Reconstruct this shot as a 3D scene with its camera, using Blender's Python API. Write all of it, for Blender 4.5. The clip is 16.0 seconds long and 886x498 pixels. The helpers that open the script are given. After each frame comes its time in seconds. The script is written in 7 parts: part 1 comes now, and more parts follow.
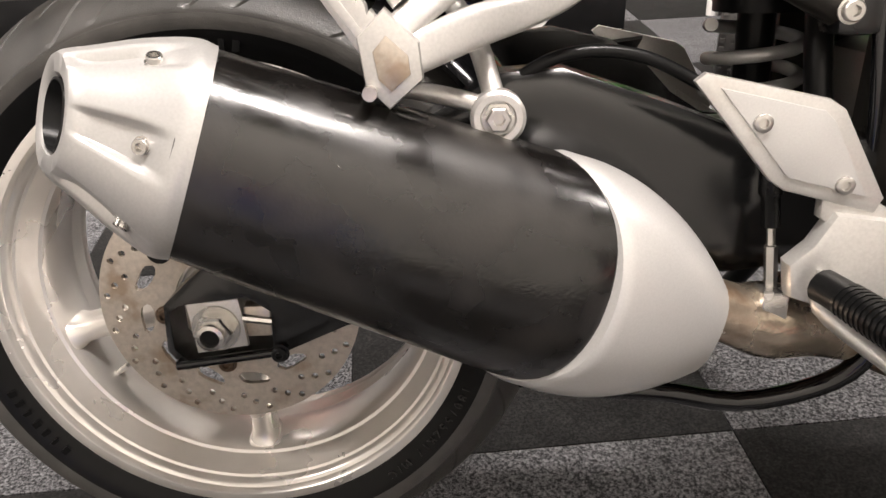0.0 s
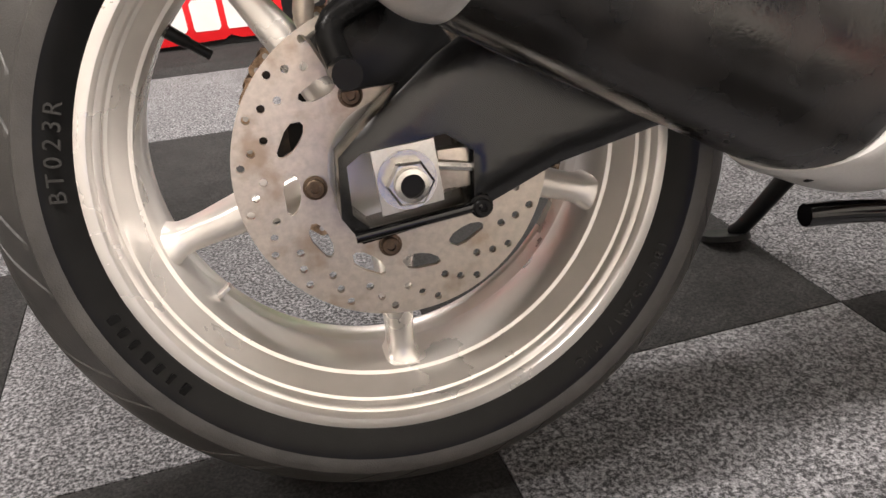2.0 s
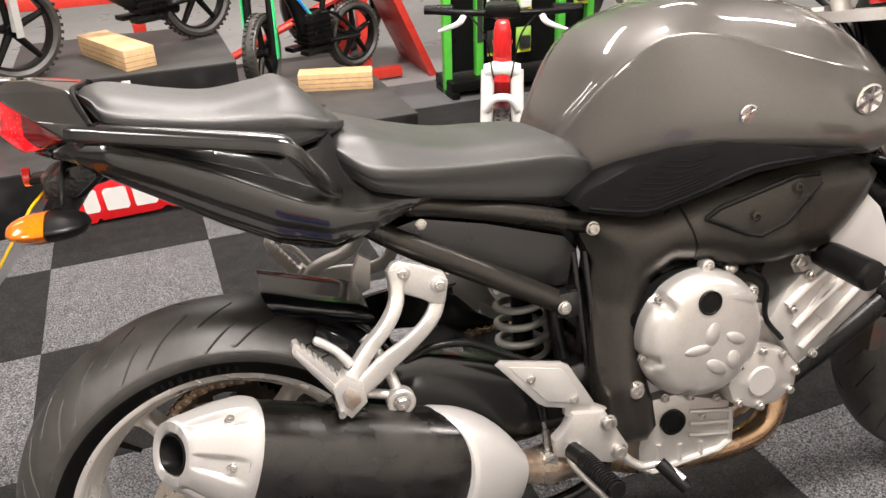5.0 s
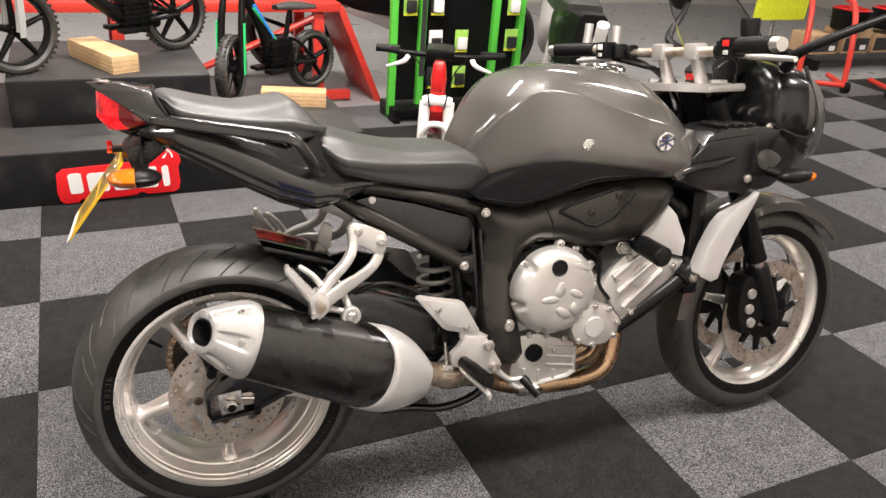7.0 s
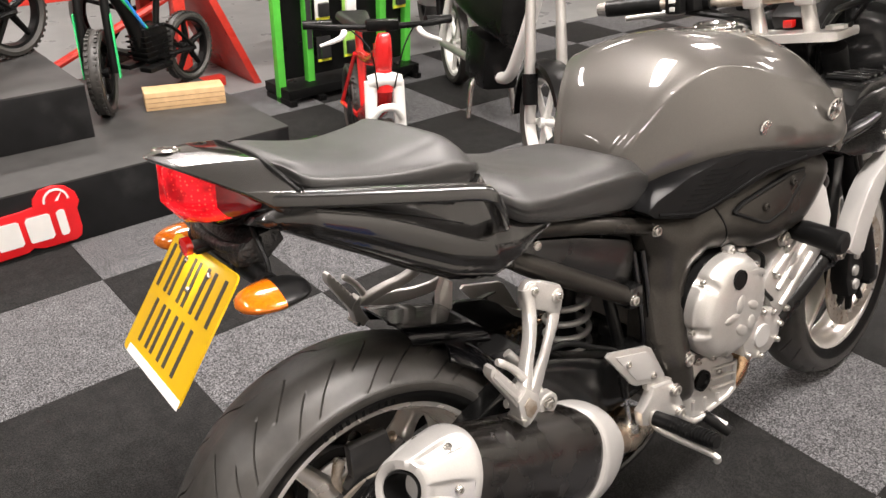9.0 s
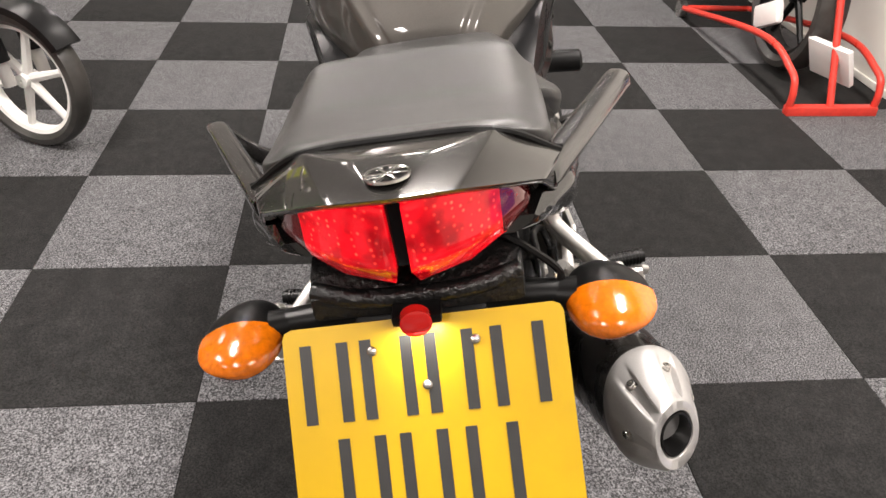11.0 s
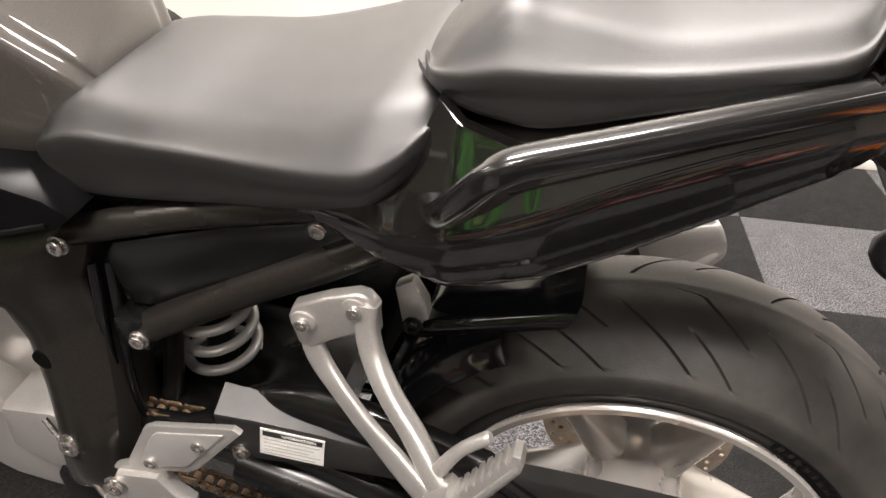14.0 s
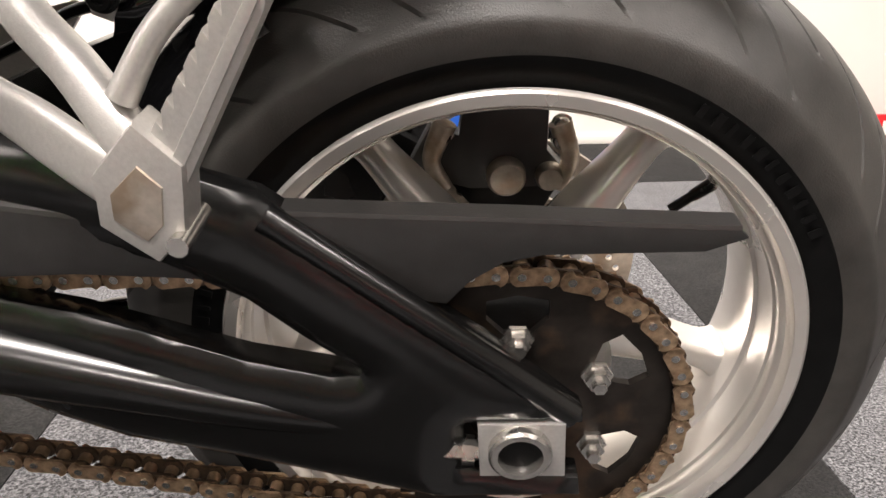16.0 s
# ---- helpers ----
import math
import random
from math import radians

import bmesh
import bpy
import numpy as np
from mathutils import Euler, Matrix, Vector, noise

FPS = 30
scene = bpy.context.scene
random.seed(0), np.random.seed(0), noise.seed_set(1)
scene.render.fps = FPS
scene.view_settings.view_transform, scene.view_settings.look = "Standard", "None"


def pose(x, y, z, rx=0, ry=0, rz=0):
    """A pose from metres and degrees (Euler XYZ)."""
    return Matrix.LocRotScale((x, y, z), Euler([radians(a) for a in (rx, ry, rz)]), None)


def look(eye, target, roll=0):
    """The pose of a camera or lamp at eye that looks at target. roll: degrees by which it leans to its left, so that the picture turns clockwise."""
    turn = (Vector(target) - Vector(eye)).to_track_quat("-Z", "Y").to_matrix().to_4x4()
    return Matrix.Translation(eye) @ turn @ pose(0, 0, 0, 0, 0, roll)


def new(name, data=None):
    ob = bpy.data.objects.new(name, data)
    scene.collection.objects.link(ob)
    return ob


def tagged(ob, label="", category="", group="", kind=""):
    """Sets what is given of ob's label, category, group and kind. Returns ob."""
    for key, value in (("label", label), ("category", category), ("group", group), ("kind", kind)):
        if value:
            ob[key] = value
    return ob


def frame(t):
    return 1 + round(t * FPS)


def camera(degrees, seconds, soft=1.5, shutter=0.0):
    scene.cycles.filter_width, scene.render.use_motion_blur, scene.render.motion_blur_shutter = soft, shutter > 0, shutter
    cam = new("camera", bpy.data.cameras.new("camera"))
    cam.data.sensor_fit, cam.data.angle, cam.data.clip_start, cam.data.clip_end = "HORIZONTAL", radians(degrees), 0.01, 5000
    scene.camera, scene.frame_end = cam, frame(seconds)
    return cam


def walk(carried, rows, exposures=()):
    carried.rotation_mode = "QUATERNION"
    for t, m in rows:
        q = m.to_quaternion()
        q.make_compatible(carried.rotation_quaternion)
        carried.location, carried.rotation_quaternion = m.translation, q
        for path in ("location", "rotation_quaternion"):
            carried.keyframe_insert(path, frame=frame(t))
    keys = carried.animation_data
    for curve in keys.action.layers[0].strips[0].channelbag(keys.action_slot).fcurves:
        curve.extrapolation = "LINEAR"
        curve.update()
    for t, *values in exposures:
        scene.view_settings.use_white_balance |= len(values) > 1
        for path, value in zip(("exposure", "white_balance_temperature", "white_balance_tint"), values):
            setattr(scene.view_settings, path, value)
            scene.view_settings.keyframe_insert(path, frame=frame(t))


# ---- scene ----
cam = camera(59.66, 16.0)
PATH = [
    (0, (0.207, -0.636, 0.735), (0.194, 1.081, -0.29), -2.2),
    (0.5, (0.121, -0.643, 0.711), (0.197, 1.066, -0.325), -2.8),
    (1, (0.037, -0.647, 0.674), (0.237, 1.062, -0.346), -3.0),
    (1.5, (-0.052, -0.623, 0.616), (0.245, 1.086, -0.38), -3.1),
    (2, (-0.083, -0.58, 0.551), (0.283, 1.134, -0.413), -3.1),
    (2.5, (-0.098, -0.581, 0.566), (0.308, 1.132, -0.383), -3.3),
    (3, (-0.106, -0.639, 0.7), (0.329, 1.078, -0.229), -3.8),
    (3.5, (-0.08, -0.67, 0.861), (0.37, 1.032, -0.087), -3.9),
    (4, (-0.04, -0.715, 0.993), (0.422, 0.982, 0.042), -4.0),
    (4.5, (0.03, -0.79, 1.122), (0.502, 0.902, 0.165), -3.4),
    (5, (0.079, -0.927, 1.218), (0.564, 0.76, 0.26), -2.0),
    (5.2, (0.094, -0.999, 1.252), (0.591, 0.682, 0.29), -1.3),
    (7.3, (-0.122, -1.445, 1.377), (0.555, 0.213, 0.488), 4.9),
    (7.5, (-0.137, -1.414, 1.375), (0.547, 0.236, 0.475), 4.6),
    (8, (-0.245, -1.186, 1.341), (0.503, 0.43, 0.431), 3.3),
    (8.2, (-0.286, -1.111, 1.344), (0.494, 0.483, 0.422), 2.7),
    (10.3, (-0.665, -0.09, 1.246), (0.93, 0.433, 0.159), 2.1),
    (10.5, (-0.679, -0.011, 1.233), (0.954, 0.336, 0.133), 2.2),
    (11, (-0.646, 0.144, 1.207), (1.009, 0.08, 0.085), 2.7),
    (11.5, (-0.581, 0.28, 1.19), (1.0, -0.194, 0.06), 3.5),
    (12, (-0.49, 0.44, 1.192), (0.911, -0.437, 0.066), 4.4),
    (12.5, (-0.379, 0.562, 1.17), (0.815, -0.61, 0.074), 3.0),
    (13, (-0.198, 0.682, 1.138), (0.676, -0.773, 0.078), 3.0),
    (13.5, (-0.021, 0.77, 1.108), (0.578, -0.835, 0.076), 2.5),
    (14, (0.077, 0.789, 1.002), (0.476, -0.918, 0.039), 2.4),
    (14.5, (0.127, 0.742, 0.854), (0.386, -1.041, -0.013), 1.7),
    (15, (0.134, 0.688, 0.726), (0.296, -1.136, -0.079), 0.6),
    (15.5, (0.085, 0.664, 0.637), (0.181, -1.198, -0.086), -0.5),
    (16, (0.039, 0.648, 0.579), (0.082, -1.23, -0.108), -0.7),
]
EXPOSURE = [(0, 0.0), (0.5, 0.05), (1.5, 0.28), (2.5, 0.32), (3.5, 0.25), (4.5, 0.08), (5.2, 0.0), (7.3, -0.08), (8.2, -0.03), (10.3, -0.1), (11.0, -0.1), (11.5, -0.17), (12.5, -0.28), (13.0, -0.18), (13.5, -0.1), (14, 0.12), (15, 0.34), (16, 0.36)]
walk(cam, [(t, look(eye, target, roll)) for t, eye, target, roll in PATH], EXPOSURE)
LEAN = pose(0, 0, 0.0015, -9.93)          # the bike leans on its side stand
ROOM = pose(0, 0, 0, 0, 0, 4.38)          # the hall's axes against the bike's

# world and lamps
world = bpy.data.worlds.new("world")
world.use_nodes = True
world.node_tree.nodes["Background"].inputs[0].default_value = (0.9, 0.95, 1.0, 1)
world.node_tree.nodes["Background"].inputs[1].default_value = 0.04
scene.world = world
LAMPS = [(-2.4, -0.7), (0.6, -0.7), (3.6, -0.7), (-2.4, 1.6), (0.6, 1.6), (3.6, 1.6), (-2.4, 4.2), (0.6, 4.2), (3.6, 4.2), (6.6, 0.5), (6.6, 3.4)]
for u, v in LAMPS:
    lamp = bpy.data.lights.new("ceiling_lamp", "AREA")
    lamp.shape, lamp.size, lamp.size_y, lamp.energy, lamp.color = "RECTANGLE", 1.2, 0.3, (95 if v < 1 else 75 if v < 3 else 45) * (1.75 if abs(u - 0.6) < 1 else 0.8), (1.0, 0.918, 0.868)
    ob = new("ceiling_lamp", lamp)
    ob.matrix_world = ROOM @ pose(u, v, 2.93)


# ---- materials ----
def mat(name, color, rough=0.5, metal=0.0, vary=0.15, scale=40.0, bump=0.0, bump_scale=200.0, coat=0.0, coat_rough=0.04, emit=0.0, trans=0.0, rough_vary=0.0, spec=0.5, stain=None, stain_scale=6.0, stain_amount=0.5, sheen=0.0):
    m = bpy.data.materials.new(name)
    m.use_nodes = True
    t = m.node_tree
    b = t.nodes["Principled BSDF"]
    co = t.nodes.new("ShaderNodeTexCoord")
    n1 = t.nodes.new("ShaderNodeTexNoise")
    n1.inputs["Scale"].default_value, n1.inputs["Detail"].default_value = scale, 6
    n2 = t.nodes.new("ShaderNodeTexNoise")
    n2.inputs["Scale"].default_value, n2.inputs["Detail"].default_value = stain_scale, 5
    for n in (n1, n2):
        t.links.new(co.outputs["Object"], n.inputs["Vector"])
    r = t.nodes.new("ShaderNodeMapRange")
    r.inputs["From Min"].default_value, r.inputs["From Max"].default_value = 0.3, 0.7
    r.inputs["To Min"].default_value, r.inputs["To Max"].default_value = 1 - vary, 1 + vary
    t.links.new(n1.outputs["Fac"], r.inputs["Value"])
    mul = t.nodes.new("ShaderNodeMix")
    mul.data_type, mul.blend_type = "RGBA", "MULTIPLY"
    mul.inputs["Factor"].default_value = 1.0
    mul.inputs["A"].default_value = (*color, 1)
    t.links.new(r.outputs["Result"], mul.inputs["B"])
    out = mul.outputs["Result"]
    if stain is not None:
        ramp = t.nodes.new("ShaderNodeMapRange")
        ramp.inputs["From Min"].default_value, ramp.inputs["From Max"].default_value = 0.52, 0.66
        ramp.inputs["To Max"].default_value = stain_amount
        t.links.new(n2.outputs["Fac"], ramp.inputs["Value"])
        mx = t.nodes.new("ShaderNodeMix")
        mx.data_type = "RGBA"
        t.links.new(ramp.outputs["Result"], mx.inputs["Factor"])
        t.links.new(out, mx.inputs["A"])
        mx.inputs["B"].default_value = (*stain, 1)
        out = mx.outputs["Result"]
    t.links.new(out, b.inputs["Base Color"])
    b.inputs["Roughness"].default_value, b.inputs["Metallic"].default_value = rough, metal
    b.inputs["Coat Weight"].default_value, b.inputs["Coat Roughness"].default_value = coat, coat_rough
    b.inputs["Transmission Weight"].default_value = trans
    b.inputs["Specular IOR Level"].default_value = spec
    b.inputs["Sheen Weight"].default_value = sheen
    if emit:
        b.inputs["Emission Color"].default_value = (*color, 1)
        b.inputs["Emission Strength"].default_value = emit
    if rough_vary:
        q = t.nodes.new("ShaderNodeMapRange")
        q.inputs["From Min"].default_value, q.inputs["From Max"].default_value = 0.35, 0.65
        q.inputs["To Min"].default_value, q.inputs["To Max"].default_value = max(rough - rough_vary, 0.03), rough + rough_vary
        t.links.new(n2.outputs["Fac"], q.inputs["Value"])
        t.links.new(q.outputs["Result"], b.inputs["Roughness"])
    if bump:
        n3 = t.nodes.new("ShaderNodeTexNoise")
        n3.inputs["Scale"].default_value, n3.inputs["Detail"].default_value = bump_scale, 3
        t.links.new(co.outputs["Object"], n3.inputs["Vector"])
        bp = t.nodes.new("ShaderNodeBump")
        bp.inputs["Strength"].default_value, bp.inputs["Distance"].default_value = bump, 0.001 if bump_scale > 200 else 0.003
        t.links.new(n3.outputs["Fac"], bp.inputs["Height"])
        t.links.new(bp.outputs["Normal"], b.inputs["Normal"])
    return m


PAINT = mat("graphite_paint", (0.070, 0.0645, 0.0575), 0.42, 0.45, 0.2, 900, coat=1.0, coat_rough=0.015)
PLASTIC_GLOSS = mat("gloss_black", (0.004, 0.004, 0.0045), 0.12, 0, 0.1, coat=0.35, rough_vary=0.04, spec=0.3)
FRAME_PAINT = mat("satin_black_metal", (0.034, 0.031, 0.027), 0.30, 0.62, 0.15, 300, 0.04, 1200, rough_vary=0.05)
BLACK = mat("matt_black", (0.005, 0.005, 0.005), 0.34, 0, 0.25, 60, 0.1, 500, rough_vary=0.1, spec=0.17)
SWING = mat("satin_black", (0.0035, 0.0035, 0.0035), 0.24, 0, 0.2, 60, rough_vary=0.05, spec=0.62)
VINYL = mat("seat_vinyl", (0.0085, 0.0082, 0.0074), 0.46, 0, 0.12, 30, 0.35, 1400, rough_vary=0.05, spec=0.7, coat=0.35, coat_rough=0.48)
CAST = mat("cast_silver", (0.56, 0.545, 0.52), 0.36, 0.7, 0.06, 400, 0.12, 900, stain=(0.36, 0.33, 0.29), stain_amount=0.25, stain_scale=14)
SHIELD = mat("silver_paint", (0.50, 0.49, 0.475), 0.36, 0.45, 0.04, 600)
RIM = mat("rim_silver", (0.71, 0.68, 0.64), 0.30, 0.70, 0.05, 30, rough_vary=0.06, stain=(0.60, 0.565, 0.52), stain_amount=0.2, stain_scale=7)
STEEL = mat("steel", (0.55, 0.53, 0.50), 0.28, 0.95, 0.12, 120, rough_vary=0.1)
CHROME = mat("chrome", (0.75, 0.74, 0.72), 0.12, 1.0, 0.05)
DISC = mat("brake_steel", (0.50, 0.445, 0.38), 0.32, 0.75, 0.12, 200, stain=(0.27, 0.18, 0.105), stain_amount=0.62, stain_scale=26)
RUST = mat("rusty_steel", (0.23, 0.13, 0.075), 0.55, 0.5, 0.5, 90, 0.3, 600, stain=(0.36, 0.30, 0.24), stain_amount=0.6, stain_scale=40)
CHAIN = mat("chain_steel", (0.44, 0.31, 0.20), 0.32, 0.75, 0.4, 150, 0.2, 700, stain=(0.07, 0.035, 0.017), stain_amount=0.7, stain_scale=60)
PIPE = mat("heated_pipe", (0.46, 0.31, 0.19), 0.30, 0.95, 0.25, 18, rough_vary=0.1, stain=(0.55, 0.44, 0.33), stain_amount=0.7, stain_scale=8)
MUFFLER = mat("muffler_black", (0.0052, 0.0045, 0.0040), 0.27, 0.1, 0.3, 60, 0.14, 330, rough_vary=0.13, stain=(0.015, 0.0125, 0.0105), stain_amount=0.6, stain_scale=19, spec=0.72, coat=0.25, coat_rough=0.2)
RUBBER = mat("tyre_rubber", (0.034, 0.032, 0.029), 0.42, 0, 0.25, 50, 0.3, 800, stain=(0.052, 0.048, 0.043), stain_amount=0.6, stain_scale=8, spec=0.6)
SIDEWALL = mat("sidewall_rubber", (0.0045, 0.0045, 0.0045), 0.28, 0, 0.2, 50, 0.1, 600, spec=0.14)
RED_LIT = mat("red_lens_lit", (0.30, 0.003, 0.006), 0.14, 0, 0.25, 90, coat=0.4, emit=0.9)
# weak emission stands in for glow spreading outward from the lit lobes
RED_DARK = mat("red_lens_faint_glow", (0.16, 0.003, 0.005), 0.10, 0, 0.3, 60, coat=1.0, emit=0.12)
RED = mat("red_lens", (0.62, 0.015, 0.012), 0.15, 0, 0.1, coat=1.0)
t_ = RED_LIT.node_tree
co_, vo_, mr_, mx_ = t_.nodes.new("ShaderNodeTexCoord"), t_.nodes.new("ShaderNodeTexVoronoi"), t_.nodes.new("ShaderNodeMapRange"), t_.nodes.new("ShaderNodeMix")
vo_.inputs["Scale"].default_value, vo_.inputs["Randomness"].default_value = 165, 0.45
mr_.inputs["From Min"].default_value, mr_.inputs["From Max"].default_value = 0.30, 0.04
mr_.inputs["To Min"].default_value, mr_.inputs["To Max"].default_value = 0.0, 1.0
mx_.data_type = "RGBA"
mx_.inputs["A"].default_value, mx_.inputs["B"].default_value = (0.70, 0.003, 0.010, 1), (1.9, 0.12, 0.07, 1)
t_.links.new(co_.outputs["Object"], vo_.inputs["Vector"])
t_.links.new(vo_.outputs["Distance"], mr_.inputs["Value"])
t_.links.new(mr_.outputs["Result"], mx_.inputs["Factor"])
no_, ms_ = t_.nodes.new("ShaderNodeTexNoise"), t_.nodes.new("ShaderNodeMapRange")
no_.inputs["Scale"].default_value, no_.inputs["Detail"].default_value = 32, 2
ms_.inputs["From Min"].default_value, ms_.inputs["From Max"].default_value = 0.38, 0.62
ms_.inputs["To Min"].default_value, ms_.inputs["To Max"].default_value = 0.35, 1.5
t_.links.new(co_.outputs["Object"], no_.inputs["Vector"])
t_.links.new(no_.outputs["Fac"], ms_.inputs["Value"])
t_.links.new(ms_.outputs["Result"], t_.nodes["Principled BSDF"].inputs["Emission Strength"])
t_.links.new(mx_.outputs["Result"], t_.nodes["Principled BSDF"].inputs["Emission Color"])
ORANGE = mat("orange_lens", (0.54, 0.125, 0.002), 0.16, 0, 0.2, 200, 0.2, 400, coat=0.8)
YELLOW = mat("plate_yellow", (0.58, 0.36, 0.0), 0.4, 0, 0.03, 30)
PLATE_INK = mat("plate_black", (0.03, 0.03, 0.03), 0.4)
WHITE = mat("white_paint", (0.80, 0.79, 0.76), 0.45, 0, 0.03, 20)
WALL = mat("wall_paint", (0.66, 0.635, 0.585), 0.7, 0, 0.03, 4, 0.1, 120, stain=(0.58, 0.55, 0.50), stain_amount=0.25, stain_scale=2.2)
CEIL = mat("ceiling_paint", (0.40, 0.395, 0.385), 0.8, 0, 0.04, 3)
DARK_GLASS = mat("smoked_screen", (0.75, 0.75, 0.74), 0.03, 0, 0.02, trans=1.0)
DARK_GLASS.node_tree.nodes["Principled BSDF"].inputs["IOR"].default_value = 1.1
CAP = mat("silver_cap", (0.455, 0.445, 0.432), 0.34, 0.5, 0.05, 500, rough_vary=0.05)
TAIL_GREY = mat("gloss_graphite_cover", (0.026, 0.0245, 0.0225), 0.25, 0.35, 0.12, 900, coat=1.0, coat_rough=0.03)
TAIL_DARK = mat("dark_tail_gloss", (0.008, 0.0076, 0.0072), 0.16, 0, 0.1, 200, coat=0.4, spec=0.3)
GUARD = mat("guard_plastic", (0.020, 0.0192, 0.0185), 0.34, 0, 0.15, 80, 0.15, 700, spec=0.6)
CHAIN_DARK = mat("chain_dark", (0.10, 0.068, 0.045), 0.4, 0.7, 0.4, 150, 0.2, 700)
# same cream wall paint, darkened so these walls bounce less light
WALL_DIM = mat("dimmed_wall_paint", (0.42, 0.40, 0.37), 0.75, 0, 0.04, 4, 0.1, 120)
CRINKLE = mat("crinkled_black", (0.006, 0.006, 0.006), 0.28, 0, 0.2, 60, 0.9, 170, spec=0.5)
PODIUM = mat("podium_black", (0.008, 0.008, 0.0084), 0.45, 0, 0.3, 12, 0.15, 200, spec=0.3, stain=(0.05, 0.05, 0.05), stain_amount=0.4, stain_scale=5)
PODIUM_TOP = mat("podium_grey", (0.038, 0.037, 0.036), 0.55, 0, 0.2, 14, 0.1, 150, stain=(0.055, 0.054, 0.052), stain_amount=0.5, stain_scale=4)
SIGN_RED = mat("sign_red", (0.72, 0.015, 0.02), 0.3, 0, 0.03)
RED_STEEL = mat("red_steel", (0.62, 0.045, 0.03), 0.35, 0, 0.1, 40, rough_vary=0.08)
WOOD = mat("pine_wood", (0.62, 0.42, 0.22), 0.6, 0, 0.15, 20, 0.2, 90, stain=(0.48, 0.30, 0.14), stain_amount=0.5, stain_scale=18)
GREEN = mat("green_metal", (0.10, 0.55, 0.06), 0.35, 0, 0.1, 20)
BLUE = mat("sign_blue", (0.014, 0.085, 0.42), 0.35, 0, 0.03)
SIGN_ORANGE = mat("sign_orange", (0.85, 0.20, 0.07), 0.4, 0, 0.03)
HIVIS = mat("hivis_yellow", (0.72, 0.80, 0.03), 0.7, 0, 0.1, 30)
GREY_FLOOR = mat("grey_vinyl", (0.29, 0.29, 0.29), 0.35, 0, 0.06, 3, rough_vary=0.08)
MOPED_GREY = mat("moped_grey", (0.42, 0.42, 0.40), 0.3, 0, 0.05, coat=0.6)
MOPED_RED = mat("bike_red", (0.70, 0.02, 0.02), 0.25, 0, 0.05, coat=0.8)


def carpet(name, dark, light, amount, sheen):
    m = bpy.data.materials.new(name)
    m.use_nodes = True
    t = m.node_tree
    b = t.nodes["Principled BSDF"]
    co, info = t.nodes.new("ShaderNodeTexCoord"), t.nodes.new("ShaderNodeObjectInfo")
    geo = t.nodes.new("ShaderNodeNewGeometry")
    add = t.nodes.new("ShaderNodeVectorMath")
    add.operation = "MULTIPLY_ADD"
    t.links.new(geo.outputs["Position"], add.inputs[0])
    add.inputs[1].default_value = (1, 1, 1)
    t.links.new(info.outputs["Random"], add.inputs[2])
    fine, mid = t.nodes.new("ShaderNodeTexNoise"), t.nodes.new("ShaderNodeTexNoise")
    fine.inputs["Scale"].default_value, fine.inputs["Detail"].default_value, fine.inputs["Roughness"].default_value = 250, 6, 0.72
    mid.inputs["Scale"].default_value, mid.inputs["Detail"].default_value = 22, 4
    for n in (fine, mid):
        t.links.new(add.outputs["Vector"], n.inputs["Vector"])
    r = t.nodes.new("ShaderNodeMapRange")
    r.inputs["From Min"].default_value, r.inputs["From Max"].default_value = 0.43, 0.69
    t.links.new(fine.outputs["Fac"], r.inputs["Value"])
    mix = t.nodes.new("ShaderNodeMix")
    mix.data_type = "RGBA"
    mix.inputs["A"].default_value, mix.inputs["B"].default_value = (*dark, 1), (*light, 1)
    t.links.new(r.outputs["Result"], mix.inputs["Factor"])
    r2 = t.nodes.new("ShaderNodeMapRange")
    r2.inputs["From Min"].default_value, r2.inputs["From Max"].default_value = 0.3, 0.7
    r2.inputs["To Min"].default_value, r2.inputs["To Max"].default_value = 1 - amount, 1 + amount
    t.links.new(mid.outputs["Fac"], r2.inputs["Value"])
    mul = t.nodes.new("ShaderNodeMix")
    mul.data_type, mul.blend_type = "RGBA", "MULTIPLY"
    mul.inputs["Factor"].default_value = 1
    t.links.new(mix.outputs["Result"], mul.inputs["A"])
    t.links.new(r2.outputs["Result"], mul.inputs["B"])
    t.links.new(mul.outputs["Result"], b.inputs["Base Color"])
    b.inputs["Roughness"].default_value = 0.9
    b.inputs["Specular IOR Level"].default_value = 0.2
    b.inputs["Sheen Weight"].default_value, b.inputs["Sheen Roughness"].default_value = sheen, 0.45
    bp = t.nodes.new("ShaderNodeBump")
    bp.inputs["Strength"].default_value, bp.inputs["Distance"].default_value = 0.6, 0.002
    t.links.new(fine.outputs["Fac"], bp.inputs["Height"])
    t.links.new(bp.outputs["Normal"], b.inputs["Normal"])
    return m


CARPET_LIGHT = carpet("speckled_carpet", (0.012, 0.012, 0.013), (0.27, 0.268, 0.278), 0.16, 0.12)
CARPET_DARK = carpet("charcoal_carpet", (0.006, 0.0058, 0.0057), (0.030, 0.029, 0.028), 0.3, 0.02)


# ---- mesh helpers ----
def finish(bm, mats=(), angle=38, recalc=True):
    if recalc:
        bmesh.ops.recalc_face_normals(bm, faces=bm.faces)
    me = bpy.data.meshes.new("mesh")
    bm.to_mesh(me)
    bm.free()
    for m in mats:
        me.materials.append(m)
    for p in me.polygons:
        p.use_smooth = True
    me.set_sharp_from_angle(angle=radians(angle))
    return me


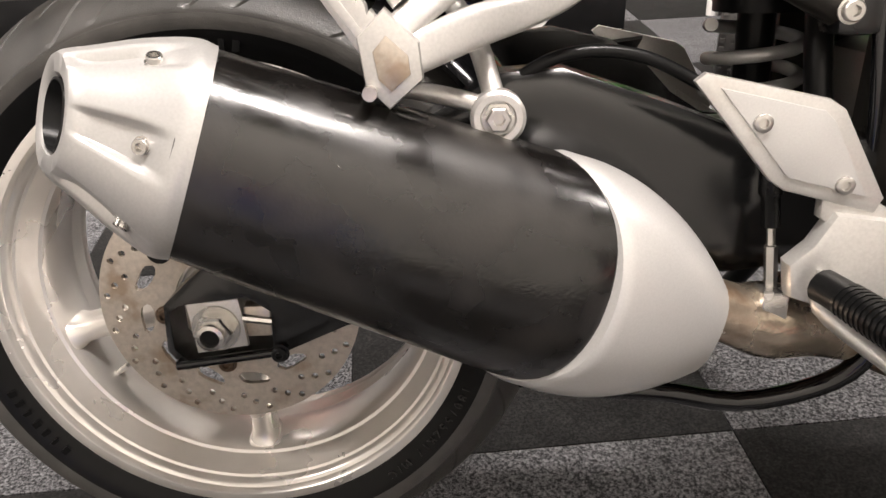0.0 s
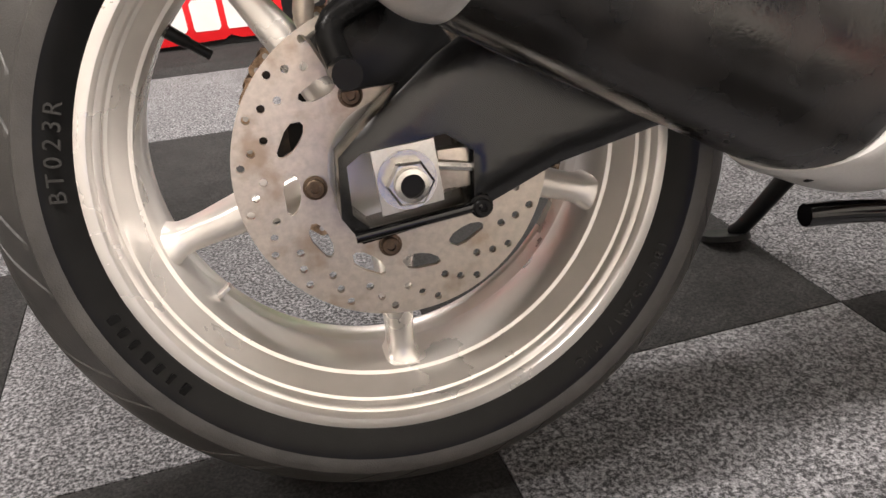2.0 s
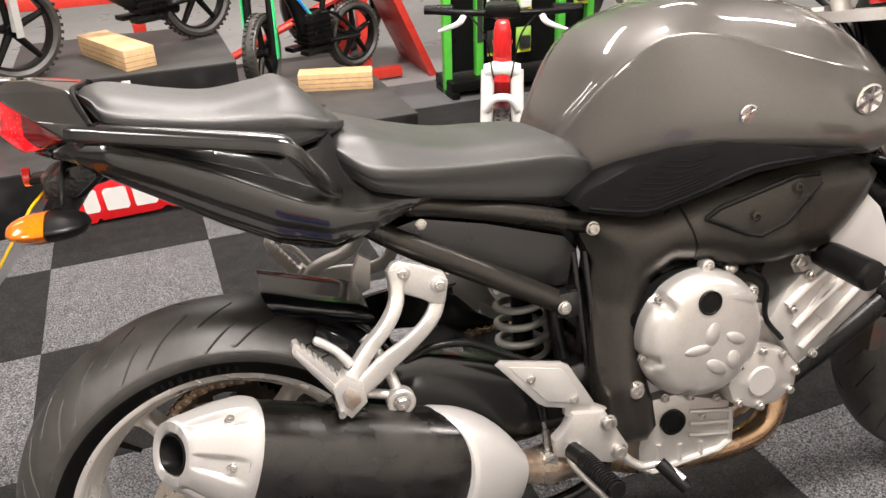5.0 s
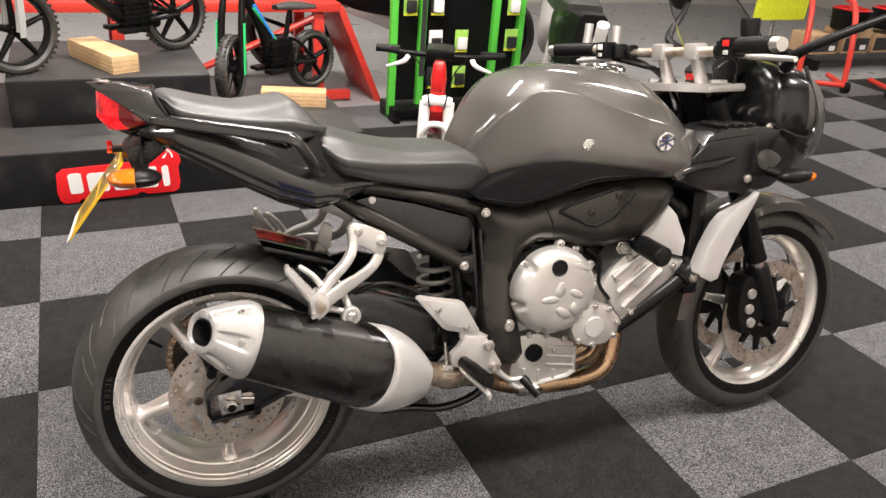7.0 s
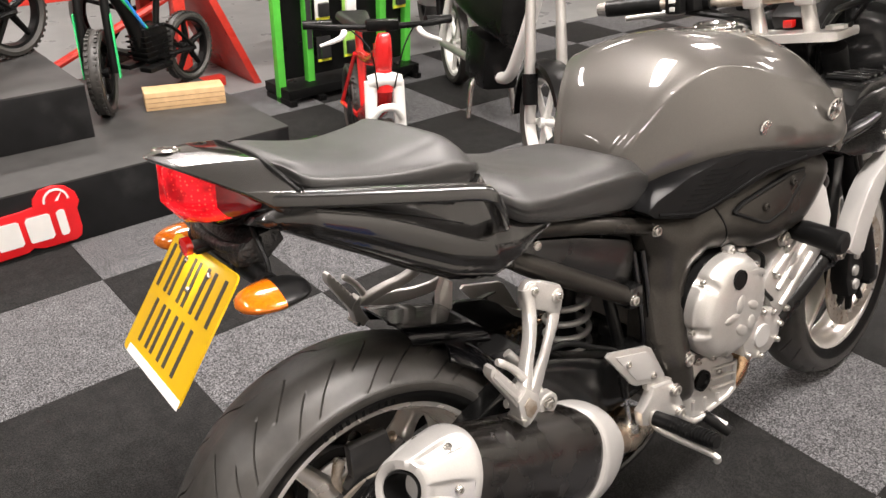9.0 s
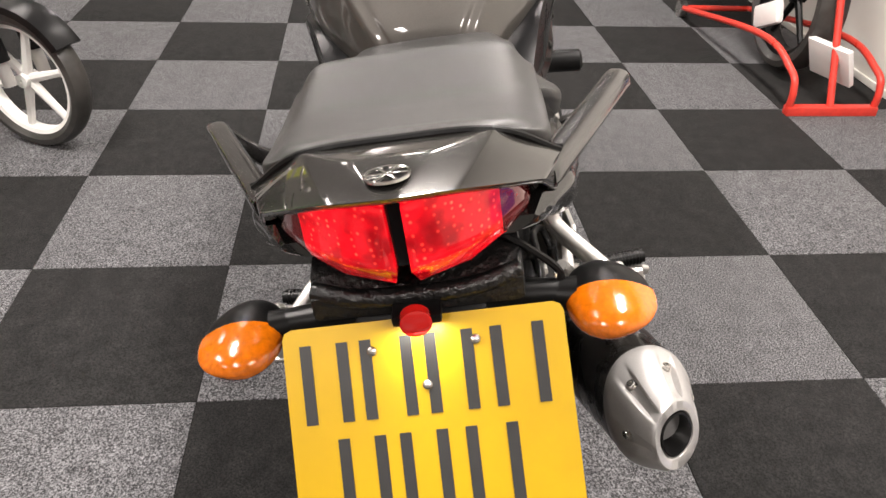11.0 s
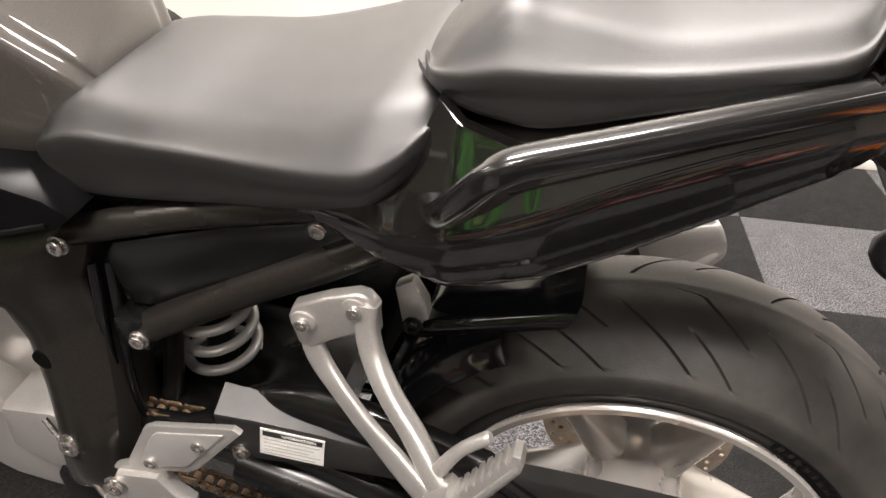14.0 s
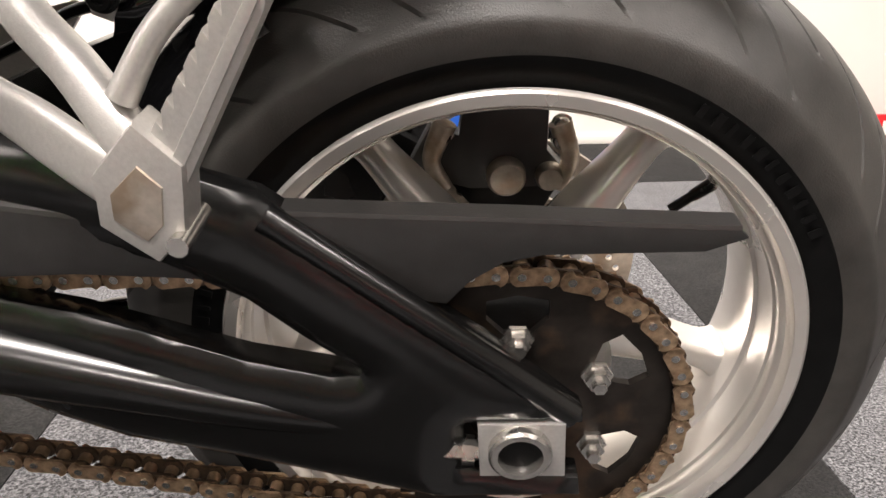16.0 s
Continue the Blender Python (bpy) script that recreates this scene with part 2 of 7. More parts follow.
def part(name, bm, material, parent, label="", angle=38, m=None):
    me = bm if isinstance(bm, bpy.types.Mesh) else finish(bm, (material,), angle)
    ob = new(name, me)
    ob.parent = parent
    if m is not None:
        ob.matrix_local = m
    if label:
        ob["label"] = label
    return ob


def thing(name, label, category, m=None, group="", kind=""):
    ob = new(name)
    ob.empty_display_size = 0.1
    if m is not None:
        ob.matrix_world = m
    return tagged(ob, label, category, group, kind)


def catmull(points, n):
    """A smooth line of n points through the given ones."""
    p = np.array(points, float)
    p = np.vstack([2 * p[0] - p[1], p, 2 * p[-1] - p[-2]])
    out, segs = [], len(p) - 3
    for k in range(n):
        s = k / (n - 1) * segs
        i = min(int(s), segs - 1)
        t = s - i
        a, b, c, d = p[i], p[i + 1], p[i + 2], p[i + 3]
        out.append(0.5 * (2 * b + (c - a) * t + (2 * a - 5 * b + 4 * c - d) * t**2 + (3 * b - a - 3 * c + d) * t**3))
    return np.array(out)


def skin(rings, closed=True, caps=True):
    """A mesh over rings of points."""
    bm = bmesh.new()
    vs = [[bm.verts.new(p) for p in ring] for ring in rings]
    n = len(vs[0])
    for a, b in zip(vs, vs[1:]):
        for i in range(n if closed else n - 1):
            j = (i + 1) % n
            bm.faces.new((a[i], a[j], b[j], b[i]))
    if caps and closed:
        bm.faces.new(vs[0][::-1])
        bm.faces.new(vs[-1])
    return bm


def body(stations, profile, n=40, m=24):
    """A symmetrical body along x: stations of x, bottom, top, half width; profile of half-width and height fractions, bottom to top."""
    st, pr = catmull(stations, n), catmull(profile, m)
    rings = []
    for x, zb, zt, w in st:
        half = [(x, fy * w, zb + fz * (zt - zb)) for fy, fz in pr]
        rings.append(half + [(x, -y, z) for x, y, z in half[-2:0:-1]])
    return skin(rings)


def tube(points, r, n=10, steps=0, caps=True):
    """A round bar along points; r: one radius or one for each point."""
    p = np.array(points, float)
    rr = np.full(len(p), r, float) if np.isscalar(r) else np.array(r, float)
    if steps:
        q = catmull(np.c_[p, rr], steps)
        p, rr = q[:, :3], q[:, 3]
    t = np.gradient(p, axis=0)
    t /= np.linalg.norm(t, axis=1)[:, None] + 1e-12
    up = np.array([0, 0, 1.0]) if abs(t[0][2]) < 0.9 else np.array([1.0, 0, 0])
    rings = []
    for c, d, r1 in zip(p, t, rr):
        a = np.cross(up, d)
        a /= np.linalg.norm(a)
        b = np.cross(d, a)
        up = b
        rings.append([c + r1 * (math.cos(k) * a + math.sin(k) * b) for k in np.linspace(0, 2 * math.pi, n, endpoint=False)])
    return skin(rings, caps=caps)


def strap(points, wide, thick, steps, power=0.6):
    """A flattened bar along points, its flat faces towards the sides; wide and thick are half sizes."""
    p = np.array(points, float)
    w = np.full(len(p), wide, float) if np.isscalar(wide) else np.array(wide, float)
    q = catmull(np.c_[p, w], steps)
    p, w = q[:, :3], q[:, 3]
    d = np.gradient(p, axis=0)
    rings = []
    for c, t, r in zip(p, d, w):
        t = t / np.linalg.norm(t)
        b = np.array((0, 1.0, 0)) - t[1] * t
        b /= np.linalg.norm(b)
        a = np.cross(t, b)
        rings.append([c + a * math.copysign(abs(math.cos(k)) ** power, math.cos(k)) * r + b * math.copysign(abs(math.sin(k)) ** power, math.sin(k)) * thick for k in np.linspace(0, 2 * math.pi, 24, endpoint=False)])
    return skin(rings)


def lathe(profile, n=64, centre=(0, 0, 0), closed=True):
    """Turned round an axis along y: profile of y and radius; closed joins the last ring to the first."""
    bm = bmesh.new()
    vs = []
    for y, r in profile:
        vs.append([bm.verts.new((centre[0] + r * math.cos(a), centre[1] + y, centre[2] + r * math.sin(a))) for a in np.linspace(0, 2 * math.pi, n, endpoint=False)])
    rows = list(zip(vs, vs[1:])) + ([(vs[-1], vs[0])] if closed else [])
    for a, b in rows:
        for i in range(n):
            bm.faces.new((a[i], a[(i + 1) % n], b[(i + 1) % n], b[i]))
    if not closed:
        for ring in (vs[0], vs[-1]):
            bm.faces.new(ring)
    return bm


def ring_points(x, z, r, n=16, turn=0.0):
    return [(x + r * math.cos(2 * math.pi * k / n + turn), z + r * math.sin(2 * math.pi * k / n + turn)) for k in range(n)]


def plate(outline, y0, y1, holes=(), bevel=0.003, round_n=0, grid=0.0):
    """A slab in the x-z plane between y0 and y1 (numbers, or functions of x and z), with holes."""
    from mathutils.geometry import delaunay_2d_cdt
    outs = [list(outline)] + [list(h) for h in holes]
    if round_n:
        o = np.array(outline, float)
        o = np.vstack([o, o[:1]])
        outs[0] = [tuple(p) for p in catmull(o, round_n + 1)[:-1]]
    pts, edges = [], []
    for o in outs:
        k = len(pts)
        pts += [Vector(p) for p in o]
        edges += [(k + i, k + (i + 1) % len(o)) for i in range(len(o))]
    if grid:
        a = np.array(outs[0])
        for gx in np.arange(a[:, 0].min(), a[:, 0].max(), grid):
            for gz in np.arange(a[:, 1].min(), a[:, 1].max(), grid):
                pts.append(Vector((gx, gz)))
    vs, _, found, *_ = delaunay_2d_cdt(pts, edges, [], 0, 1e-7)

    def inside(o, x, z):
        hit = False
        for (ax, az), (bx, bz) in zip(o, o[1:] + o[:1]):
            if (az > z) != (bz > z) and x < (bx - ax) * (z - az) / (bz - az) + ax:
                hit = not hit
        return hit

    faces = []
    for fc in found:
        cx, cz = sum(vs[i].x for i in fc) / len(fc), sum(vs[i].y for i in fc) / len(fc)
        if inside(outs[0], cx, cz) and not any(inside(h, cx, cz) for h in outs[1:]):
            faces.append(fc)
    used = sorted({i for fc in faces for i in fc})
    f0 = y0 if callable(y0) else (lambda x, z: y0)
    f1 = y1 if callable(y1) else (lambda x, z: y1)
    bm = bmesh.new()
    lo = {i: bm.verts.new((vs[i].x, f0(vs[i].x, vs[i].y), vs[i].y)) for i in used}
    hi = {i: bm.verts.new((vs[i].x, f1(vs[i].x, vs[i].y), vs[i].y)) for i in used}
    count = {}
    for fc in faces:
        bm.faces.new([lo[i] for i in fc])
        bm.faces.new([hi[i] for i in fc][::-1])
        for i in range(len(fc)):
            e = (fc[i], fc[(i + 1) % len(fc)])
            count[tuple(sorted(e))] = count.get(tuple(sorted(e)), 0) + 1
    for (a, b), c in count.items():
        if c == 1:
            bm.faces.new((lo[a], lo[b], hi[b], hi[a]))
    if bevel:
        bmesh.ops.recalc_face_normals(bm, faces=bm.faces)
        rim = [e for e in bm.edges if len(e.link_faces) == 2 and e.calc_face_angle(0) > 0.9 and abs(e.verts[0].co.y - e.verts[1].co.y) < abs(e.verts[0].co.x - e.verts[1].co.x) + abs(e.verts[0].co.z - e.verts[1].co.z)]
        bmesh.ops.bevel(bm, geom=rim, offset=bevel, segments=2, affect="EDGES", profile=0.6, clamp_overlap=True)
    return bm


def pillow(outline, depth, width):
    """How far a rounded panel falls away near its outline."""
    o = np.array(list(outline) + [outline[0]], float)
    a, d = o[:-1], np.diff(o, axis=0)
    dd = (d ** 2).sum(axis=1) + 1e-12

    def fall(x, z):
        p = np.array((x, z))
        t = np.clip(((p - a) * d).sum(axis=1) / dd, 0, 1)
        near = np.sqrt((((a + d * t[:, None]) - p) ** 2).sum(axis=1).min())
        return depth * (1 - min(1.0, near / width)) ** 2
    return fall


def box(x0, x1, y0, y1, z0, z1, bevel=0.0):
    bm = bmesh.new()
    bmesh.ops.create_cube(bm, size=1, matrix=Matrix.LocRotScale(((x0 + x1) / 2, (y0 + y1) / 2, (z0 + z1) / 2), None, (x1 - x0, y1 - y0, z1 - z0)))
    if bevel:
        bmesh.ops.bevel(bm, geom=list(bm.edges), offset=bevel, segments=2, affect="EDGES", profile=0.6)
    return bm


def join(*bms):
    me = bpy.data.meshes.new("join")
    out = bmesh.new()
    for b in bms:
        b.to_mesh(me)
        out.from_mesh(me)
        b.free()
    bpy.data.meshes.remove(me)
    return out


def moved(bm, m):
    bmesh.ops.transform(bm, matrix=m, verts=bm.verts)
    return bm


def ball(c, rx, ry, rz, n=20):
    bm = bmesh.new()
    bmesh.ops.create_uvsphere(bm, u_segments=n, v_segments=n // 2 + 2, radius=1, matrix=Matrix.LocRotScale(c, None, (rx, ry, rz)))
    return bm


def bolt(r, h, side=-1, hexed=False):
    """A cap screw with a socket, standing on y = 0, its head towards side."""
    n = 6 if hexed else 20
    prof = [(0, r * 1.25), (side * h * 0.2, r * 1.25), (side * h * 0.25, r), (side * h * 0.85, r), (side * h, r * 0.86), (side * h, r * 0.5), (side * h * 0.5, r * 0.45), (side * h * 0.5, 0.0005)]
    return lathe(prof, n, closed=False)
# ---- the hall ----
def room(name, bm, material, label, category="", kind="structure"):
    ob = new(name, finish(bm, (material,)))
    ob.matrix_world = ROOM
    return tagged(ob, label, category or name.replace("_", " "), kind=kind)


U0, U1, V0, V1, H = -5.0, 9.0, -1.95, 6.55, 2.95
floor = room("floor", box(U0, U1, V0, V1, -0.15, -0.004), CARPET_DARK, "checkered floor of charcoal and speckled grey carpet tiles", "floor")
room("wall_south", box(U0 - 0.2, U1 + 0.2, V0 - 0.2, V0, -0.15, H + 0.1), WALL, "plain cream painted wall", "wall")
room("wall_north", box(U0 - 0.2, U1 + 0.2, V1, V1 + 0.2, -0.15, H + 0.1), WALL_DIM, "plain cream painted wall", "wall")
room("wall_west", box(U0 - 0.2, U0, V0, V1, -0.15, H + 0.1), WALL_DIM, "plain cream painted wall", "wall")
room("wall_east", box(U1, U1 + 0.2, V0, V1, -0.15, H + 0.1), WALL_DIM, "plain cream painted wall", "wall")
room("ceiling", box(U0, U1, V0, V1, H, H + 0.1), CEIL, "plain white ceiling", "ceiling")
for u, v in LAMPS:
    lt = thing("ceiling_light", "flat white ceiling light panel", "ceiling light", ROOM @ pose(u, v, H), "ceiling lights")
    part("frame", join(box(-0.63, 0.63, -0.18, -0.152, -0.03, 0, 0.003), box(-0.63, 0.63, 0.152, 0.18, -0.03, 0, 0.003), box(-0.63, -0.602, -0.152, 0.152, -0.03, 0, 0.003), box(0.602, 0.63, -0.152, 0.152, -0.03, 0, 0.003)), WHITE, lt)
room("baseboard", box(U0, U1, V0, V0 + 0.012, 0, 0.03, 0.003), WALL, "low cream skirting strip", "baseboard")

# podium
lower = thing("display_podium", "black two-step display podium with white numbers", "podium", ROOM)
low_box = part("lower_step", box(-1.30, 0.96, 1.86, 2.95, 0, 0.222, 0.004), PODIUM, lower)
part("lower_top", box(-1.30, 0.96, 1.86, 2.95, 0.222, 0.228), PODIUM_TOP, low_box)
up_box = part("upper_step", box(-0.50, 0.33, 2.20, 2.95, 0.228, 0.425, 0.004), PODIUM, lower)
part("upper_top", box(-0.50, 0.33, 2.20, 2.95, 0.425, 0.431), PODIUM_TOP, up_box)


def text_mesh(body_, size, depth, material, align="CENTER"):
    c = bpy.data.curves.new("text", "FONT")
    c.body, c.size, c.extrude, c.align_x, c.align_y, c.offset = body_, size, depth, align, "CENTER", size * 0.03
    ob = bpy.data.objects.new("text", c)
    me = bpy.data.meshes.new_from_object(ob)
    bpy.data.objects.remove(ob)
    me.materials.append(material)
    return me


part("number", plate([(-0.045, -0.085), (0.045, -0.085), (0.045, -0.060), (0.016, -0.060), (0.016, 0.085), (-0.012, 0.085), (-0.048, 0.058), (-0.038, 0.038), (-0.016, 0.052), (-0.016, -0.060), (-0.045, -0.060)], -0.002, 0.002, bevel=0), WHITE, lower, "white numeral one", m=pose(-0.088, 2.198, 0.325))
part("number", text_mesh("3", 0.20, 0.002, WHITE), None, lower, "white numeral three", m=pose(0.665, 1.857, 0.115, 90))
part("number", text_mesh("2", 0.20, 0.002, WHITE), None, lower, "white numeral two", m=pose(-0.86, 1.857, 0.115, 90))
# ---- the motorcycle: x ahead, y to its left, z up, upright, under its rear axle ----
bike = thing("motorcycle", "dark graphite grey half-faired motorcycle leaning on its side stand", "motorcycle", LEAN)
HUB = Vector((0, 0, 0.311))


def place_bolt(name, p, parent, r=0.008, h=0.007, side=-1, material=None, hexed=False):
    return part(name, bolt(r, h, side, hexed), material or STEEL, parent, m=pose(*p))


# wheels
def tyre_mesh(hw, rmax, rbead, crown, periods, grooves, bend, filler, left_bead=None):
    """A tyre whose mesh lines follow the tread: grooves of phase, inner and outer reach, in a repeat of the circle."""
    left_bead = left_bead or rbead

    def half(rb):
        return catmull([(-hw * 0.84, rb), (-hw * 0.97, rb + (rmax - rb) * 0.25), (-hw, rb + (rmax - rb) * 0.45), (-hw * 0.93, rmax - crown * 0.70), (-hw * 0.66, rmax - crown * 0.28), (-hw * 0.34, rmax - crown * 0.06), (0, rmax)], 40)
    prof = np.vstack([half(rbead), half(left_bead)[-2::-1] * [-1, 1]])
    d = np.r_[0, np.cumsum(np.hypot(*np.diff(prof, axis=0).T))]
    s = np.linspace(0, d[-1], 96)
    prof = np.c_[np.interp(s, d, prof[:, 0]), np.interp(s, d, prof[:, 1])]
    step = 2 * math.pi / periods
    w = 0.0024 / rmax
    lines = []
    for n, (phase, lo, hi) in enumerate(grooves):
        c = phase * step
        lines += [(c - w, None), (c - w * 0.6, n), (c + w * 0.6, n), (c + w, None)]
    lines.sort()
    full = []
    for k, (a, n) in enumerate(lines):
        full.append((a, n))
        nxt = lines[(k + 1) % len(lines)][0] + (step if k == len(lines) - 1 else 0)
        if nxt - a > 3 * w:
            full += [(a + (nxt - a) * (q + 1) / (filler + 1), None) for q in range(filler)]
    bm = bmesh.new()
    rows = []
    for y, r in prof:
        f = abs(y) / hw
        row = []
        for p in range(periods):
            for a, n in full:
                deep = 0.0
                if n is not None:
                    _, lo, hi = grooves[n]
                    deep = 0.0045 * (r > rmax - crown * 0.80) * max(0.0, min(1.0, (f - lo) / 0.03, (hi - f) / 0.03))
                t = a + p * step + bend * f ** 1.5 + (0.5 * step if y > 0 else 0) * min(1.0, f / 0.12)
                row.append(bm.verts.new(((r - deep) * math.cos(t), y, (r - deep) * math.sin(t))))
        rows.append(row)
    n = len(rows[0])
    for a, b in zip(rows, rows[1:]):
        for i in range(n):
            bm.faces.new((a[i], a[(i + 1) % n], b[(i + 1) % n], b[i]))
    for fc in bm.faces:
        c = fc.calc_center_median()
        fc.material_index = 1 if math.hypot(c.x, c.z) < (left_bead if c.y > 0 else rbead) + (rmax - rbead) * 0.32 else 0
    return finish(bm, (RUBBER, SIDEWALL), 40)


def letters(text, size, r, y, angle, parent, side=-1):
    """Raised moulded writing round a sidewall."""
    for k, ch in enumerate(text):
        if ch == " ":
            continue
        c = bpy.data.curves.new("text", "FONT")
        c.body, c.size, c.extrude, c.align_x, c.align_y = ch, size, 0.0006, "CENTER", "CENTER"
        ob = bpy.data.objects.new("text", c)
        me = bpy.data.meshes.new_from_object(ob)
        bpy.data.objects.remove(ob)
        me.materials.append(LETTER)
        a = radians(angle) - side * k * size * 0.74 / r * -1
        q = new("letter", me)
        q.parent = parent
        up = Vector((math.cos(a), 0, math.sin(a)))
        out = Vector((0, side, 0))
        right = up.cross(out)
        q.matrix_local = Matrix.Translation(up * r + Vector((0, y, 0))) @ Matrix((right, up, out)).transposed().to_4x4()


LETTER = mat("moulded_letter", (0.022, 0.0213, 0.020), 0.4, spec=0.3)
WHEEL_Y = -0.016
rear_wheel = part("rear_wheel", lathe([(-0.072, 0.012), (-0.072, 0.052), (-0.03, 0.06), (0.03, 0.06), (0.075, 0.055), (0.075, 0.012)], 48), RIM, bike, "silver five-spoke cast wheel", m=Matrix.Translation(HUB))
tyre = part("tyre", tyre_mesh(0.092, 0.311, 0.2255, 0.062, 14, [(0.15, 0.10, 0.62), (0.48, 0.34, 0.90), (0.78, 0.55, 0.93)], 0.36, 3, 0.2120), None, rear_wheel, "worn black rubber tyre with curved tread grooves", m=pose(0, WHEEL_Y + 0.008, 0))
rim_half = [(0.0700, 0.2330), (0.0735, 0.2345), (0.0755, 0.2335), (0.0765, 0.2315), (0.0755, 0.2235), (0.0725, 0.2213), (0.0680, 0.2205), (0.0660, 0.2170), (0.0640, 0.2160), (0.0600, 0.2155), (0.0570, 0.2150), (0.0555, 0.2125), (0.0500, 0.2105), (0.0360, 0.2030), (0.0320, 0.2018), (0.0305, 0.1985), (0.0265, 0.1972), (0.0200, 0.1955), (0.0100, 0.1945)]
rim_half = [(y * 0.93, r - 0.003) for y, r in rim_half]
rim_left = [(y * 1.36, r - 0.0140 * min(1, max(0, (y - 0.03) / 0.03))) for y, r in rim_half]
rim_prof = [(-y, r) for y, r in rim_half] + rim_left[::-1] + [(0.074, 0.2095), (0.03, 0.2030), (-0.03, 0.210), (-0.060, 0.224)]
part("rim", lathe(rim_prof, 160), RIM, rear_wheel, m=pose(0, WHEEL_Y, 0))


def spoke(a, r0, r1, w0, w1, d0, d1, y=0.0):
    """One cast spoke from the hub to a flared foot at the rim."""
    rows = []
    for f, w, d in ((0, w0 * 1.3, d0), (0.12, w0, d0), (0.5, (w0 + w1) / 2 * 0.92, (d0 + d1) / 2), (0.82, w1 * 0.95, d1), (0.93, w1 * 1.25, d1 * 1.1), (1, w1 * 2.0, d1 * 1.35)):
        r = r0 + (r1 - r0) * f
        ring = []
        for k in range(20):
            t = 2 * math.pi * k / 20
            cx, cy = math.cos(t), math.sin(t)
            px, py = math.copysign(abs(cx) ** 0.55, cx) * w, math.copysign(abs(cy) ** 0.55, cy) * d
            ring.append((r * math.cos(a) - px * math.sin(a), y + py, r * math.sin(a) + px * math.cos(a)))
        rows.append(ring)
    return skin(catmull(np.array(rows).reshape(len(rows), -1), 14).reshape(14, 20, 3))


for k in range(5):
    part("spoke", spoke(radians(-91 + 72 * k), 0.045, 0.2005, 0.021, 0.0125, 0.034, 0.021, WHEEL_Y), RIM, rear_wheel)
VALVE = Vector((-0.140, -0.006, 0.100))
part("valve", tube([VALVE * 1.14, VALVE * 1.02, VALVE * 1.01, VALVE * 0.90], [0.0060, 0.0050, 0.0042, 0.0042], 12), BLACK, rear_wheel, "black rubber valve stem")
part("balance_weight", moved(box(-0.018, 0.018, -0.006, 0.006, -0.002, 0.002, 0.001), Matrix.Translation((-0.159, -0.01, -0.114)) @ pose(0, 0, 0, 0, -36, 0)), STEEL, rear_wheel)


def drilled_disc(r, r_in, rows, slots, thick):
    holes = [ring_points(0, 0, r_in, 40)]
    for n, rr, hr, shift in rows:
        for k in range(n):
            a = 2 * math.pi * (k + shift) / n
            holes.append(ring_points(rr * math.cos(a), rr * math.sin(a), hr, 8))
    for k in range(slots[0]):
        a = 2 * math.pi * (k + 0.3) / slots[0]
        ca, sa = math.cos(a), math.sin(a)
        pts = [(-0.0150, -0.0035), (-0.0130, -0.0065), (-0.0070, -0.0078), (0.0010, -0.0062), (0.0080, -0.0035), (0.0140, 0.0015), (0.0150, 0.0055), (0.0120, 0.0078), (0.0040, 0.0070), (-0.0050, 0.0060), (-0.0120, 0.0030)]
        holes.append([(slots[1] * ca + py * ca - px * sa, slots[1] * sa + py * sa + px * ca) for px, py in pts])
    return plate(ring_points(0, 0, r, 96), -thick / 2, thick / 2, holes, bevel=0)


disc = part("brake_disc", drilled_disc(0.1225, 0.052, [(20, 0.100, 0.0033, 0), (20, 0.108, 0.0033, 0.33), (20, 0.1155, 0.0033, 0.66)], (12, 0.081), 0.005), DISC, rear_wheel, "drilled steel brake disc with light rust", m=pose(0, -0.086, 0), angle=30)
for k in range(5):
    a = radians(-100 + 72 * k)
    place_bolt("disc_bolt", (0.0635 * math.cos(a), -0.003, 0.0635 * math.sin(a)), disc, 0.0075, 0.006, material=CHAIN_DARK)
part("tone_ring", lathe([(-0.070, 0.050), (-0.0835, 0.050), (-0.0835, 0.062), (-0.070, 0.064)], 40), RIM, rear_wheel)

# left: sprocket and carrier
sprocket = []
for k in range(90):
    a = 2 * math.pi * k / 90
    sprocket.append(((0.1125 + (0.005 if k % 2 else -0.002)) * math.cos(a), (0.1125 + (0.005 if k % 2 else -0.002)) * math.sin(a)))
spr_holes = [ring_points(0, 0, 0.035, 32)]
for k in range(6):
    a0 = radians(29 + 60 * k)
    spr_holes.append([(rr * math.cos(a0 + da), rr * math.sin(a0 + da)) for rr, da in ((0.094, -0.22), (0.096, 0), (0.094, 0.22), (0.080, 0.26), (0.066, 0.14), (0.064, 0), (0.066, -0.14), (0.080, -0.26))])
SPROCKET_STEEL = mat("dark_sprocket", (0.035, 0.030, 0.026), 0.42, 0.7, 0.3, 60, 0.1, 300, stain=(0.20, 0.12, 0.07), stain_amount=0.5, stain_scale=16)
spr = part("sprocket", plate(sprocket, -0.003, 0.003, spr_holes, bevel=0), SPROCKET_STEEL, rear_wheel, "dark steel chain sprocket", m=pose(0, 0.122, 0), angle=30)
for k in range(6):
    a = radians(89 + 60 * k)
    p = (0.0625 * math.cos(a), 0.003, 0.0625 * math.sin(a))
    part("stud", lathe([(0, 0.011), (0.003, 0.011), (0.0032, 0.0085), (0.010, 0.0085), (0.0105, 0.005), (0.017, 0.005)], 6, closed=False), STEEL, spr, m=pose(*p))
part("sprocket_carrier", lathe([(0.076, 0.05), (0.076, 0.075), (0.116, 0.062), (0.116, 0.03)], 48), BLACK, rear_wheel)

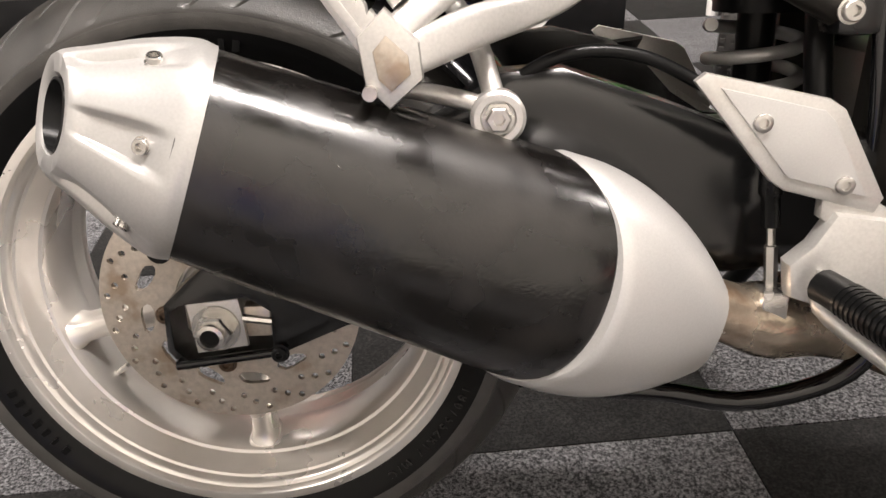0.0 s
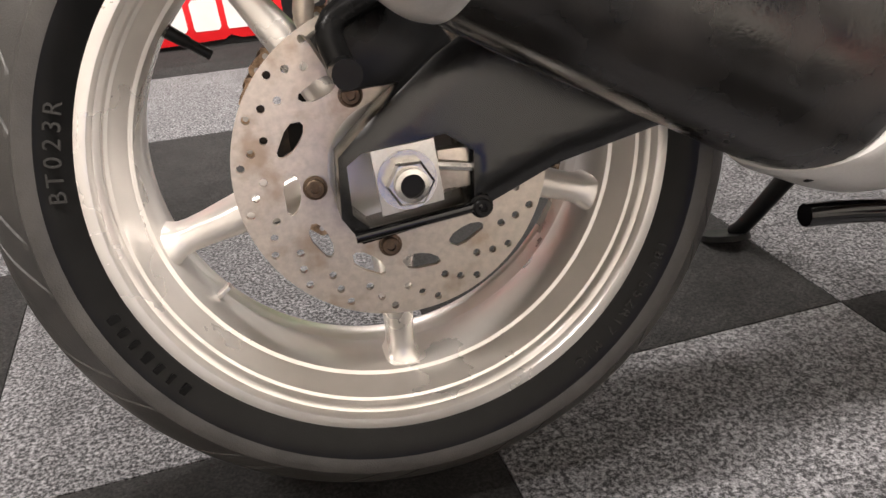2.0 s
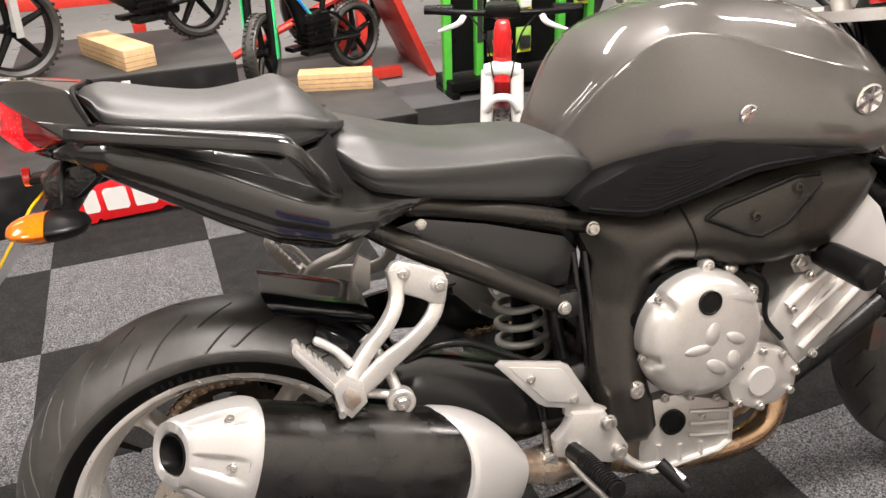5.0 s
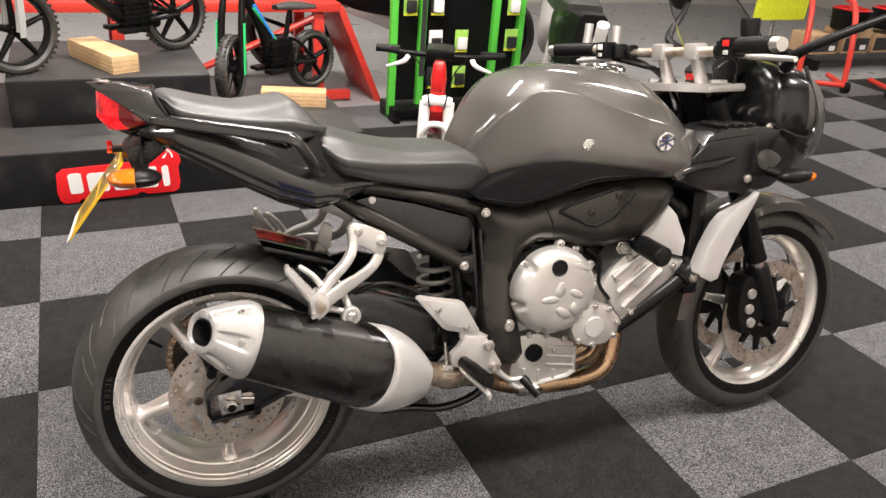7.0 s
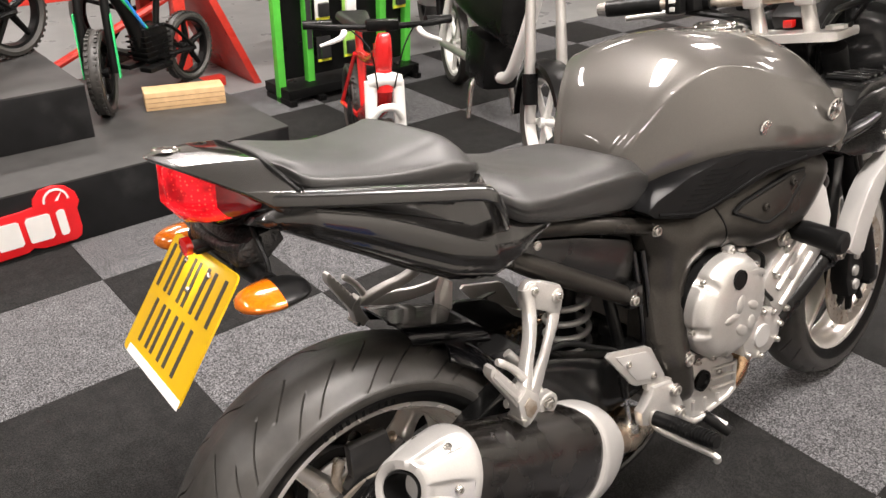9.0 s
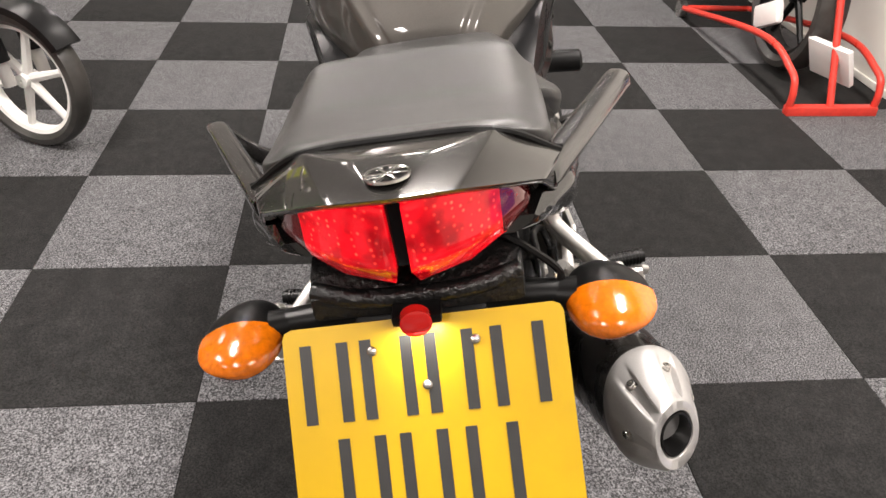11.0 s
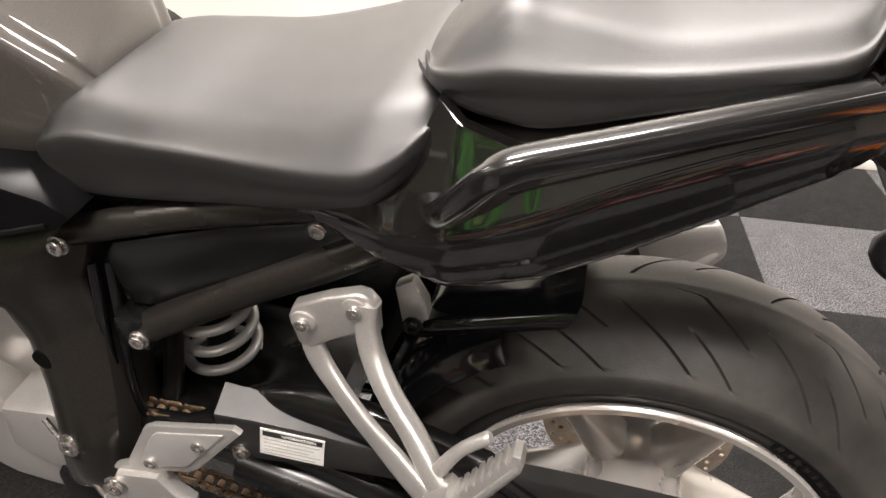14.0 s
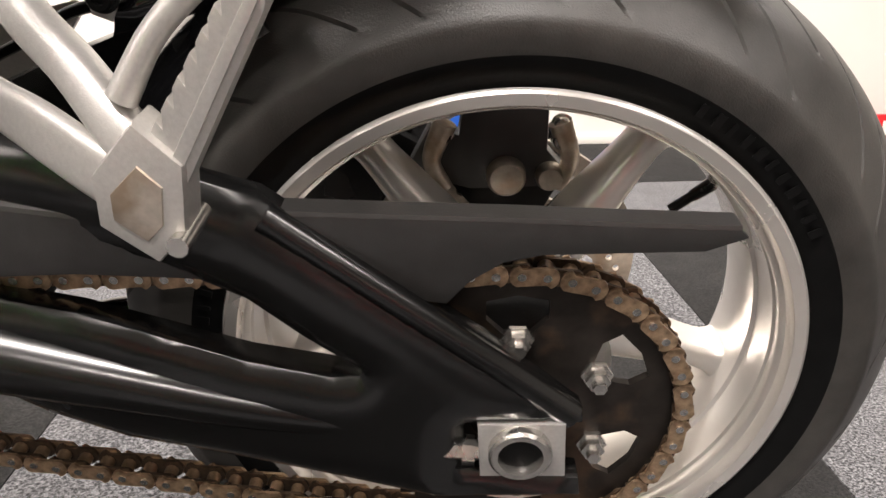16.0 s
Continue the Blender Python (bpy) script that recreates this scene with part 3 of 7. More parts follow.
# chain: links of 15.9 mm pitch round both sprockets
R1, R2, C2 = 0.1145, 0.043, np.array([0.655, 0.380])
c1 = np.array([0.0, 0.311])
dist = np.linalg.norm(C2 - c1)
tilt = math.atan2(*(C2 - c1)[::-1])
wrap = math.asin((R1 - R2) / dist)
path = []
for a in np.linspace(tilt + math.pi / 2 - wrap, tilt + 1.5 * math.pi + wrap, 60):
    path.append(c1 + R1 * np.array([math.cos(a), math.sin(a)]))
low_a, low_b = path[-1], C2 + R2 * np.array([math.cos(tilt - math.pi / 2 + wrap), math.sin(tilt - math.pi / 2 + wrap)])
for s in np.linspace(0, 1, 30)[1:-1]:
    path.append(low_a + (low_b - low_a) * s + np.array([0, -0.006 * 4 * s * (1 - s)]))
for a in np.linspace(tilt - math.pi / 2 + wrap, tilt + math.pi / 2 - wrap, 30):
    path.append(C2 + R2 * np.array([math.cos(a), math.sin(a)]))
path.append(path[0])
path = np.array(path)
run = np.r_[0, np.cumsum(np.linalg.norm(np.diff(path, axis=0), axis=1))]
links = round(run[-1] / 0.0159 / 2) * 2
pins = np.c_[[np.interp(np.arange(links + 1) * run[-1] / links, run, path[:, i]) for i in (0, 1)]].T
chain = part("drive_chain", lathe([(-0.010, 0.034), (0.010, 0.034), (0.010, 0.010), (-0.010, 0.010)], 30, (C2[0], 0.122, C2[1])), SPROCKET_STEEL, bike, "rusty roller drive chain")


def link_mesh(wide):
    pts = []
    for k in range(16):
        a = 2 * math.pi * k / 16
        x = math.cos(a) * 0.0078
        pts.append((x + (0.00795 if math.cos(a) > 0 else -0.00795), math.sin(a) * (0.0080 if abs(math.cos(a)) > 0.25 else 0.0052)))
    pins_ = [lathe([(-0.0115, 0.003), (0.0115, 0.003)], 8, (sx * 0.00795, 0, 0), closed=False) for sx in (-1, 1)] if wide else [lathe([(-0.0045, 0.0052), (0.0045, 0.0052)], 10, (sx * 0.00795, 0, 0), closed=False) for sx in (-1, 1)]
    w = 0.0095 if wide else 0.0068
    bm = join(plate(pts, -w - 0.0012, -w + 0.0012, bevel=0), plate(pts, w - 0.0012, w + 0.0012, bevel=0), *pins_)
    for fc in bm.faces:
        c = fc.calc_center_median()
        fc.material_index = 1 if abs(c.y) > 0.0109 or abs(c.y) < 0.0046 else 0
    return finish(bm, (CHAIN if wide else CHAIN_DARK, STEEL if wide else CHAIN), 40)


link_data = (link_mesh(True), link_mesh(False))
for k in range(links):
    a, b = pins[k], pins[k + 1]
    q = part("link", link_data[k % 2], None, chain)
    q.matrix_local = pose((a[0] + b[0]) / 2, 0.122, (a[1] + b[1]) / 2, 0, -math.degrees(math.atan2(b[1] - a[1], b[0] - a[0])), 0)

# swingarm
right_arm = [(0.64, 0.47), (0.52, 0.455), (0.46, 0.465), (0.389, 0.494), (0.303, 0.525), (0.255, 0.523), (0.16, 0.472), (0.029, 0.394), (-0.021, 0.354), (-0.046, 0.331), (-0.049, 0.287), (-0.036, 0.266), (0.051, 0.279), (0.115, 0.306), (0.2, 0.325), (0.38, 0.345), (0.455, 0.346), (0.64, 0.37)]
axle_slot = [(-0.041, 0.325), (-0.030, 0.333), (0.030, 0.340), (0.050, 0.325), (0.048, 0.288), (-0.028, 0.276), (-0.041, 0.290)]
right_fall = pillow(right_arm, 0.007, 0.018)
arm = part("swingarm", plate(right_arm, lambda x, z: -0.139 + right_fall(x, z), -0.095, [axle_slot], 0.003, grid=0.011), SWING, bike, "satin black aluminium swingarm", angle=70)
left_arm = [(0.64, 0.43), (0.56, 0.428), (0.50, 0.435), (0.465, 0.458), (0.43, 0.496), (0.395, 0.518), (0.33, 0.534), (0.27, 0.526), (0.212, 0.510), (0.153, 0.492), (0.114, 0.462), (0.072, 0.428), (0.025, 0.391), (-0.014, 0.357), (-0.041, 0.333), (-0.041, 0.327), (0.036, 0.326), (0.040, 0.286), (-0.042, 0.276), (-0.044, 0.260), (0.056, 0.258), (0.119, 0.277), (0.194, 0.293), (0.267, 0.306), (0.320, 0.326), (0.360, 0.351), (0.411, 0.364), (0.46, 0.368), (0.64, 0.38)]
left_hole = [(0.39, 0.446), (0.32, 0.455), (0.25, 0.454), (0.202, 0.443), (0.166, 0.426), (0.134, 0.399), (0.100, 0.374), (0.102, 0.369), (0.121, 0.368), (0.173, 0.378), (0.223, 0.394), (0.276, 0.411), (0.337, 0.423), (0.39, 0.431)]
arm_fall, hole_fall = pillow(left_arm, 0.013, 0.028), pillow(left_hole, 0.009, 0.022)
part("left_beam", plate(left_arm, lambda x, z: 0.136 - 0.03 * max(0, x - 0.15), lambda x, z: 0.168 - 0.06 * max(0, x - 0.12) - max(arm_fall(x, z), hole_fall(x, z)), [left_hole], 0.003, grid=0.010), SWING, arm, angle=70)
part("lower_ridge", tube([(0.43, 0.142, 0.400), (0.36, 0.146, 0.386), (0.26, 0.150, 0.362), (0.18, 0.153, 0.343), (0.11, 0.156, 0.332), (0.078, 0.157, 0.338)], [0.030, 0.028, 0.022, 0.017, 0.012, 0.006], 16, 30), SWING, arm)
part("upper_ridge", tube([(0.150, 0.154, 0.480), (0.09, 0.155, 0.433), (0.02, 0.155, 0.378), (-0.034, 0.154, 0.333)], 0.010, 10, 16), SWING, arm)
part("cross_brace", plate([(0.62, 0.425), (0.45, 0.42), (0.40, 0.45), (0.345, 0.44), (0.350, 0.36), (0.62, 0.37)], -0.10, 0.13, bevel=0.01), SWING, arm)
part("pivot_tube", lathe([(-0.15, 0.03), (0.16, 0.03)], 24, (0.607, 0, 0.42), closed=False), SWING, arm)
axle = part("axle", lathe([(-0.150, 0.012), (0.134, 0.012)], 24, HUB, closed=False), STEEL, bike, "steel rear axle with nut and adjuster plates")
part("adjuster_plate", plate([(-0.024, 0.334), (0.022, 0.338), (0.026, 0.292), (-0.020, 0.286)], -0.138, -0.132, bevel=0.001), CAST, axle)
part("axle_nut", lathe([(-0.138, 0.020), (-0.1395, 0.020), (-0.140, 0.0175), (-0.152, 0.0175), (-0.154, 0.0155), (-0.154, 0.0095), (-0.146, 0.0085), (-0.146, 0.001)], 6, HUB, closed=False), STEEL, axle, "worn steel hexagon nut")
part("nut_washer", lathe([(-0.138, 0.001), (-0.138, 0.0215), (-0.1405, 0.0215), (-0.1405, 0.001)], 40, HUB), STEEL, axle)
part("axle_stub", lathe([(-0.150, 0.0125), (-0.160, 0.0120), (-0.161, 0.0085), (-0.150, 0.0080)], 32, HUB), STEEL, axle)
# black plug paints the shade inside the hollow axle
part("axle_hole_shade", lathe([(-0.1530, 0.0005), (-0.1530, 0.0082), (-0.1575, 0.0082), (-0.1575, 0.0005)], 24, HUB, closed=False), BLACK, axle)
part("adjuster_block", box(0.024, 0.048, -0.133, -0.118, 0.298, 0.328, 0.003), DISC, axle)
part("adjuster_bolt", tube([(0.020, -0.134, 0.318), (0.052, -0.132, 0.312)], 0.004, 8), STEEL, axle)
part("adjuster_bar", tube([(-0.041, -0.136, 0.273), (0.053, -0.136, 0.284)], 0.0045, 10), PLASTIC_GLOSS, axle)
place_bolt("bar_bolt", (0.053, -0.137, 0.283), axle, 0.007, 0.006, material=BLACK)
part("adjuster_plate", plate([(-0.029, 0.333), (0.028, 0.333), (0.026, 0.287), (-0.031, 0.287)], 0.150, 0.164, [ring_points(0, 0.311, 0.015, 20)], bevel=0.001), CAST, axle)
part("axle_head", lathe([(0.160, 0.021), (0.170, 0.021), (0.172, 0.019), (0.172, 0.0150), (0.168, 0.0140), (0.160, 0.0140)], 40, HUB), STEEL, axle)
part("adjuster_bolt", tube([(0.026, 0.156, 0.303), (0.050, 0.156, 0.304)], 0.0075, 6), STEEL, axle)
part("adjuster_nut", tube([(0.030, 0.156, 0.303), (0.038, 0.156, 0.3035)], 0.0105, 6), STEEL, axle)
part("adjuster_bolt", tube([(0.030, 0.153, 0.290), (0.062, 0.153, 0.286)], 0.0045, 8), BLACK, axle)

# chain guard with a white label
GUARD_EDGE = [(0.433, 0.503), (0.389, 0.501), (0.32, 0.494), (0.26, 0.483), (0.208, 0.474), (0.141, 0.480), (0.071, 0.475), (0.007, 0.472), (-0.05, 0.469), (-0.123, 0.466)]
guard = part("chain_guard", plate([(0.436, 0.455)] + GUARD_EDGE + [(-0.128, 0.461), (-0.104, 0.452), (-0.052, 0.451), (-0.01, 0.450), (0.013, 0.445), (0.033, 0.432), (0.047, 0.416), (0.12, 0.430), (0.204, 0.441), (0.263, 0.446), (0.33, 0.446), (0.414, 0.441)], lambda x, z: 0.144 + 0.06 * max(0, x - 0.05), lambda x, z: 0.148 + 0.06 * max(0, x - 0.05), bevel=0.0008, grid=0.04), GUARD, bike, "black plastic chain guard")
rings = []
for x, z in GUARD_EDGE:
    yo, deep, rise = 0.148 + 0.06 * max(0, x - 0.05), 0.018 + 0.05 * max(0, x - 0.15), 0.05 * max(0, x - 0.15)
    rings.append([(x, yo, z), (x, yo - 0.001, z + 0.0025), (x, yo - deep, z + 0.0025 + rise), (x, yo - deep, z - 0.001 + rise), (x, yo - 0.004, z - 0.002)])
part("guard_top", skin(rings), GUARD, guard, angle=25)
def on_guard(lift):
    return lambda x, z: 0.148 + lift + 0.06 * (x - 0.05)


label = part("label", plate([(0.384, 0.497), (0.3165, 0.491), (0.3225, 0.450), (0.3905, 0.456)], on_guard(0), on_guard(0.0014), bevel=0), WHITE, guard, "white printed tyre information label")
part("label_bar", plate([(0.3815, 0.4945), (0.3190, 0.4890), (0.3202, 0.4815), (0.3827, 0.4870)], on_guard(0.0012), on_guard(0.0018), bevel=0), PLATE_INK, label)
for k in range(5):
    dz = 0.0056 * k
    part("print_line", plate([(0.3820 + 0.0008 * k, 0.4825 - dz), (0.3235 + 0.006 * (k % 3), 0.4775 - dz), (0.3237 + 0.006 * (k % 3), 0.4763 - dz), (0.3823 + 0.0008 * k, 0.4813 - dz)], on_guard(0.0012), on_guard(0.0017), bevel=0), MOPED_GREY, label)
# left bore gets a black plug too, for its shade
part("axle_hole_shade", lathe([(0.1620, 0.0005), (0.1620, 0.0142), (0.1655, 0.0142), (0.1655, 0.0005)], 24, HUB, closed=False), BLACK, axle)
line = text_mesh("TIRE INFORMATION", 0.0056, 0.0002, WHITE)
part("label_heading", line, None, label, m=Matrix.Translation((0.3508, 0.1680, 0.4880)) @ Matrix(((-0.996, -0.088, 0, 0), (-0.06, 0, 1, 0), (-0.088, 0.996, 0, 0), (0, 0, 0, 1))))
place_bolt("guard_bolt", (0.412, 0.170, 0.452), guard, side=1)

letters("BT023R", 0.017, 0.2395, -0.0962, 177.5, rear_wheel)
letters("180/55ZR17 M/C", 0.013, 0.2410, -0.0958, -24, rear_wheel)
# moulded brand marks on the sidewalls, as plain bars
for side in (-1, 1):
    for start, count in ((81, 10), (201, 7)) if side < 0 else ((150, 11), (30, 8), (250, 9)):
        for k in range(count):
            a = radians(start + side * -3.1 * k)
            bar = part("moulded_bar", box(-0.0030 + 0.0012 * (k % 3), 0.0030, -0.0006, 0.0006, -0.0048, 0.0048), SIDEWALL, rear_wheel)
            bar.matrix_local = pose((0.2395 if side < 0 else 0.231) * math.cos(a), (WHEEL_Y - 0.0795 if side < 0 else 0.0805), (0.2395 if side < 0 else 0.231) * math.sin(a), 0, 90 - math.degrees(a), 0)
# hugger over the rear tyre
rings = []
for a in np.linspace(radians(60), radians(18), 24):
    ring = []
    for k in range(13):
        t = math.pi * (k / 12)
        r = 0.334 - 0.034 * abs(math.cos(t)) ** 4
        ring.append((r * math.cos(a), -math.cos(t) * 0.094, 0.311 + r * math.sin(a)))
    rings.append(ring + [(p[0] - 0.004 * math.cos(a), p[1] * 0.96, p[2] - 0.004 * math.sin(a)) for p in ring[::-1]])
hugger = part("hugger", skin(rings), PLASTIC_GLOSS, bike, "gloss black rear wheel hugger")
# its straight tail channel, with a flat top and a slanted end
rings = []
for f in np.linspace(0, 1, 12):
    xl, zl = 0.100 + 0.150 * f, 0.608 - 0.048 * f
    half = [(xl - 0.001, 0.062, zl + 0.002), (xl, 0.069, zl), (xl - 0.002, 0.0695, zl + 0.004), (xl - 0.005, 0.0722, zl + 0.012), (xl - 0.009, 0.0700, zl + 0.020), (xl - 0.012, 0.0640, zl + 0.0265), (xl - 0.013, 0.0540, zl + 0.0290), (xl - 0.012, 0.030, zl + 0.0285), (xl - 0.011, 0.0, zl + 0.028)]
    loop_ = half[1:] + [(x, -y, z) for x, y, z in half[-2:0:-1]]
    rings.append(loop_ + [(x + 0.002, y * 0.93, z - 0.005) for x, y, z in loop_[::-1]])
part("hugger_channel", skin(rings), PLASTIC_GLOSS, hugger, angle=65)
part("hugger_bracket", plate([(0.232, 0.560), (0.262, 0.572), (0.268, 0.622), (0.250, 0.634), (0.236, 0.606)], 0.050, 0.066, bevel=0.003), CAST, hugger)
place_bolt("hugger_bolt", (0.248, 0.075, 0.585), hugger, 0.008, 0.008, side=1, material=BLACK)

# silencer: a flattened barrel along a sloping axis
M_REAR, M_FRONT = np.array([-0.048, -0.243, 0.526]), np.array([0.330, -0.190, 0.378])
m_dir = (M_FRONT - M_REAR) / np.linalg.norm(M_FRONT - M_REAR)
m_side = np.cross(m_dir, (0, 0, 1.0))
m_side /= np.linalg.norm(m_side)
m_up = np.cross(m_side, m_dir)


def barrel(s, t, w, h, lift=0.0, power=0.9):
    """A point of the silencer's skin: s metres from the outlet, angle t, half width and half height."""
    c, sn = math.cos(t), math.sin(t)
    return M_REAR + m_dir * s + m_side * (math.copysign(abs(c) ** power, c) * w) + m_up * (math.copysign(abs(sn) ** power, sn) * h + lift)


def barrel_rings(stations, n=64):
    return [[barrel(s, 2 * math.pi * k / n, w, h, l) for k in range(n)] for s, w, h, l in stations]


silencer = part("silencer", skin(barrel_rings([tuple(r) for r in catmull([(0.082, 0.055, 0.0735, -0.004), (0.16, 0.0575, 0.0785, -0.008), (0.26, 0.0595, 0.0850, -0.012), (0.37, 0.0605, 0.0905, -0.0165), (0.405, 0.054, 0.080, -0.017)], 20)])), MUFFLER, bike, "short black silencer with scuffed coating")
END_N = np.array([-0.74, -0.60, 0.30])
END_N /= np.linalg.norm(END_N)
END_C = np.array([-0.051, -0.245, 0.524])


def cap_point(f, t, w, h):
    """A point on the end cap: f runs from the barrel's joint to the slanted outlet."""
    a = 0.25 + 0.75 * f
    d = -m_dir * (1 - a) + END_N * a
    d /= np.linalg.norm(d)
    side = np.cross(-d, (0, 0, 1.0))
    side /= np.linalg.norm(side)
    upw = np.cross(side, -d)
    c = (M_REAR + m_dir * 0.088 - m_up * 0.004) * (1 - f) + END_C * f
    cs, sn = math.cos(t), math.sin(t)
    return c + side * (math.copysign(abs(cs) ** 0.9, cs) * w) + upw * (math.copysign(abs(sn) ** 0.9, sn) * h)


rings = []
for f, w, h, cut in [tuple(r) for r in catmull([(-0.02, 0.0565, 0.0755, 0), (0.10, 0.0575, 0.0765, 0), (0.24, 0.0560, 0.0735, 0.2), (0.5, 0.0505, 0.0640, 1), (0.78, 0.0435, 0.0510, 0.9), (0.94, 0.0390, 0.0440, 0.3), (1.0, 0.0350, 0.0395, 0)], 34)]:
    ring = []
    for k in range(168):
        t = 2 * math.pi * k / 168
        phase = (t - radians(32)) % (math.pi / 3)
        dent = cut * 0.0085 * max(0.0, min(1.0, (0.20 - abs(phase - math.pi / 6)) / 0.05))
        ring.append(cap_point(f, t, w - dent, h - dent))
    rings.append(ring)
for f, r in ((0.99, 0.0275), (0.93, 0.0250), (0.6, 0.0245), (0.58, 0.004)):
    rings.append([cap_point(f, 2 * math.pi * k / 168, r, r) for k in range(168)])
cap = part("end_cap", skin(rings, caps=False), CAP, silencer, "silver end cap with recessed slots", angle=50)
part("outlet_pipe", skin([[cap_point(s, 2 * math.pi * k / 40, r, r) for k in range(40)] for s, r in ((0.9, 0.0248), (0.985, 0.0245), (0.99, 0.0225), (0.5, 0.0215), (0.49, 0.001))], caps=False), BLACK, cap, "sooty black outlet pipe")
for k in range(6):
    t = radians(62 + 60 * k)
    p = Vector(cap_point(0.40, t, 0.0445, 0.0600))
    n = (m_side * math.cos(t) + m_up * math.sin(t) * 1.1 - m_dir * 0.3)
    q = part("cap_screw", bolt(0.0055, 0.006, 1), STEEL, cap)
    q.matrix_local = Matrix.Translation(p) @ Vector(n).to_track_quat("Y", "Z").to_matrix().to_4x4()
rings = []
for f in np.linspace(0, 1, 22):
    ring = []
    for k in range(72):
        t = 2 * math.pi * k / 72
        start = 0.345 - 0.0065 * math.sin(t) + 0.055 * max(0, math.cos(t)) - 0.008 * max(0, -math.cos(t)) - 0.014 * max(0, -math.sin(t)) ** 2
        end = 0.512
        s = start + (end - start) * f
        g = max(0.0, (s - 0.375) / (end - 0.375))
        shrink = 1 - 0.60 * g ** 2.0
        out = 0.0035 if f > 0.02 else 0.001
        ring.append(barrel(s, t, 0.0615 * shrink + out, (0.0900 + 0.02 * (s - 0.36)) * shrink + out, -0.0165 - 0.010 * g))
    rings.append(ring)
part("heat_shield", skin(rings), SHIELD, silencer, "silver pointed heat shield")
part("hanger_rubber", lathe([(-0.193, 0.001), (-0.193, 0.020), (-0.207, 0.020), (-0.209, 0.0175), (-0.209, 0.013), (-0.206, 0.012), (-0.206, 0.001)], 36, (0.246, 0, 0.502), closed=False), CAST, silencer)
place_bolt("hanger_bolt", (0.246, -0.206, 0.502), silencer, 0.0095, 0.008, hexed=True)
part("link_arm", tube([(0.250, -0.195, 0.505), (0.215, -0.19, 0.515), (0.180, -0.185, 0.522)], 0.007, 10, 10), CAST, silencer)
part("link_arm", tube([(0.245, -0.195, 0.512), (0.232, -0.17, 0.555), (0.212, -0.155, 0.585)], 0.008, 10, 10), CAST, silencer)
part("drain_tab", tube([(0.258, -0.22, 0.312), (0.262, -0.22, 0.292)], [0.008, 0.004], 8), BLACK, silencer)

# exhaust pipes
COLLECTOR = mat("collector_steel", (0.50, 0.42, 0.33), 0.28, 0.9, 0.3, 30, 0.2, 200, rough_vary=0.1, stain=(0.26, 0.15, 0.08), stain_amount=0.8, stain_scale=22)
pipe = part("exhaust_pipe", tube([(0.985, -0.05, 0.47), (0.975, -0.06, 0.38), (0.965, -0.075, 0.29), (0.935, -0.085, 0.228), (0.87, -0.09, 0.206), (0.76, -0.09, 0.208), (0.66, -0.09, 0.226), (0.58, -0.10, 0.268), (0.50, -0.12, 0.315)], 0.024, 20, 50), PIPE, bike, "heat-tinted bronze exhaust pipe")
part("collector", tube([(0.56, -0.135, 0.28), (0.52, -0.145, 0.298), (0.475, -0.160, 0.312), (0.44, -0.172, 0.325), (0.40, -0.18, 0.345)], [0.022, 0.028, 0.033, 0.026, 0.024], 24, 26), COLLECTOR, pipe, "welded bronze and silver collector pipe")
for y in (0.0, 0.06, -0.02):
    part("header", tube([(0.985, y, 0.47), (0.975, y, 0.38), (0.965, y * 0.8, 0.29), (0.93, y * 0.6, 0.225), (0.80, y * 0.5, 0.205)], 0.020, 16, 30), PIPE, pipe)
part("pipe_clamp", lathe([(-0.012, 0.029), (0.012, 0.029)], 24, closed=False), STEEL, pipe, m=pose(0.70, -0.09, 0.216, 0, 0, 80))

# seats
SEAT_PROFILE = [(0.0, 0.0), (0.84, 0.0), (0.97, 0.05), (1.0, 0.30), (0.985, 0.62), (0.935, 0.87), (0.85, 0.965), (0.68, 0.992), (0.35, 1.0), (0.0, 1.0)]


def cushion(stations, n=64):
    """A seat along x: stations of x, lower edge's height and half width, shoulder's height and half width, and crown."""
    rings = []
    for x, zb, wb, ze, we, zt in catmull(stations, n):
        half = catmull([(0, zb), (wb * 0.85, zb), (wb * 0.97, zb + 0.002), (wb, zb + 0.010), (wb - 0.35 * (wb - we), zb + 0.55 * (ze - zb)), (we, ze - 0.006), (we - 0.0015, ze + 0.004), (we - 0.010, ze + 0.30 * (zt - ze)), (we * 0.76, zt - 0.0055), (we * 0.45, zt - 0.0012), (0, zt)], 44)
        rings.append([(x, y, z) for y, z in half] + [(x, -y, z) for y, z in half[-2:0:-1]])
    return skin(rings)


part("pillion_seat", cushion([(-0.092, 0.934, 0.066, 0.939, 0.063, 0.946), (-0.075, 0.915, 0.1, 0.932, 0.092, 0.948), (-0.055, 0.898, 0.12, 0.918, 0.123, 0.943), (0, 0.884, 0.126, 0.906, 0.129, 0.93), (0.06, 0.868, 0.129, 0.897, 0.132, 0.921), (0.127, 0.85, 0.13, 0.892, 0.133, 0.927), (0.16, 0.852, 0.13, 0.89, 0.133, 0.931), (0.19, 0.857, 0.126, 0.882, 0.129, 0.911), (0.215, 0.861, 0.108, 0.874, 0.111, 0.884), (0.232, 0.864, 0.084, 0.867, 0.066, 0.87)]), VINYL, bike, "black vinyl pillion seat", angle=60)
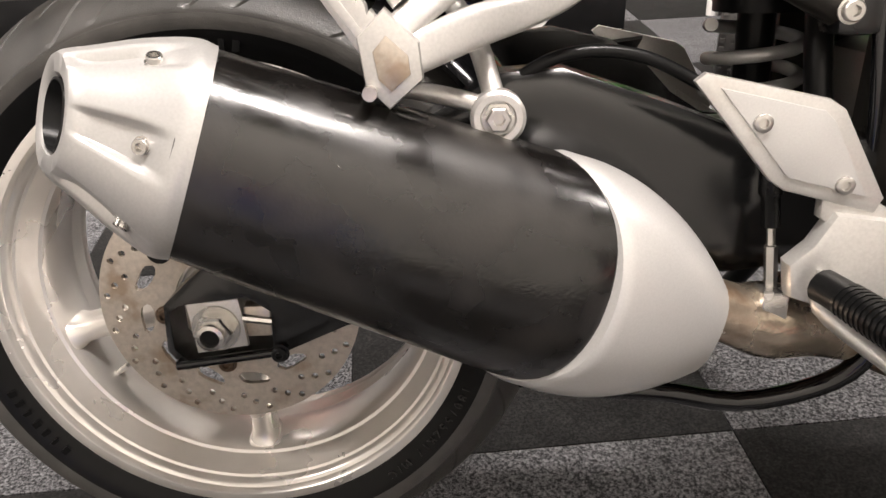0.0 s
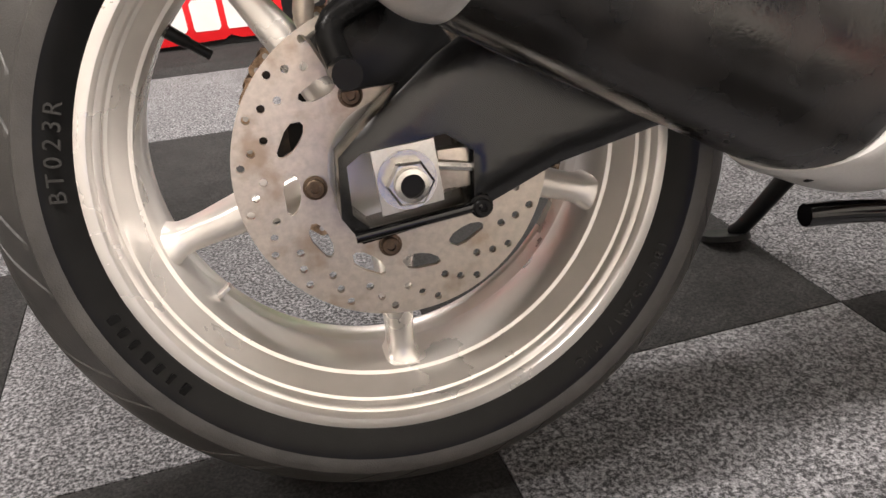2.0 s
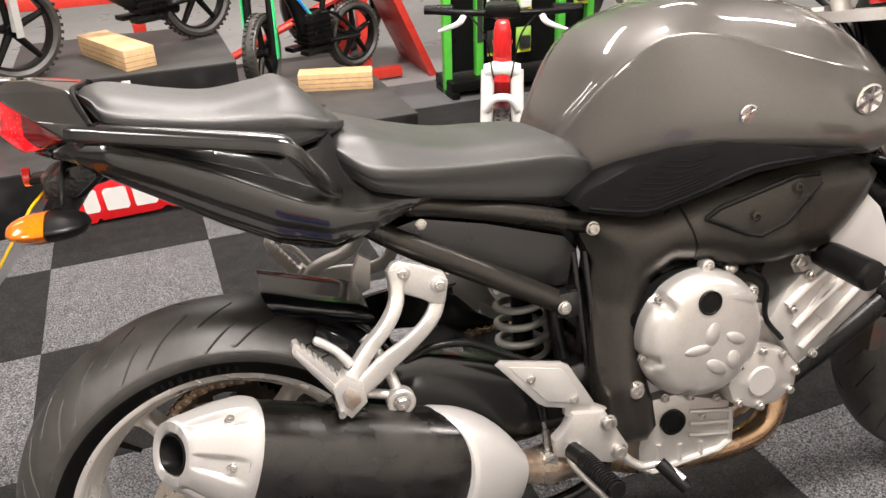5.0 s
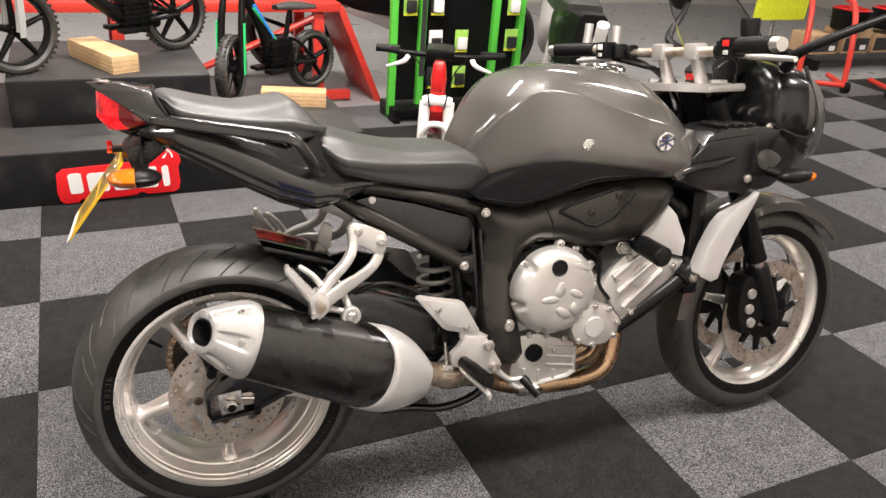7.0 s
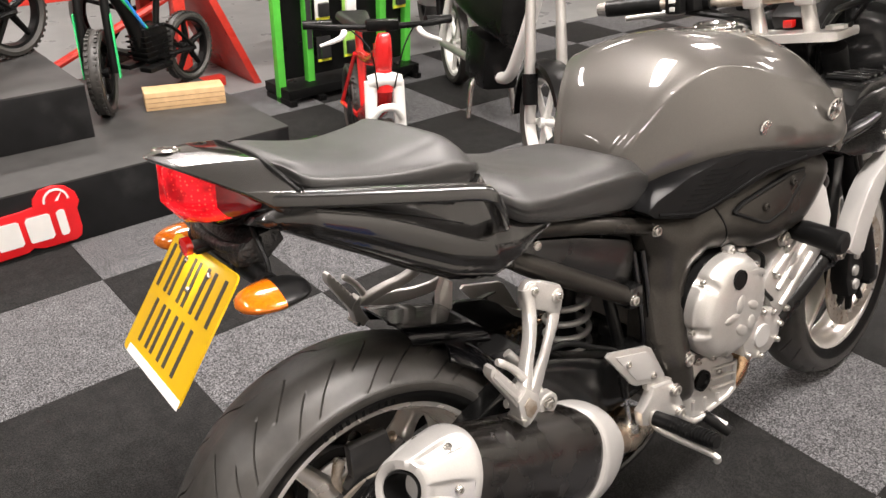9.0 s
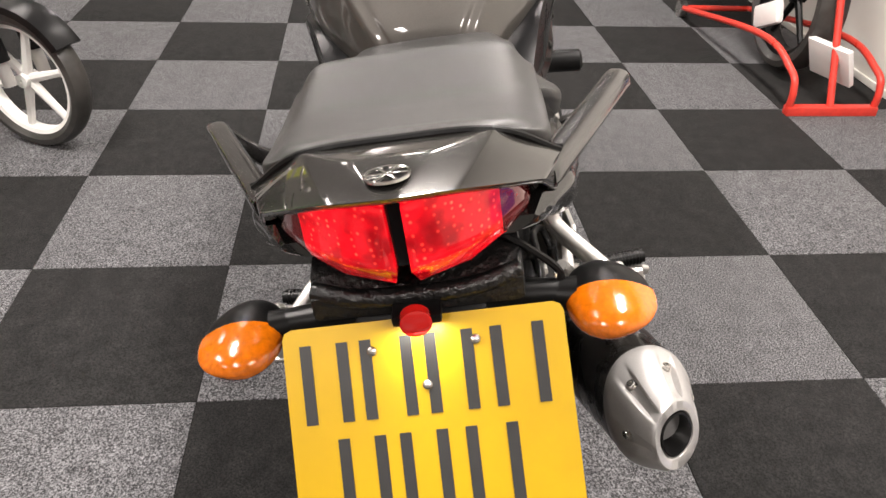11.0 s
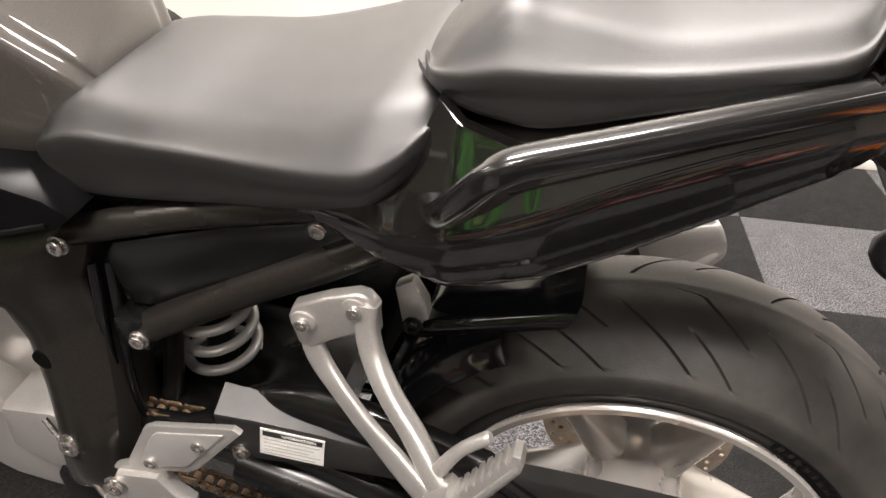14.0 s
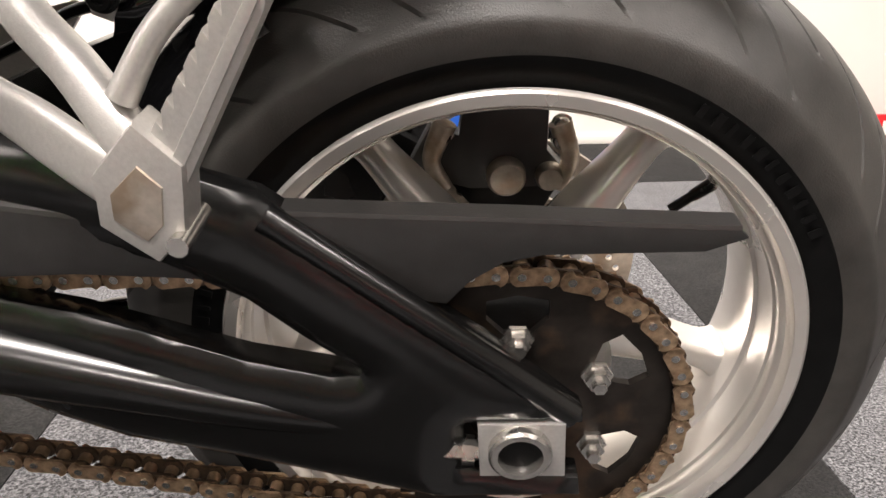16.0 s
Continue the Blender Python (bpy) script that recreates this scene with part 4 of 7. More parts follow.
part("rider_seat", cushion([(0.196, 0.844, 0.1, 0.85, 0.094, 0.858), (0.215, 0.816, 0.144, 0.838, 0.147, 0.862), (0.245, 0.791, 0.166, 0.819, 0.169, 0.859), (0.275, 0.781, 0.168, 0.812, 0.171, 0.85), (0.33, 0.764, 0.156, 0.803, 0.159, 0.835), (0.4, 0.748, 0.142, 0.796, 0.145, 0.821), (0.47, 0.735, 0.134, 0.792, 0.137, 0.817), (0.53, 0.727, 0.128, 0.788, 0.131, 0.813), (0.568, 0.726, 0.123, 0.774, 0.126, 0.801), (0.59, 0.73, 0.106, 0.755, 0.109, 0.772)]), VINYL, bike, "black vinyl rider seat", angle=60)
part("seat_base", body([(0.21, 0.74, 0.80, 0.11), (0.40, 0.715, 0.77, 0.12), (0.60, 0.69, 0.74, 0.10)], [(0, 0), (0.9, 0.05), (1, 0.5), (0.95, 1), (0, 1)], 12, 12), BLACK, bike)

# tail
RAIL = mat("rail_black", (0.012, 0.0115, 0.011), 0.26, 0.3, 0.1, 300, coat=1.0, coat_rough=0.10, spec=0.5)
TAIL_PROFILE = [(0.0, 0.02), (0.50, 0.0), (0.80, 0.0), (0.92, 0.07), (0.985, 0.30), (1.0, 0.58), (0.985, 0.84), (0.93, 0.97), (0.80, 1.0), (0.0, 1.0)]
tail_bm = body([(-0.102, 0.866, 0.900, 0.106), (-0.09, 0.860, 0.900, 0.116), (-0.06, 0.846, 0.890, 0.128), (0.0, 0.812, 0.872, 0.138), (0.06, 0.776, 0.855, 0.145), (0.12, 0.744, 0.838, 0.150), (0.165, 0.730, 0.832, 0.152), (0.20, 0.730, 0.810, 0.150), (0.245, 0.742, 0.788, 0.142), (0.30, 0.756, 0.772, 0.130), (0.34, 0.760, 0.766, 0.118)], TAIL_PROFILE, 60, 32)
bmesh.ops.recalc_face_normals(tail_bm, faces=tail_bm.faces)
# faces turned sideways or down take the darker tail material
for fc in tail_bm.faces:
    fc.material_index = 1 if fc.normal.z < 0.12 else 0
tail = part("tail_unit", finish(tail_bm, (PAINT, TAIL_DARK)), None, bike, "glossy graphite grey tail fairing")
cov = bmesh.new()
C = {}
for s in (-1, 1):
    for key, p in (("f", (-0.097, 0.077, 0.949)), ("o", (-0.076, 0.131, 0.911)), ("k", (-0.098, 0.124, 0.890)), ("c", (-0.136, 0.110, 0.921)), ("r", (-0.192, 0.045, 0.953)), ("n", (-0.213, 0.006, 0.964)), ("m", (-0.150, 0.030, 0.963))):
        C[key, s] = [cov.verts.new((p[0] + dx, p[1] * s * (1 - 2 * dx), p[2] - dz)) for dx, dz in ((0, 0), (0.006, 0.008))]
loop = [("f", -1), ("o", -1), ("k", -1), ("c", -1), ("r", -1), ("n", -1), ("n", 1), ("r", 1), ("c", 1), ("k", 1), ("o", 1), ("f", 1)]
for i in (0, 1):
    cov.faces.new([C[k][i] for k in (("f", -1), ("m", -1), ("m", 1), ("f", 1))])
    cov.faces.new([C[k][i] for k in (("m", -1), ("n", -1), ("n", 1), ("m", 1))])
    for s in (-1, 1):
        cov.faces.new([C[k, s][i] for k in ("f", "r", "n", "m")])
        cov.faces.new([C[k, s][i] for k in ("f", "o", "c", "r")])
        cov.faces.new([C[k, s][i] for k in ("o", "k", "c")])
for a, b in zip(loop, loop[1:] + loop[:1]):
    cov.faces.new((C[a][0], C[b][0], C[b][1], C[a][1]))
bmesh.ops.recalc_face_normals(cov, faces=cov.faces)
bmesh.ops.bevel(cov, geom=list(cov.edges), offset=0.0022, segments=2, affect="EDGES", profile=0.6)
top_cover = part("tail_cover", cov, TAIL_GREY, tail, "glossy grey tail top cover", angle=50)
part("seat_gap", tube([(-0.074, -0.129, 0.911), (-0.094, -0.078, 0.946), (-0.093, 0, 0.949), (-0.094, 0.078, 0.946), (-0.074, 0.129, 0.911)], 0.0035, 8, 30), BLACK, tail)
badge_place = pose(-0.184, 0, 0.9655) @ Matrix.Rotation(radians(8), 4, "Y") @ pose(0, 0, 0, 90)
badge = part("tail_badge", lathe([(0, 0.0005), (0, 0.0150), (0.0010, 0.0150), (0.0010, 0.0005)], 40, closed=False), PLASTIC_GLOSS, top_cover, "round dark badge with a chrome ring", m=badge_place)
part("badge_ring", lathe([(0, 0.0146), (0, 0.0170), (0.0018, 0.0168), (0.0022, 0.0160), (0.0018, 0.0148)], 40), CHROME, badge)
for k in range(3):
    part("badge_bar", box(-0.0013, 0.0013, 0.0008, 0.0022, -0.0150, 0.0150, 0.0004), CHROME, badge, m=pose(0, 0, 0, 0, 60 * k, 0))
SIDE_GREY = mat("dark_graphite_panel", (0.009, 0.0085, 0.008), 0.22, 0.3, 0.15, 900, coat=1.0, coat_rough=0.04, spec=0.45)
SIDE_X = [-0.13, -0.10, -0.06, 0.0, 0.06, 0.12, 0.19, 0.245, 0.30, 0.345]
SIDE_W = [0.098, 0.118, 0.140, 0.152, 0.161, 0.169, 0.173, 0.163, 0.148, 0.136]
SIDE_LOW = [0.872, 0.862, 0.840, 0.806, 0.770, 0.739, 0.722, 0.735, 0.753, 0.764]


CREASE_X = [-0.13, -0.062, 0.008, 0.069, 0.133, 0.173, 0.229, 0.28, 0.345]
CREASE_Z = [0.884, 0.884, 0.862, 0.836, 0.803, 0.786, 0.767, 0.765, 0.766]


def side_out(x, z):
    """The tail panel's relief: a bright shelf above a sharp crease, a flat face and a rolled lower lip."""
    w, low, crease = np.interp(x, SIDE_X, SIDE_W), np.interp(x, SIDE_X, SIDE_LOW), np.interp(x, CREASE_X, CREASE_Z)
    if z > crease:
        return w - 0.48 * (z - crease)
    f = (z - low) / max(0.008, crease - low)
    return w + np.interp(f, [0, 0.06, 0.14, 0.26, 0.33, 0.45, 0.62, 0.80, 0.92, 1.0], [-0.014, -0.007, -0.002, 0.001, -0.0005, 0.002, 0.0035, 0.0035, 0.0022, 0.0]) * min(1, max(0.2, (0.29 - x) / 0.12))


SIDE = [(0.205, 0.866), (0.184, 0.852), (0.137, 0.843), (0.06, 0.866), (0.0, 0.882), (-0.055, 0.896), (-0.092, 0.896), (-0.125, 0.884), (-0.130, 0.872), (-0.10, 0.862), (-0.06, 0.840), (0.0, 0.806), (0.06, 0.770), (0.12, 0.739), (0.16, 0.725), (0.19, 0.722), (0.215, 0.726), (0.245, 0.735), (0.30, 0.753), (0.345, 0.764), (0.335, 0.772), (0.30, 0.776), (0.270, 0.782), (0.247, 0.793), (0.228, 0.814), (0.214, 0.842)]
for s in (-1, 1):
    part("side_panel", plate(SIDE, lambda x, z, s=s: s * (side_out(x, z) - 0.012), lambda x, z, s=s: s * side_out(x, z), bevel=0.002, grid=0.0055), SIDE_GREY, tail, "gloss dark graphite tail side panel", angle=24)
    # thin bead added along the crease to draw its edge highlight
    part("crease_highlight_bead", tube([(x, s * (side_out(x, z) - 0.0003), z) for x, z in zip(CREASE_X[1:-1], CREASE_Z[1:-1])], 0.0013, 6, 60), SIDE_GREY, tail)
    part("shelf_seam", tube([(x, s * (side_out(x, z) + 0.0002), z) for x, z in ((-0.045, 0.886), (0.010, 0.869), (0.075, 0.8455), (0.145, 0.817))], 0.0012, 6, 40), BLACK, tail)
    rail = [(-0.100, 0.112, 0.905), (-0.088, 0.119, 0.9035), (-0.04, 0.140, 0.897), (0.02, 0.167, 0.890), (0.08, 0.194, 0.883), (0.125, 0.214, 0.878), (0.140, 0.220, 0.874), (0.150, 0.219, 0.864), (0.168, 0.208, 0.838), (0.186, 0.190, 0.812), (0.198, 0.166, 0.800)]
    p = catmull(np.array(rail) * (1, s, 1), 60)
    rings = []
    for i, c in enumerate(p):
        d = p[min(i + 1, 59)] - p[max(i - 1, 0)]
        d /= np.linalg.norm(d)
        a = np.cross((0, 0, 1.0), d)
        a /= np.linalg.norm(a)
        b = np.cross(d, a)
        rings.append([c + a * (math.copysign(abs(math.cos(k)) ** 0.62, math.cos(k)) * 0.0118 + 0.003 * math.sin(k)) + b * math.copysign(abs(math.sin(k)) ** 0.62, math.sin(k)) * 0.0108 for k in np.linspace(0.13, 2 * math.pi + 0.13, 24, endpoint=False)])
    part("grab_rail", skin(rings), RAIL, tail, "gloss black pillion grab rail", angle=40)
    part("rail_joint", tube(np.array([(-0.070, 0.133, 0.9125), (-0.066, 0.121, 0.9125)]) * (1, s, 1), 0.0012, 6), BLACK, tail)

# tail lamp: two lit red lobes behind a curved lens
lamp = part("tail_lamp", body([(-0.186, 0.892, 0.945, 0.030), (-0.160, 0.872, 0.938, 0.064), (-0.130, 0.862, 0.922, 0.088), (-0.08, 0.862, 0.905, 0.112)], [(0, 0), (0.6, 0.02), (0.92, 0.35), (1, 0.7), (0.9, 0.97), (0, 1)], 16, 16), PLASTIC_GLOSS, bike, "lit red twin tail lamp")


def lamp_x(y):
    return -0.202 + 7.6 * y * y


for s in (-1, 1):
    lobe = [(0.006, 0.947), (0.030, 0.955), (0.050, 0.948), (0.070, 0.938), (0.088, 0.923), (0.099, 0.902), (0.096, 0.892), (0.078, 0.884), (0.048, 0.877), (0.009, 0.873), (0.005, 0.89)]
    bm = plate(lobe, lambda a, z: lamp_x(a) + 0.75 * max(0, 0.900 - z) + 0.10 * max(0, z - 0.90), lambda a, z: lamp_x(a) + 0.016 + 0.75 * max(0, 0.900 - z), bevel=0.0015, grid=0.007)
    for v in bm.verts:
        a, x, z = v.co
        v.co = (x, a * s, z)
    bmesh.ops.recalc_face_normals(bm, faces=bm.faces)
    for fc in bm.faces:
        fc.material_index = 1 if abs(fc.calc_center_median().y) > 0.074 else 0
    part("red_lens", finish(bm, (RED_LIT, RED_DARK), 60), None, lamp, "glowing red lens with dotted lamps")

# plate, its lamp and the signals
bracket = part("plate_bracket", plate([(-0.150, 0.815), (-0.12, 0.845), (-0.085, 0.862), (-0.07, 0.845), (-0.11, 0.812), (-0.145, 0.80)], -0.055, 0.055, bevel=0.004), BLACK, bike, "crinkled black number plate bracket")
part("bracket_skirt", plate([(-0.152, 0.822), (-0.150, 0.842), (-0.125, 0.857), (-0.09, 0.862), (-0.085, 0.842), (-0.12, 0.815)], -0.088, 0.088, bevel=0.006), CRINKLE, bracket)
part("bracket_ridge", tube([(-0.140, -0.085, 0.844), (-0.152, -0.04, 0.840), (-0.152, 0.04, 0.840), (-0.140, 0.085, 0.844)], 0.008, 12, 24), CRINKLE, bracket)
for k in range(3):
    part("wire", tube([(-0.09, -0.05 + 0.012 * k, 0.856), (-0.12, -0.09 + 0.01 * k, 0.852 + 0.008 * k), (-0.125, -0.118, 0.826), (-0.13, -0.112, 0.812)], 0.003, 6, 14), BLACK, bracket)
part("cross_bar", tube([(-0.130, -0.125, 0.806), (-0.130, -0.06, 0.810), (-0.130, 0.06, 0.810), (-0.130, 0.125, 0.806)], [0.0125, 0.016, 0.016, 0.0125], 14), BLACK, bracket)
up = Vector((0.108, 0, 0.143)).normalized()
out = Vector((0, 1, 0)).cross(up) * -1
PLATE = Matrix((Vector((0, -1, 0)), up, Vector((0, -1, 0)).cross(up))).transposed().to_4x4()
PLATE.translation = (-0.2145, -0.001, 0.752)
plate_ob = part("number_plate", moved(plate([(x_ * 0.1145 - x_ * 0.008 * (1 - c_), z_ * 0.089 - z_ * 0.008 * (1 - s_)) for x_, z_, quarter in ((1, 1, 0), (-1, 1, 1), (-1, -1, 2), (1, -1, 3)) for c_, s_ in (((1, 0), (0.7, 0.7), (0, 1)) if quarter % 2 == 0 else ((0, 1), (0.7, 0.7), (1, 0)))], -0.0015, 0.0015, bevel=0), pose(0, 0, 0, 90) @ Matrix.Diagonal((1, 1, -1, 1))), YELLOW, bracket, "yellow reflective number plate with black bars", m=PLATE)
for y, row in ((0.043, ((-0.101, -0.0615), (-0.052, -0.0095), (0.0005, 0.040), (0.054, 0.097))), (-0.034, ((-0.077, -0.038), (-0.027, 0.012), (0.026, 0.068)))):
    for x0, x1 in row:
        for xa in (x0, x1 - 0.0095):
            part("plate_bar", box(xa, xa + 0.0095, y - 0.032, y + 0.032, 0.0015, 0.0021), PLATE_INK, plate_ob)
part("plate_back", box(-0.110, 0.110, -0.084, 0.084, -0.0021, -0.0014), MOPED_GREY, plate_ob, "grey plate back")
part("foot_strip", box(-0.095, 0.1145, -0.0895, -0.0775, 0.0014, 0.0022), WHITE, plate_ob, "white dealer strip with faint print")
for p in ((-0.042, 0.065), (0.0, 0.034), (0.042, 0.066)):
    part("plate_screw", ball((*p, 0.002), 0.0045, 0.0045, 0.003, 12), STEEL, plate_ob)
part("red_reflector", lathe([(-0.004, 0.0005), (-0.004, 0.010), (-0.003, 0.0125), (0.006, 0.0125), (0.007, 0.010), (0.007, 0.0005)], 32, closed=False), RED, bracket, "round red reflector", m=pose(-0.186, 0, 0.838, 0, 0, -84))
part("plate_lamp", box(-0.180, -0.150, -0.020, 0.020, 0.829, 0.838, 0.003), BLACK, bracket)
bulb = bpy.data.lights.new("plate_bulb", "AREA")
bulb.shape, bulb.size, bulb.size_y, bulb.energy, bulb.color = "RECTANGLE", 0.03, 0.012, 0.16, (1.0, 0.95, 0.85)
ob = new("plate_bulb", bulb)
ob.parent = bike
ob.matrix_local = look((-0.185, 0, 0.828), (-0.215, 0, 0.75))
def leaf(rx, ry, rz, point):
    """Half of a signal's shell along -x from x = 0: a rounded leaf, drawn out to a point on its outer side."""
    rings = []
    for f in np.linspace(0, 1, 12):
        g = math.sqrt(max(0.0, 1 - f ** 2.4))
        g = max(g, 0.03)
        ring = []
        for k in range(32):
            a = 2 * math.pi * k / 32
            c, sn = math.cos(a), math.sin(a)
            y = c * ry * (1.0 if c < 0 else 1 + point)
            ring.append((-rx * f, y * g, sn * rz * g * (1 - 0.45 * max(0, c) ** 2)))
        rings.append(ring)
    return skin(rings)


for s in (-1, 1):
    turned = Matrix.Translation((-0.138, s * 0.153, 0.803)) @ Matrix.Diagonal((1, s, 1, 1))
    front = Matrix.Translation((-0.138, s * 0.153, 0.803)) @ Matrix.Diagonal((-1, s, 1, 1))
    sig = part("turn_signal", moved(leaf(0.046, 0.0330, 0.0176, 0.16), front), BLACK, bike, "black indicator with orange lens")
    lens = part("lens", moved(leaf(0.048, 0.0340, 0.0184, 0.20), turned @ Matrix.Translation((-0.001, 0, 0))), ORANGE, sig, "orange ribbed lens")
    part("stalk", tube([(-0.128, s * 0.100, 0.806), (-0.132, s * 0.130, 0.804)], [0.013, 0.016], 14), BLACK, sig)
FAIRING = mat("fairing_black", (0.007, 0.007, 0.007), 0.2, 0, 0.1, 80, spec=0.45)
# near-black that paints the shade inside the frame holes and vent slots
HOLE_SHADE = mat("hole_shade", (0.002, 0.002, 0.002), 0.7, 0, 0.1, spec=0.1)
KNEE = mat("knee_panel_black", (0.004, 0.004, 0.0043), 0.28, 0, 0.2, 60, 0.1, 1500, spec=0.13)
# tank
def tank_mesh(stations, n=90):
    """A tank along x: stations of x, lower and upper height, half width, and the height and half width of its shoulder ridge."""
    rings = []
    for x, zb, zt, w, zr, yr in catmull(stations, n):
        h = zr - zb
        side = catmull([(0, zb), (w * 0.80, zb), (w * 0.955, zb + 0.06 * h), (w, zb + 0.26 * h), (w * 0.995, zb + 0.45 * h), (w * 0.62 + yr * 0.38, zb + 0.70 * h), (yr + 0.004, zr - 0.07 * h), (yr, zr)], 30)
        top = catmull([(yr, zr), (yr - 0.014, zr + 0.16 * (zt - zr)), (yr * 0.74, zr + 0.55 * (zt - zr)), (yr * 0.45, zr + 0.86 * (zt - zr)), (yr * 0.2, zt - 0.0005), (0, zt)], 20)
        half = [tuple(p) for p in side] + [tuple(p) for p in top[1:]]
        rings.append([(x, y, z) for y, z in half] + [(x, -y, z) for y, z in half[-2:0:-1]])
    return skin(rings)


tank = part("fuel_tank", tank_mesh([(0.540, 0.735, 0.795, 0.070, 0.782, 0.060), (0.550, 0.736, 0.828, 0.090, 0.812, 0.078), (0.578, 0.744, 0.866, 0.114, 0.852, 0.102), (0.622, 0.757, 0.922, 0.146, 0.905, 0.132), (0.680, 0.768, 0.966, 0.182, 0.943, 0.163), (0.745, 0.772, 0.987, 0.208, 0.939, 0.186), (0.82, 0.768, 0.987, 0.228, 0.914, 0.202), (0.90, 0.758, 0.977, 0.238, 0.888, 0.210), (0.97, 0.748, 0.962, 0.238, 0.868, 0.208), (1.02, 0.748, 0.930, 0.228, 0.852, 0.198), (1.06, 0.760, 0.890, 0.205, 0.838, 0.176), (1.09, 0.770, 0.865, 0.165, 0.828, 0.140)]), PAINT, bike, "glossy graphite grey fuel tank", angle=60)
part("filler_cap", lathe([(0, 0.001), (0, 0.05), (0.006, 0.05), (0.010, 0.044), (0.010, 0.036), (0.007, 0.034), (0.007, 0.001)], 48, closed=False), CHROME, tank, "chrome filler cap", m=pose(0.93, 0, 0.972, 94, 0, 0))
for s in (-1, 1):
    for x, y, z, r in ((0.771, 0.214, 0.832, 0.014), (0.949, 0.240, 0.835, 0.022)):
        b = part("tank_badge", lathe([(0, 0.0005), (0, r), (s * 0.002, r), (s * 0.003, r * 0.86), (s * 0.002, r * 0.8), (s * 0.002, 0.0005)], 32, closed=False), CHROME, tank, m=pose(x, s * y, z, -8 * s, 0, 3 * s))
        for k in range(3):
            part("badge_bar", box(-r * 0.12, r * 0.12, min(0, s * 0.004), max(0, s * 0.004), -r * 0.85, r * 0.85), CHROME, b, m=pose(0, 0, 0, 0, 60 * k, 0))
    grip = [(0.530, 0.726), (0.549, 0.744), (0.612, 0.774), (0.674, 0.792), (0.734, 0.797), (0.783, 0.790), (0.86, 0.776), (0.955, 0.762), (0.86, 0.760), (0.781, 0.750), (0.714, 0.726), (0.655, 0.706), (0.625, 0.699), (0.58, 0.706), (0.545, 0.714)]
    def out_y(x, z, s=s):
        return s * (0.160 + 0.085 * min(1, max(0, (x - 0.53) / 0.33)) - 0.06 * max(0, z - 0.77))
    g = part("knee_panel", plate(grip, lambda x, z, s=s: s * 0.10, lambda x, z: out_y(x, z), bevel=0.003, grid=0.012), KNEE, tank, "ribbed black knee panel")
    low = [(0.552, 0.719), (0.590, 0.712), (0.630, 0.708), (0.66, 0.715), (0.714, 0.734), (0.781, 0.758), (0.86, 0.766)]
    part("panel_lip", tube([(x, out_y(x, z) + s * 0.0005, z) for x, z in low], 0.0028, 8, 40), KNEE, g)
    for k in range(9):
        part("rib", tube([(x + 0.008 * k, out_y(x + 0.008 * k, z + 0.007 + 0.0075 * k) + s * 0.0006, z + 0.007 + 0.0075 * k) for x, z in low[1:4 + (k < 4)]], 0.0008, 6, 16), KNEE, g)
    part("front_trim", plate([(1.01, 0.835), (1.055, 0.850), (1.09, 0.80), (1.065, 0.752), (1.00, 0.742), (0.985, 0.76)], lambda x, z, s=s: s * (0.175 - 0.5 * max(0, x - 1.02)), lambda x, z, s=s: s * (0.232 - 0.5 * max(0, x - 1.02) - 0.25 * max(0, z - 0.78)), bevel=0.006, grid=0.02), PAINT, tank, "graphite tank side trim")

# frame
f_out = [(0.550, 0.675), (0.562, 0.700), (0.600, 0.700), (0.645, 0.690), (0.73, 0.716), (0.83, 0.742), (0.90, 0.752), (0.985, 0.740), (1.012, 0.712), (0.995, 0.675), (0.962, 0.637), (0.93, 0.612), (0.89, 0.606), (0.84, 0.600), (0.79, 0.598), (0.74, 0.612), (0.69, 0.614), (0.658, 0.588), (0.646, 0.545), (0.640, 0.49), (0.638, 0.43), (0.648, 0.395), (0.655, 0.345), (0.640, 0.322), (0.580, 0.325), (0.562, 0.36), (0.560, 0.46), (0.566, 0.58), (0.572, 0.625)]
frame_fall = pillow(f_out, 0.022, 0.045)
